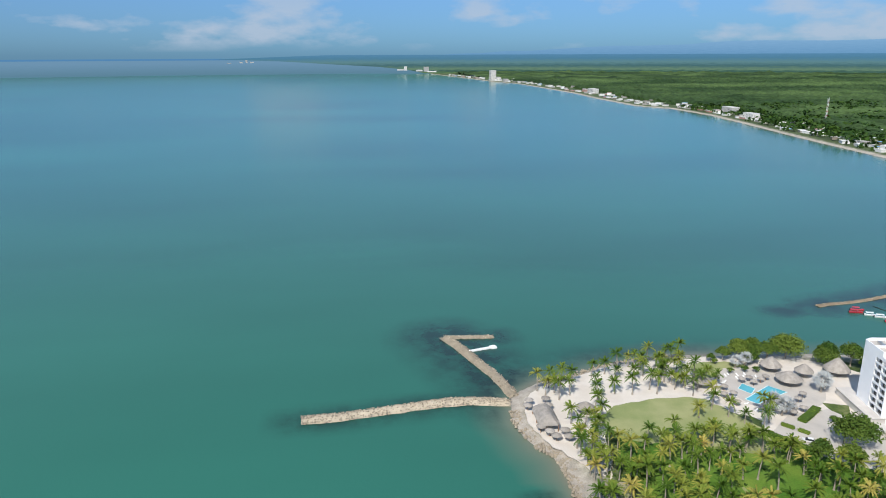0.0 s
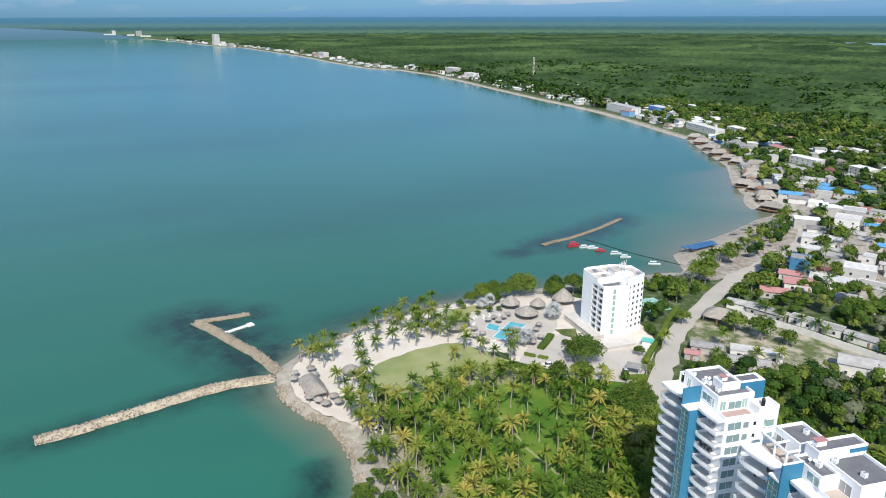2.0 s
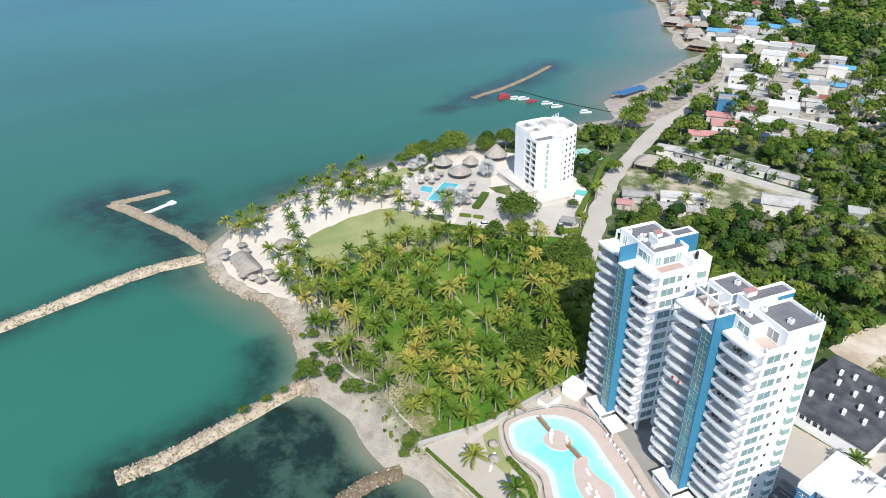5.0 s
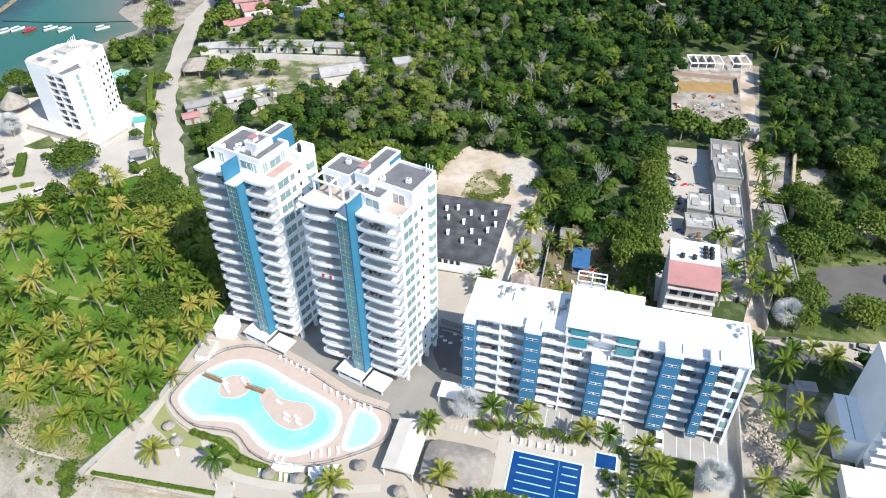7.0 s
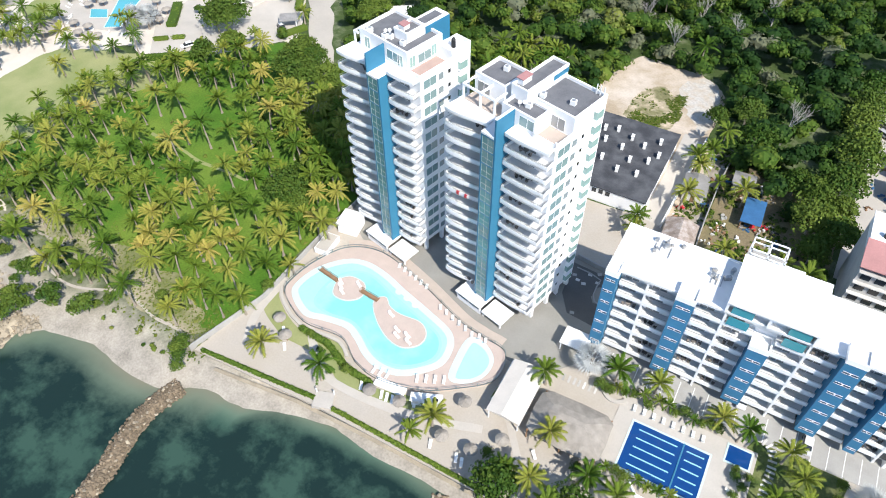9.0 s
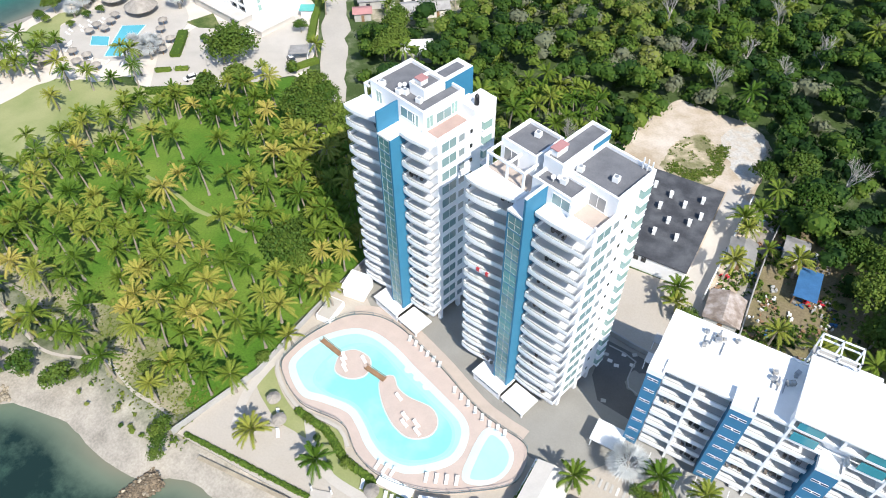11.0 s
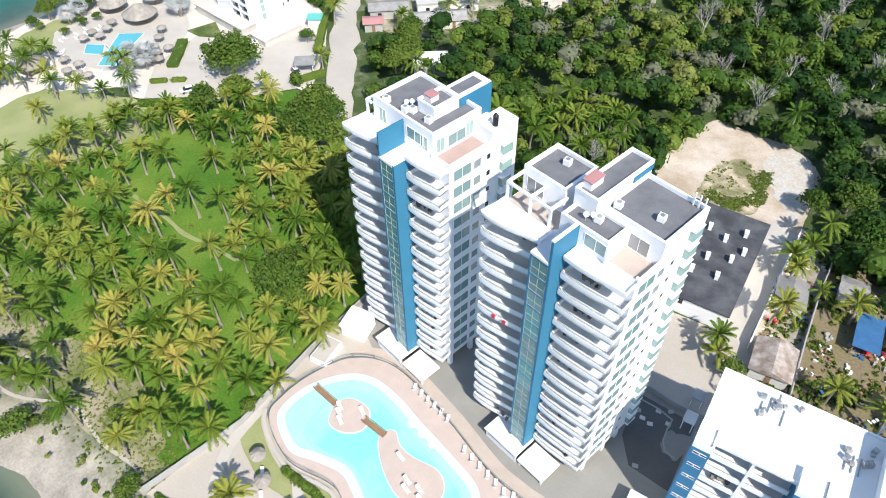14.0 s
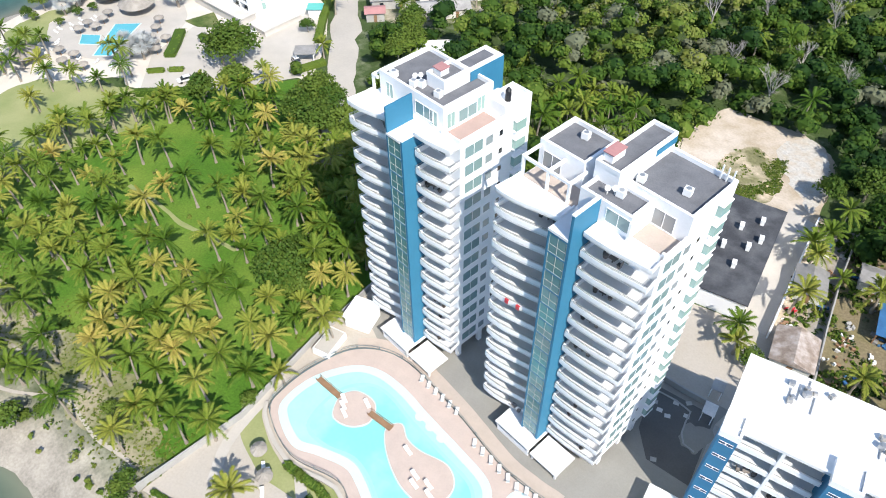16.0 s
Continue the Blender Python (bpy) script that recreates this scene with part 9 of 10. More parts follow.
fan_mesh.materials.append(SILVER_LEAF)
fan_trunk = bmesh.new()
bmesh.ops.create_cone(fan_trunk, cap_ends=True, segments=8, radius1=0.3, radius2=0.2, depth=3.0, matrix=Matrix.Translation((0, 0, 1.5)))
fan_trunk = mesh_of(fan_trunk, TRUNK, "trunk")
for x, y, s in ((-141.6, 42.4, 1.4), (-137.6, 43.2, 1.35), (-139.4, 46.0, 1.25), (-151.6, 68.0, 1.6), (-154.4, 71.4, 1.3), (-176.5, 52.5, 1.2), (-175.5, 47.7, 1.1), (22.1, -5.3, 1.45), (69.7, -10.2, 1.5), (87.6, 38.8, 1.5)):
    t = thing("silver_fan_palm", x, y, G, frng.uniform(0, 360), "silver-blue fan palm with a round crown", "palm", "silver fan palms")
    t.scale = (s, s, s)
    part("trunk", fan_trunk, None, t)
    part("crown", fan_mesh, None, t)
    TAKEN.append((x, y, 2.5))

# ---- broad-leaved trees ----
def tree_meshes(seed, h, r, clumps, per, size):
    """Trunk with limbs, and a crown of leaf clumps round the limb ends."""
    trng = random.Random(seed)
    bm = bmesh.new()

    def limb(a, b, ra, rb):
        d = (b - a)
        rot = d.to_track_quat("Z", "Y").to_matrix().to_4x4()
        bmesh.ops.create_cone(bm, cap_ends=True, segments=6, radius1=ra, radius2=rb, depth=d.length, matrix=Matrix.Translation((a + b) / 2) @ rot)

    fork = Vector((0, 0, h * 0.4))
    limb(Vector((0, 0, 0)), fork, 0.035 * h, 0.025 * h)
    ends = []
    for i in range(clumps):
        az = i * 2.399
        k = math.sqrt((i + 0.6) / clumps)
        e = Vector((math.cos(az) * r * 0.75 * k, math.sin(az) * r * 0.75 * k, h * (0.86 - 0.30 * k * k) + trng.uniform(-0.5, 0.5)))
        ends.append(e)
        if i % 2 == 0:
            limb(fork, fork.lerp(e, 0.85), 0.014 * h, 0.005 * h)
    cen = np.array([e[:] for e in ends])
    rad = np.array([[trng.uniform(0.36, 0.56) * r] for _ in ends])
    co, ti = leaves_np(np.random.default_rng(seed), cen, rad, per, size, flat=0.8, shell=0.6, loose=0.75, tint=np.random.default_rng(seed + 1).uniform(-0.2, 0.2, len(ends)))
    return mesh_of(bm, TRUNK, "trunk"), quad_mesh("crown", co, TREE_LEAF, ti)


TREE_KINDS = [tree_meshes(s, h, r, c, p, q) for s, h, r, c, p, q in ((1, 8, 4.2, 18, 120, 0.46), (2, 6.5, 3.4, 14, 112, 0.43), (3, 9.5, 5.2, 20, 130, 0.5), (4, 5, 2.8, 11, 80, 0.40), (5, 7.5, 6.0, 28, 140, 0.47))]


FAR_TREE_KINDS = [tree_meshes(s, h, r, c, p, q) for s, h, r, c, p, q in ((11, 8, 4.2, 16, 40, 0.85), (12, 6.5, 3.4, 13, 38, 0.78), (13, 9.5, 5.2, 18, 42, 0.9), (14, 5, 2.8, 10, 36, 0.7), (15, 7.5, 6.0, 22, 44, 0.9))]


def tree(x, y, kind, scale=1.0, label="broad green shade tree", group="shade trees", name="shade_tree"):
    t = thing(name, x, y, G, prng.uniform(0, 360), label, "tree", group)
    t.scale = (scale, scale, scale)
    tr, cr = (FAR_TREE_KINDS if y > 120 else TREE_KINDS)[kind]
    part("trunk", tr, None, t)
    part("crown", cr, None, t)
    TAKEN.append((x, y, 3.0 * scale))


for x, y, k, s in ((-116.2, 54.2, 4, 1.2), (-172.5, 84.5, 4, 0.85), (-185, 54, 0, 1.0), (-188, 62, 1, 1.0), (-178, 56, 1, 0.8), (-109.5, 37.2, 1, 1.1), (-104.6, 43.9, 0, 1.0), (-123.7, 22.5, 3, 0.9), (30, 81.4, 0, 1.0), (23.6, 77.4, 1, 0.9), (33.8, 72.4, 0, 1.1), (21.2, 29.2, 3, 0.8), (-176, 88, 1, 1.2), (-170, 94, 0, 1.2), (-160, 98, 2, 1.0), (-165, 106, 1, 1.1), (-158, 112, 0, 1.0), (-159, 124, 1, 1.1),
                   (-84.2, 49.7, 2, 0.95), (-79.8, 49, 0, 1.0), (-83.4, 42.4, 2, 0.9), (-76.2, 40.3, 2, 1.0), (-71.6, 42.8, 0, 1.1), (-67, 42, 0, 1.0), (-86, 46, 0, 0.9), (-54.2, 4.4, 4, 0.95), (-50.5, 2.0, 1, 0.85), (-55.5, 9, 0, 0.8), (-110, 76, 3, 0.8), (-84, 88, 0, 1.0), (-79, 80, 2, 0.9), (-80, 76, 0, 0.9), (-87, 94, 1, 0.9),
                   (-106, 124, 0, 1.1), (-97, 128, 2, 1.0), (-88, 132, 1, 1.0), (-122, 112, 0, 0.8), (93.4, 64, 2, 1.0), (92.2, 45, 2, 0.9), (90.6, 38.2, 0, 0.85), (104, 42, 2, 0.95), (108.5, 43.5, 0, 0.9), (95.6, 24.5, 1, 0.8), (16.9, -35.2, 0, 1.0), (29.0, -34.2, 2, 0.9), (-140, 128, 0, 1.1), (-146, 136, 1, 1.2), (-126, 152, 0, 1.1), (-155, 165, 2, 1.0), (-150, 158, 0, 1.0), (-163, 190, 0, 1.0), (-132, 168, 0, 1.1), (-128, 172, 2, 1.0), (-134, 178, 1, 1.1)):
    tree(x, y, k, s)
made = 0
while made < 84:
    x, y = prng.uniform(-262, -78), prng.uniform(180, 400)
    if not inside(VILLAGE, x, y) or any(math.hypot(x - a, y - b) < r * 0.8 + 1.5 for a, b, r in TAKEN) or min(math.hypot(x - p.x, y - p.y) for p in smooth_line(ROAD_LINE, 6)) < 6.5:
        continue
    made += 1
    if made % 2 == 0:
        palm(x, y, prng.choice([0, 2, 4]), prng.uniform(0, 360), 1.1, "coconut palm between village houses", "village palms")
    else:
        tree(x, y, prng.choice([0, 1, 2, 3]), prng.uniform(0.8, 1.15), "leafy green tree between village houses", "village trees")
gp = random.Random(17)
for i in range(24):
    x, y = (25 + i * 1.5, -7.6 + 0.12 * min(i, 12) + gp.uniform(-0.9, 0.9)) if i < 15 else (31 + (i - 15) * 1.8, -21.9 + gp.uniform(-0.6, 0.6))
    if gp.random() < 0.55:
        palm(x, y, 5, gp.uniform(0, 360), gp.uniform(0.38, 0.55), "young bushy palm in a planting bed", "young bed palms")
    else:
        tree(x, y, 3, gp.uniform(0.3, 0.45), "leafy green shrub in a planting bed", "garden shrubs", "garden_shrub")
for x, y in ((50.6, -13.2), (52.0, -14.6), (51.0, -16.6), (52.6, -12.4), (50.4, -11.8), (64.5, -13), (66, -9), (66.2, -6.5), (60, -5.5), (30, -26), (27, -24.6), (-17.5, -27.4), (-24.5, -26), (12.8, -29.4), (29.3, -6.9), (26.9, -7.6)):
    tree(x, y, 3, gp.uniform(0.26, 0.42), "leafy green shrub in a planting bed", "garden shrubs", "garden_shrub")
for x, y, s in ((-88.3, -39.5, 0.75), (-79.2, -42.1, 0.75), (-83.3, -47.6, 0.8), (-70.9, -40.8, 0.75), (-68.5, -37.1, 0.4), (-59.9, -31.2, 0.4), (-48.3, -37.6, 0.5), (-48.0, -39.4, 0.5), (-98.3, -38.7, 0.5), (-86, -46.5, 0.7), (-85.4, -43.4, 0.4), (-84, -50, 0.42), (-85.5, -47.5, 0.5), (-82.5, -46, 0.45), (-87.5, -45, 0.45), (-81.5, -60, 0.4), (-81, -66, 0.42), (-82, -55, 0.35), (-78, -43, 0.4), (-73, -42, 0.42), (-93, -40, 0.36), (-98, -38, 0.36), (-46.5, -40.5, 0.45), (-45.3, -42.3, 0.4), (-48, -39, 0.3), (-42.5, -18.5, 0.4), (-100, -41, 0.3), (-90, -42.5, 0.35), (-70, -39, 0.3), (-28, -24, 0.25), (-20, -29, 0.22)):
    tree(x, y, 3, s * 1.25, "low sea grape bush on the shore", "shore bushes", "shore_bush")

# one bright round tree on the hotel terrace
bright_crown = TREE_KINDS[4][1].copy()
bright = np.empty(len(bright_crown.vertices), np.float32)
bright_crown.attributes["tint"].data.foreach_get("value", bright)
bright_crown.attributes["tint"].data.foreach_set("value", bright * 0.5 + 0.35)
round_tree = thing("shade_tree", -181, 73, G, 30, "round bright green tree by the hotel terrace", "tree")
round_tree.scale = (1.2, 1.2, 1.2)
part("trunk", TREE_KINDS[4][0], None, round_tree)
part("crown", bright_crown, None, round_tree)
TAKEN.append((-181, 73, 7))
# bushes and trees between the hotel terrace and the water
for x, y, k, z in ((-171.3, 43.1, 3, 0.5), (-171.5, 49.4, 3, 0.55), (-180.2, 41.4, 3, 0.5), (-166.1, 34.1, 3, 0.55), (-170.5, 53.5, 3, 0.55), (-183, 46.5, 0, 0.75), (-183, 53, 2, 0.8), (-181, 58, 0, 0.9), (-178.6, 55.5, 1, 0.8), (-182.5, 41, 1, 0.55), (-180, 64, 2, 0.85), (-130.4, 57.4, 3, 0.55)):
    tree(x, y, k, z, "leafy grey-green tree by the hotel shore", "hotel shore trees")

# trees and palms round the walled yard and along the lane
for x, y, k, z in ((54.6, 63.8, 2, 1.0), (49.8, 58.1, 0, 1.05), (56.4, 47.0, 0, 1.1), (52.4, 41.0, 1, 1.1), (56.2, 73.9, 2, 1.05), (50.5, 49.0, 2, 0.95), (56.0, 82, 0, 1.1), (55.5, 91, 2, 0.9), (56.4, 99, 0, 1.0), (55.6, 108, 1, 1.2), (55.4, 56, 0, 0.9), (45.5, 61, 0, 0.9),
                   (101, 70, 2, 1.0), (91, 72, 1, 0.9), (64, 121, 2, 1.1), (69.5, 123, 0, 1.0), (75, 121.5, 1, 1.0), (80, 124, 2, 0.9), (66, 127, 1, 0.9), (99, 78, 2, 1.0), (97, 86, 0, 1.0), (113, 76, 2, 1.1), (120, 75, 0, 1.1), (116, 98, 1, 1.2), (113.5, 110, 2, 1.1), (94, 92, 1, 0.9), (91.8, 88, 3, 1.1), (98, 96, 3, 1.0), (94.5, -24, 3, 1.0), (92.6, -28, 1, 0.8)):
    tree(x, y, k, z, "leafy green tree beside walled yards", "yard trees")
for x, y, k, z in ((85.9, 98, 2, 1.0), (84.8, 84.5, 0, 0.9), (83.9, 70.5, 2, 0.95), (80.6, 50.6, 0, 1.0), (84.8, 45, 2, 0.95), (81.6, 57.5, 4, 0.9), (82.6, 64, 0, 0.85), (85.8, 90, 4, 0.9), (86.6, 105, 0, 0.95), (72.4, 61.5, 2, 0.8), (80, 43.5, 4, 0.9)):
    palm(x, y, k, gp.uniform(0, 360), z, "coconut palm beside the dirt lane", "lane palms")

# ---- woods ----
WOOD_OUT = [[(-39, 64), (-36, 80), (-32, 84), (-23, 85), (-16.5, 79), (-15, 69), (-24, 61)], [(-154, 106), (-133, 104), (-129, 119), (-139, 127), (-155, 126)], [(-150, 150), (-163, 205), (-190, 268), (-207, 306), (-222, 306), (-203, 240), (-178, 168)], GROVE, LAWN_POLY, [(-142, 20), (-112, 16), (-98, 52), (-128, 40)], BEACH_CLUB, RESORT, [(-42, 8), (-38, 30), (-24, 40), (28, 40), (30, 20), (0, 0)], [(-9, 75), (-2, 97.5), (4, 97.5), (13, 97), (21, 91), (23, 73), (27, 40), (22, 36), (-6, 38), (-6, 66)],
            [(58, 40), (60, 118), (84, 118), (82, 46)], [(60, 128), (61, 191), (95, 190), (92, 128)], [(-120, 298), (-102, 300), (-77, 311), (-78, 330), (-100, 350), (-112, 336)],
            [(-122, 118), (-92, 90), (-62, 122), (-48, 138), (-56, 153), (-120, 140)], [(74, -40), (94, -40), (94, 30), (74, 24)], [(22, 26), (22, 70), (38, 62), (43, 52), (47, 40), (57, 34), (57, 26)], [(86, 34), (126, 38), (130, 74), (95, 66), (88, 60)], [(88, 94), (88, 118), (98, 123), (97, 97)], [(100, 104), (107, 113), (111, 104), (110, 85), (102, 81)], [(109, 79), (111, 90), (118, 91), (118, 81)],
            [(-24, 361), (-17, 359), (-9, 308), (-10, 252), (-18, 246), (-20, 262), (-15, 305)], [(-4, 359), (17, 366), (11, 393), (-5, 384)], [(42, 328), (46, 285), (56, 246), (66, 257), (75, 283), (72, 302), (58, 314)]]
road_np = [(p.x, p.y) for p in smooth_line(ROAD_LINE, 6)]


def wood(name, x0, x1, y0, y1, step, r_lo, r_hi, h_lo, h_hi, count, size, skip, seed, label, keep=1.0):
    """Trees of a wood as leaf clumps, all in one mesh."""
    g = np.random.default_rng(seed)
    xs, ys = np.arange(x0, x1, step), np.arange(y0, y1, step)
    X, Y = np.meshgrid(xs, ys)
    X = (X + g.uniform(-0.45, 0.45, X.shape) * step).ravel()
    Y = (Y + g.uniform(-0.45, 0.45, Y.shape) * step).ravel()
    ok = inside_np(LAND_POLY, X, Y) & (dist_np(COAST, X, Y) > (16 if step < 12 else 80))
    ok &= ~skip(X, Y)
    for poly in WOOD_OUT:
        ok &= ~inside_np(poly, X, Y)
    ok &= dist_np(road_np, X, Y) > 8
    ok &= dist_np([(22, 27), (50, 22), (78, 30), (95, 31.5), (130, 33), (220, 40)], X, Y) > 6
    ok &= dist_np([(80, 32), (85, 60), (86, 115), (88, 165), (90, 200)], X, Y) > 4.5
    ok &= g.random(X.shape) < keep
    vil = inside_np(VILLAGE, X, Y)
    ok &= ~vil | (g.random(X.shape) < 0.72)
    for a, b, r in TAKEN:
        if x0 - 20 < a < x1 + 20 and y0 - 20 < b < y1 + 20:
            ok &= (X - a) ** 2 + (Y - b) ** 2 > (r + 1.6) ** 2
    X, Y = X[ok], Y[ok]
    R = g.uniform(r_lo, r_hi, len(X))
    H = g.uniform(h_lo, h_hi, len(X)) * (0.8 + 0.35 * wobble(X, Y, 0.35))
    C = np.stack([X, Y, G + H - R * 0.6], -1)
    LOBES = 4 if step < 7 else 1
    tint = g.normal(0.30, 0.17, len(X)) + 0.12 * wobble(X, Y, 0.3) + 0.13 - 0.33 * np.clip((X + 20) / 100, 0, 1)
    tint = np.where(g.random(len(X)) < 0.035, 1.2, tint) if step < 10 else 0.08 + 0.30 * tint
    if LOBES > 1:
        off = g.normal(size=(len(X), LOBES, 3)) * np.array([0.42, 0.42, 0.26])
        off[:, 0] = (0, 0, 0.25)
        C = (C[:, None] + off * R[:, None, None]).reshape(-1, 3)
        tint = np.repeat(tint, LOBES) + g.normal(0, 0.05, len(C))
        R = np.repeat(R, LOBES) * g.uniform(0.46, 0.74, len(C))
    co, ti = leaves_np(g, C, R[:, None], count // LOBES, size, flat=0.85, shell=0.3, tint=tint, loose=0.2)
    # Solid hearts added to block see-through light; darker tint stands for inner shade.
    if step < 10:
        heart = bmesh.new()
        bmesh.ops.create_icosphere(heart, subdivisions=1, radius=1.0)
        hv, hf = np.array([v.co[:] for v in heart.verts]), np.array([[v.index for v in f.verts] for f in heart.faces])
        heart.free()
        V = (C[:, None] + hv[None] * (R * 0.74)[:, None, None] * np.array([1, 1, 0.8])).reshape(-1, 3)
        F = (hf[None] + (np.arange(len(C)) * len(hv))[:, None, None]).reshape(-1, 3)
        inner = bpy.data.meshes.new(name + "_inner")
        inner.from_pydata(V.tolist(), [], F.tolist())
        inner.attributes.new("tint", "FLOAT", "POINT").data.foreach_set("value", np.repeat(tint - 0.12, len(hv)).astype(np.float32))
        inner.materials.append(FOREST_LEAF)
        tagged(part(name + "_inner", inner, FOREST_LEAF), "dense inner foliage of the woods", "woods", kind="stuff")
    return tagged(part(name, quad_mesh(name, co, FOREST_LEAF, ti), FOREST_LEAF), label, "woods", kind="stuff")


def near_box(X, Y):
    return (X > -190) & (X < 175) & (Y < 330)


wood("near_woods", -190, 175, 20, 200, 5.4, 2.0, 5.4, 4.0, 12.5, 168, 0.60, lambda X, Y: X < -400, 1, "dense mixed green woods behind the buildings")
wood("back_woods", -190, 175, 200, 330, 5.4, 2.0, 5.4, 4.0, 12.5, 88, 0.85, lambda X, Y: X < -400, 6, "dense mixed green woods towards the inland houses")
wood("middle_woods", -700, 270, 60, 720, 8.6, 3.0, 6.4, 6, 12, 26, 1.9, near_box, 2, "dense green woods farther off")
wood("coast_trees", -2600, -300, 380, 760, 14, 3.0, 6.0, 5, 10, 26, 2.0, lambda X, Y: dist_np(COAST, X, Y) > 120, 5, "trees between the shore houses", 0.8)

wood("plain_trees", -1500, 340, 560, 1160, 10.5, 4.5, 7.5, 9, 13, 8, 4.6, lambda X, Y: (X > -690) & (X < 260) & (Y < 710), 8, "dense treetops of the far plain")

# treetops of the far plain, one rolling canopy
CANOPY = mat("far_canopy", (0.026, 0.053, 0.020), 0.95, 0.6, 0.0035, 1.0, 0.12, col2=(0.054, 0.090, 0.031), grain=1.2, spec=0.1)


def canopy(name, x0, x1, y0, y1, step, skip, label, seed):
    g = np.random.default_rng(seed)
    xs, ys = np.arange(x0, x1, step), np.arange(y0, y1, step)
    X, Y = np.meshgrid(xs, ys)
    X, Y = X + g.uniform(-0.3, 0.3, X.shape) * step, Y + g.uniform(-0.3, 0.3, Y.shape) * step
    Z = G + 8.5 + g.normal(0, 0.24 * step if step < 20 else 4.5, X.shape) + 1.2 * wobble(X, Y, 0.2)
    ok = inside_np(LAND_POLY, X, Y) & (dist_np(COAST, X, Y) > 95) & ~skip(X, Y) & ~inside_np(LAGOON, X, Y)
    Z = np.where(ok, Z, G - 0.5)
    idx = np.arange(X.size).reshape(X.shape)
    any_ok = ok[:-1, :-1] | ok[:-1, 1:] | ok[1:, 1:] | ok[1:, :-1]
    quads = np.stack([idx[:-1, :-1], idx[:-1, 1:], idx[1:, 1:], idx[1:, :-1]], -1)[any_ok]
    me = bpy.data.meshes.new(name)
    me.from_pydata(np.stack([X, Y, Z], -1).reshape(-1, 3).tolist(), [], quads.tolist())
    me.materials.append(CANOPY)
    return tagged(part(name, me, CANOPY), label, "woods", kind="stuff")


LAGOON = [(-2350, 3170), (-1780, 2980), (-1400, 2750), (-700, 2900), (-1500, 3650)]
tagged(part("far_lagoon", prism(ccw(LAGOON), G - 1, G + 0.3), FAR_LAKE), "pale lagoon on the plain", "water", kind="structure")
canopy("far_woods", -3200, 900, 480, 2000, 11, lambda X, Y: (X > -690) & (X < 410) & (Y < 710), "smooth green treetops of the far plain", 3)
canopy("plain_woods", -4860, 2600, 650, 4800, 34, lambda X, Y: (X > -3190) & (X < 890) & (Y < 1990), "hazy green treetops towards the horizon", 4)

# palms and bare trees standing in the woods
wrng = random.Random(21)
spots = []
while len(spots) < 62:
    x, y = wrng.uniform(-75, 100), wrng.uniform(55, 240)
    if any(inside(poly, x, y) for poly in WOOD_OUT) or any(math.hypot(x - a, y - b) < 5 for a, b in spots):
        continue
    spots.append((x, y))
for i, (x, y) in enumerate(spots):
    if i < 24:
        palm(x, y, wrng.choice([0, 2, 2, 4]), wrng.uniform(0, 360), wrng.uniform(1.0, 1.35), "coconut palm rising out of the woods", "woodland palms")
for i in range(60):
    x, y = wrng.uniform(-37, -16), wrng.uniform(63, 84)
    if all(math.hypot(x - a[0], y - a[1]) > 3.0 for a in FAR_PALMS):
        palm(x, y, wrng.choice([0, 1, 2, 4]), wrng.uniform(0, 360), wrng.uniform(0.85, 1.1), "coconut palm rising out of the woods", "woodland palms")
bare = bmesh.new()
brng = random.Random(5)


def twig(a, way, length, r, depth):
    b = a + way * length
    rot = way.to_track_quat("Z", "Y").to_matrix().to_4x4()
    bmesh.ops.create_cone(bare, cap_ends=False, segments=4, radius1=r, radius2=r * 0.55, depth=length, matrix=Matrix.Translation((a + b) / 2) @ rot)
    if depth:
        for _ in range(4):
            w = (way + Vector((brng.uniform(-1, 1), brng.uniform(-1, 1), brng.uniform(-0.1, 0.7))) * 0.85).normalized()
            twig(a.lerp(b, brng.uniform(0.6, 1.0)), w, length * brng.uniform(0.5, 0.75), r * 0.5, depth - 1)


twig(Vector((0, 0, 0)), Vector((0.05, 0, 1)).normalized(), 5.0, 0.3, 4)
BARE = mat("grey_dead_wood", (0.36, 0.34, 0.31), 0.9, 0.2, 1.0, 0.1, 5.0, each=0.2)
bare_mesh = mesh_of(bare, BARE, "dead_branches")
for x, y in spots[51:] + [(5.0, 102.4), (26.2, 126.9), (11.4, 141.6), (-5.4, 141.9), (7.9, 120.0), (-42.4, 124.8), (-17.2, 131.0)]:
    t = thing("bare_tree", x, y, G, wrng.uniform(0, 360), "leafless grey tree in the woods", "tree", "bare trees")
    k = wrng.uniform(0.85, 1.15)
    t.scale = (k, k, k)
    part("dead_limb", bare_mesh, None, t)

# low growth under the palms and along the beach edge
ung = np.random.default_rng(12)
U = np.stack([ung.uniform(-138, -43, 5200), ung.uniform(-44, 56, 5200)], -1)
inner = inside_np(GROVE, U[:, 0], U[:, 1])
rim = (dist_np([(-46, -38), (-62, -38.5), (-82, -36), (-110, -31), (-122, -30)], U[:, 0], U[:, 1]) < 3.2)
thick = ung.random(len(U)) < 0.02 + 0.16 * wobble(U[:, 0], U[:, 1], 0.9)
U = U[(inner & thick) | (rim & (ung.random(len(U)) < 0.14))]
ur = ung.uniform(0.25, 0.95, (len(U), 1)) ** 1.5 + 0.15
co, ti = leaves_np(ung, np.concatenate([U, np.full((len(U), 1), G + 0.05)], 1), ur, 26, 0.42, flat=0.8, shell=0.7, tint=ung.normal(0.5, 0.17, len(U)))
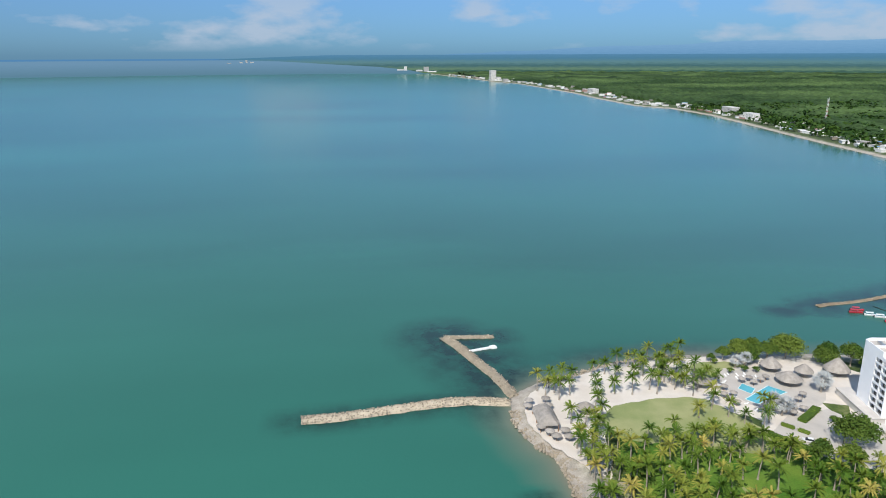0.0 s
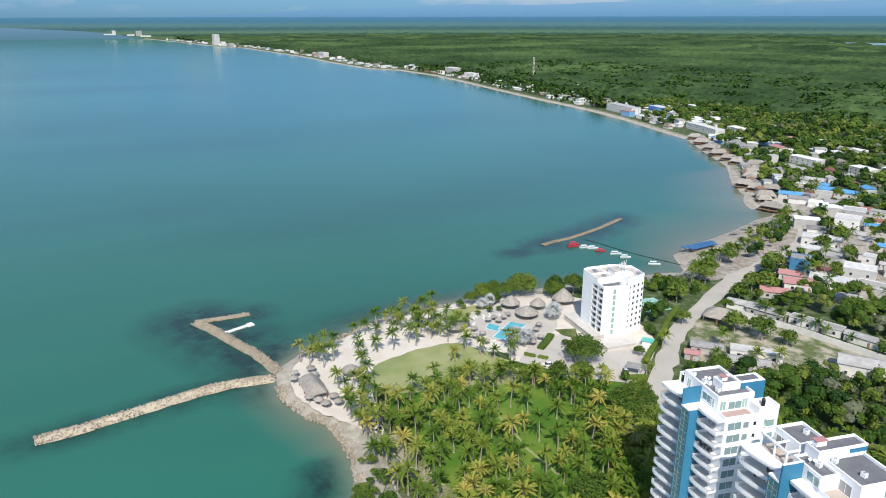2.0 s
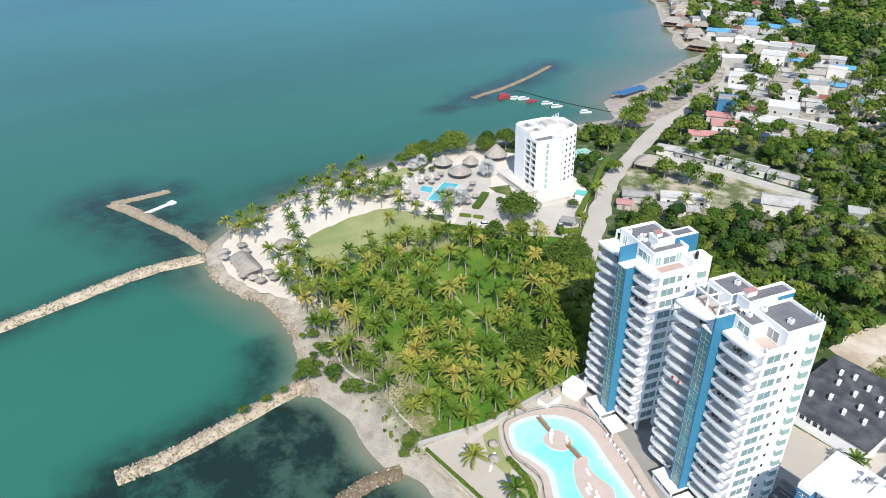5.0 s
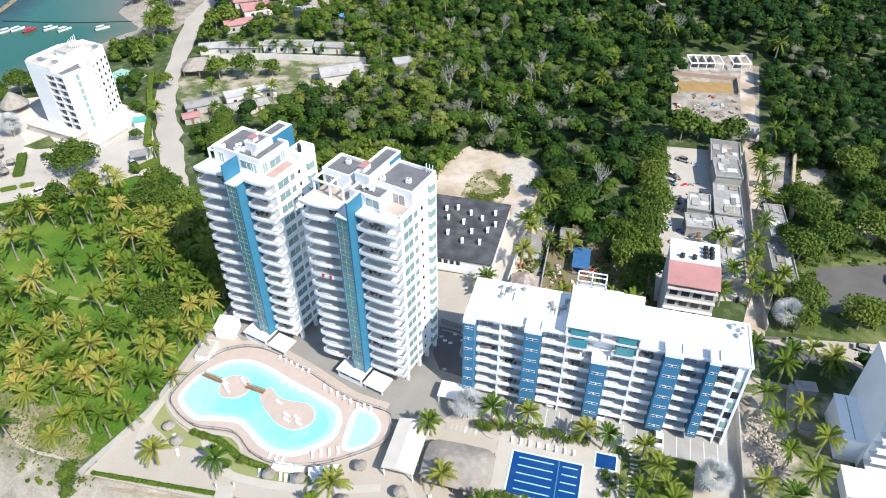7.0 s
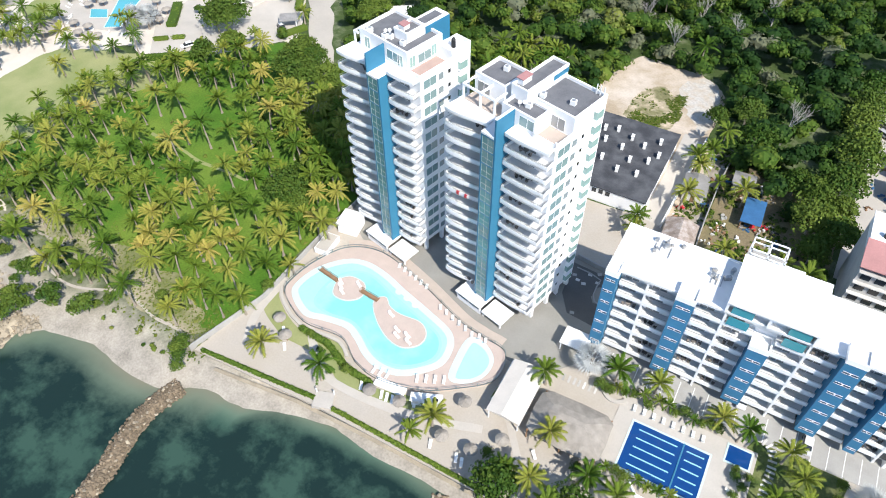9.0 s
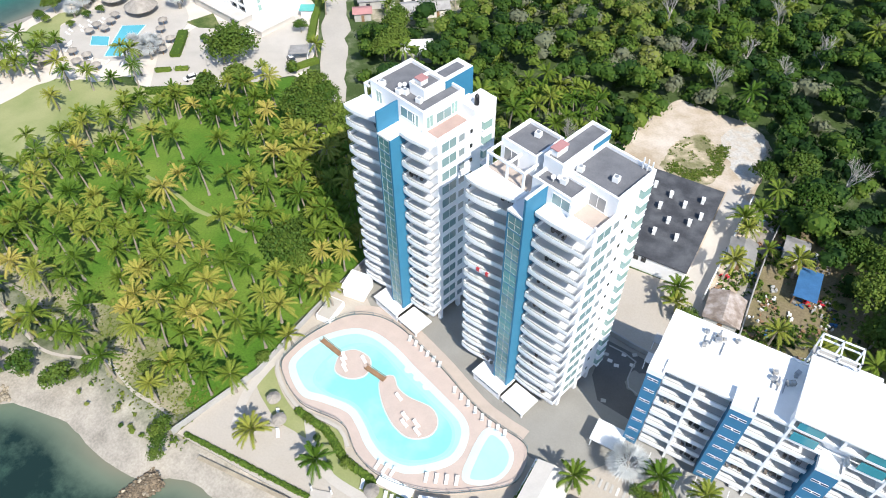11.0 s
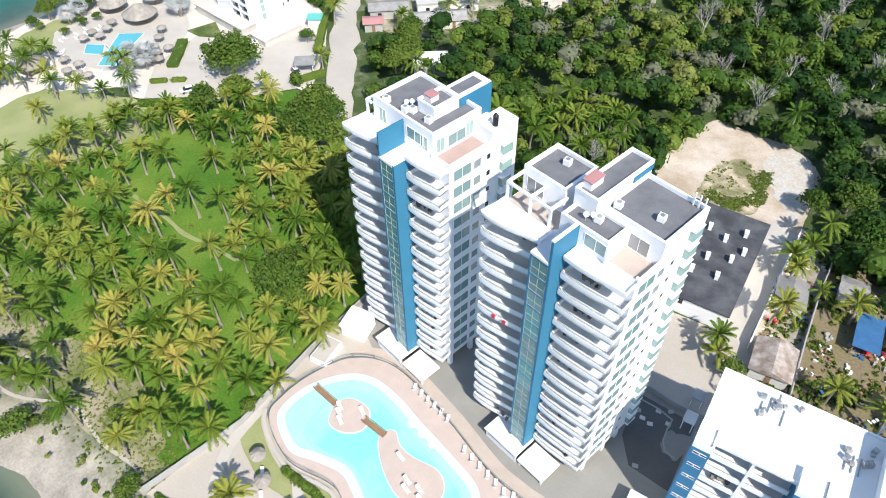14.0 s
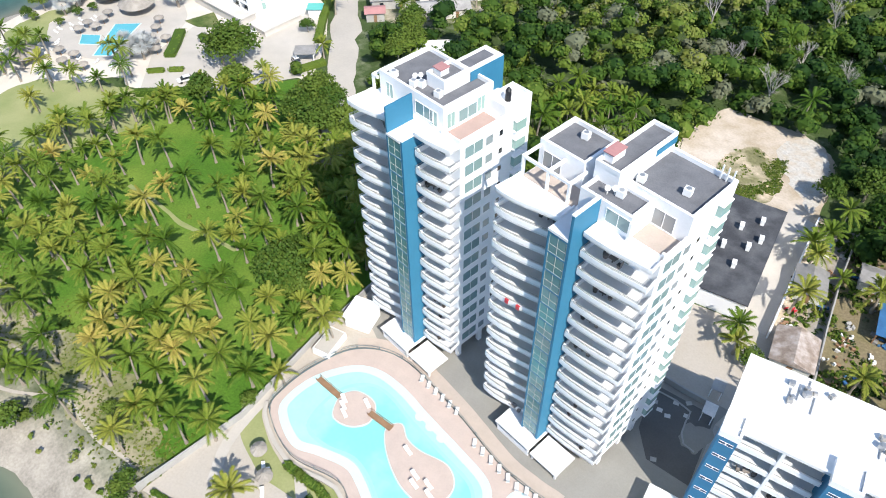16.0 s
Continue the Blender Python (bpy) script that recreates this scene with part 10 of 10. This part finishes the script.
tagged(part("undergrowth", quad_mesh("undergrowth", co, FOREST_LEAF, ti), FOREST_LEAF), "low weeds and shrubs under the palms", "undergrowth", kind="stuff")
W = np.stack([ung.uniform(0, 15, 5000), ung.uniform(70, 90, 5000)], -1)
lush = dist_np([(12.6, 84), (13.2, 79), (12.4, 74.5), (9.5, 72.2), (5, 71.6)], W[:, 0], W[:, 1]) + 1.1 * wobble(W[:, 0], W[:, 1], 6.0)
thin = (((W[:, 0] - 7.5) / 6.0) ** 2 + ((W[:, 1] - 79) / 8.5) ** 2 < 0.95) & (wobble(W[:, 0], W[:, 1], 8.0) > ung.uniform(-0.2, 2.2, 5000))
spot = (lush < ung.uniform(0.8, 2.3, 5000)) | (thin & (ung.random(5000) < 0.45))
W = W[spot]
co, ti = leaves_np(ung, np.concatenate([W, np.full((len(W), 1), G + 0.05)], 1), ung.uniform(0.12, 0.5, (len(W), 1)), 9, 0.34, flat=0.4, shell=0.8, tint=ung.normal(0.58, 0.16, len(W)))
tagged(part("lot_weeds", quad_mesh("lot_weeds", co, FOREST_LEAF, ti), FOREST_LEAF), "straggling weeds on the bare lot", "weeds", kind="stuff")

Y2 = np.stack([ung.uniform(24, 57, 2600), ung.uniform(28, 70, 2600)], -1)
Y2 = Y2[(wobble(Y2[:, 0], Y2[:, 1], 3.0) > ung.uniform(-0.5, 0.7, len(Y2))) & ~((np.abs(Y2[:, 0] - 39) < 3.2) & (np.abs(Y2[:, 1] - 48.8) < 5))]
co, ti = leaves_np(ung, np.concatenate([Y2, np.full((len(Y2), 1), G + 0.1)], 1), ung.uniform(0.2, 0.8, (len(Y2), 1)), 14, 0.4, flat=0.8, shell=0.7, tint=ung.normal(0.45, 0.2, len(Y2)))
tagged(part("yard_weeds", quad_mesh("yard_weeds", co, FOREST_LEAF, ti), FOREST_LEAF), "weeds and scrub over the littered yard", "weeds", kind="stuff")

F = np.stack([ung.uniform(87, 132, 4200), ung.uniform(35, 126, 4200)], -1)
keep = wobble(F[:, 0], F[:, 1], 2.4) > ung.uniform(-0.9, 0.5, len(F))
for poly in ([(95.5, 46), (112, 49), (126, 54), (128, 72), (112, 68), (98, 63)], [(88.9, 94.5), (95.5, 95.5), (98, 122.5), (90.4, 116.6)], [(100.4, 112), (107.6, 114.8), (105.5, 105.5), (98.9, 104)], [(110.6, 89), (118, 92.5), (118.5, 82), (109.5, 78)], [(85, 30), (85, 86), (92.5, 86), (92.5, 48), (116, 40), (132, 41), (132, 30)]):
    keep &= ~inside_np(poly, F[:, 0], F[:, 1])
F = F[keep]
co, ti = leaves_np(ung, np.concatenate([F, np.full((len(F), 1), G + 0.1)], 1), ung.uniform(0.2, 1.1, (len(F), 1)), 16, 0.42, flat=0.7, shell=0.7, tint=ung.normal(0.42, 0.16, len(F)))
tagged(part("field_scrub", quad_mesh("field_scrub", co, FOREST_LEAF, ti), FOREST_LEAF), "low green scrub over rough ground", "scrub", kind="stuff")

# palms of woods, village and roadside, joined
for slot_i, name, leaf, label in ((1, "far_palm_crowns", PALM_LEAF, "crowns of coconut palms in woods and village"), (0, "far_palm_trunks", TRUNK, "thin trunks of coconut palms in woods and village")):
    cos, polys, tints, base_i = [], [], [], 0
    for k, (x, y, kind, turn, sc) in enumerate(FAR_PALMS):
        me = PALM_KINDS[kind][slot_i]
        v = np.empty(len(me.vertices) * 3, np.float32)
        me.vertices.foreach_get("co", v)
        v = v.reshape(-1, 3) * sc
        c, sn = math.cos(radians(turn)), math.sin(radians(turn))
        cos.append(np.stack([v[:, 0] * c - v[:, 1] * sn + x, v[:, 0] * sn + v[:, 1] * c + y, v[:, 2] + G], -1))
        polys += [tuple(i + base_i for i in p.vertices) for p in me.polygons]
        tints.append(np.full(len(v), (k * 0.618) % 1 * 0.6 - 0.2))
        base_i += len(v)
    me = bpy.data.meshes.new(name)
    me.from_pydata(np.concatenate(cos).tolist(), [], polys)
    me.attributes.new("tint", "FLOAT", "POINT").data.foreach_set("value", np.concatenate(tints).astype(np.float32))
    me.materials.append(leaf)
    tagged(part(name, me, leaf), label, "palms", kind="stuff")

# grass tufts where the meadow runs out into the beach
T = np.stack([ung.uniform(-137, -43, 16000), ung.uniform(-45, -12, 16000)], -1)
front = [(-44.5, -33), (-52, -32), (-62, -31), (-72, -27.5), (-82, -28), (-96, -24.5), (-110, -23), (-137, -16)]
near_edge = dist_np(front, T[:, 0], T[:, 1])
T = T[(near_edge < 7) & (ung.random(len(T)) < 0.85 - near_edge * 0.11) & (inside_np(LAND_POLY, T[:, 0], T[:, 1])) & ~inside_np(RESORT, T[:, 0], T[:, 1]) & (dist_np(COAST, T[:, 0], T[:, 1]) > 4)]
co, ti = leaves_np(ung, np.concatenate([T, np.full((len(T), 1), G + 0.02)], 1), ung.uniform(0.1, 0.34, (len(T), 1)), 9, 0.24, flat=0.7, shell=0.8, tint=ung.normal(0.62, 0.12, len(T)))
tagged(part("grass_tufts", quad_mesh("grass_tufts", co, FOREST_LEAF, ti), FOREST_LEAF), "thin grass tufts along the beach edge", "grass", kind="stuff")
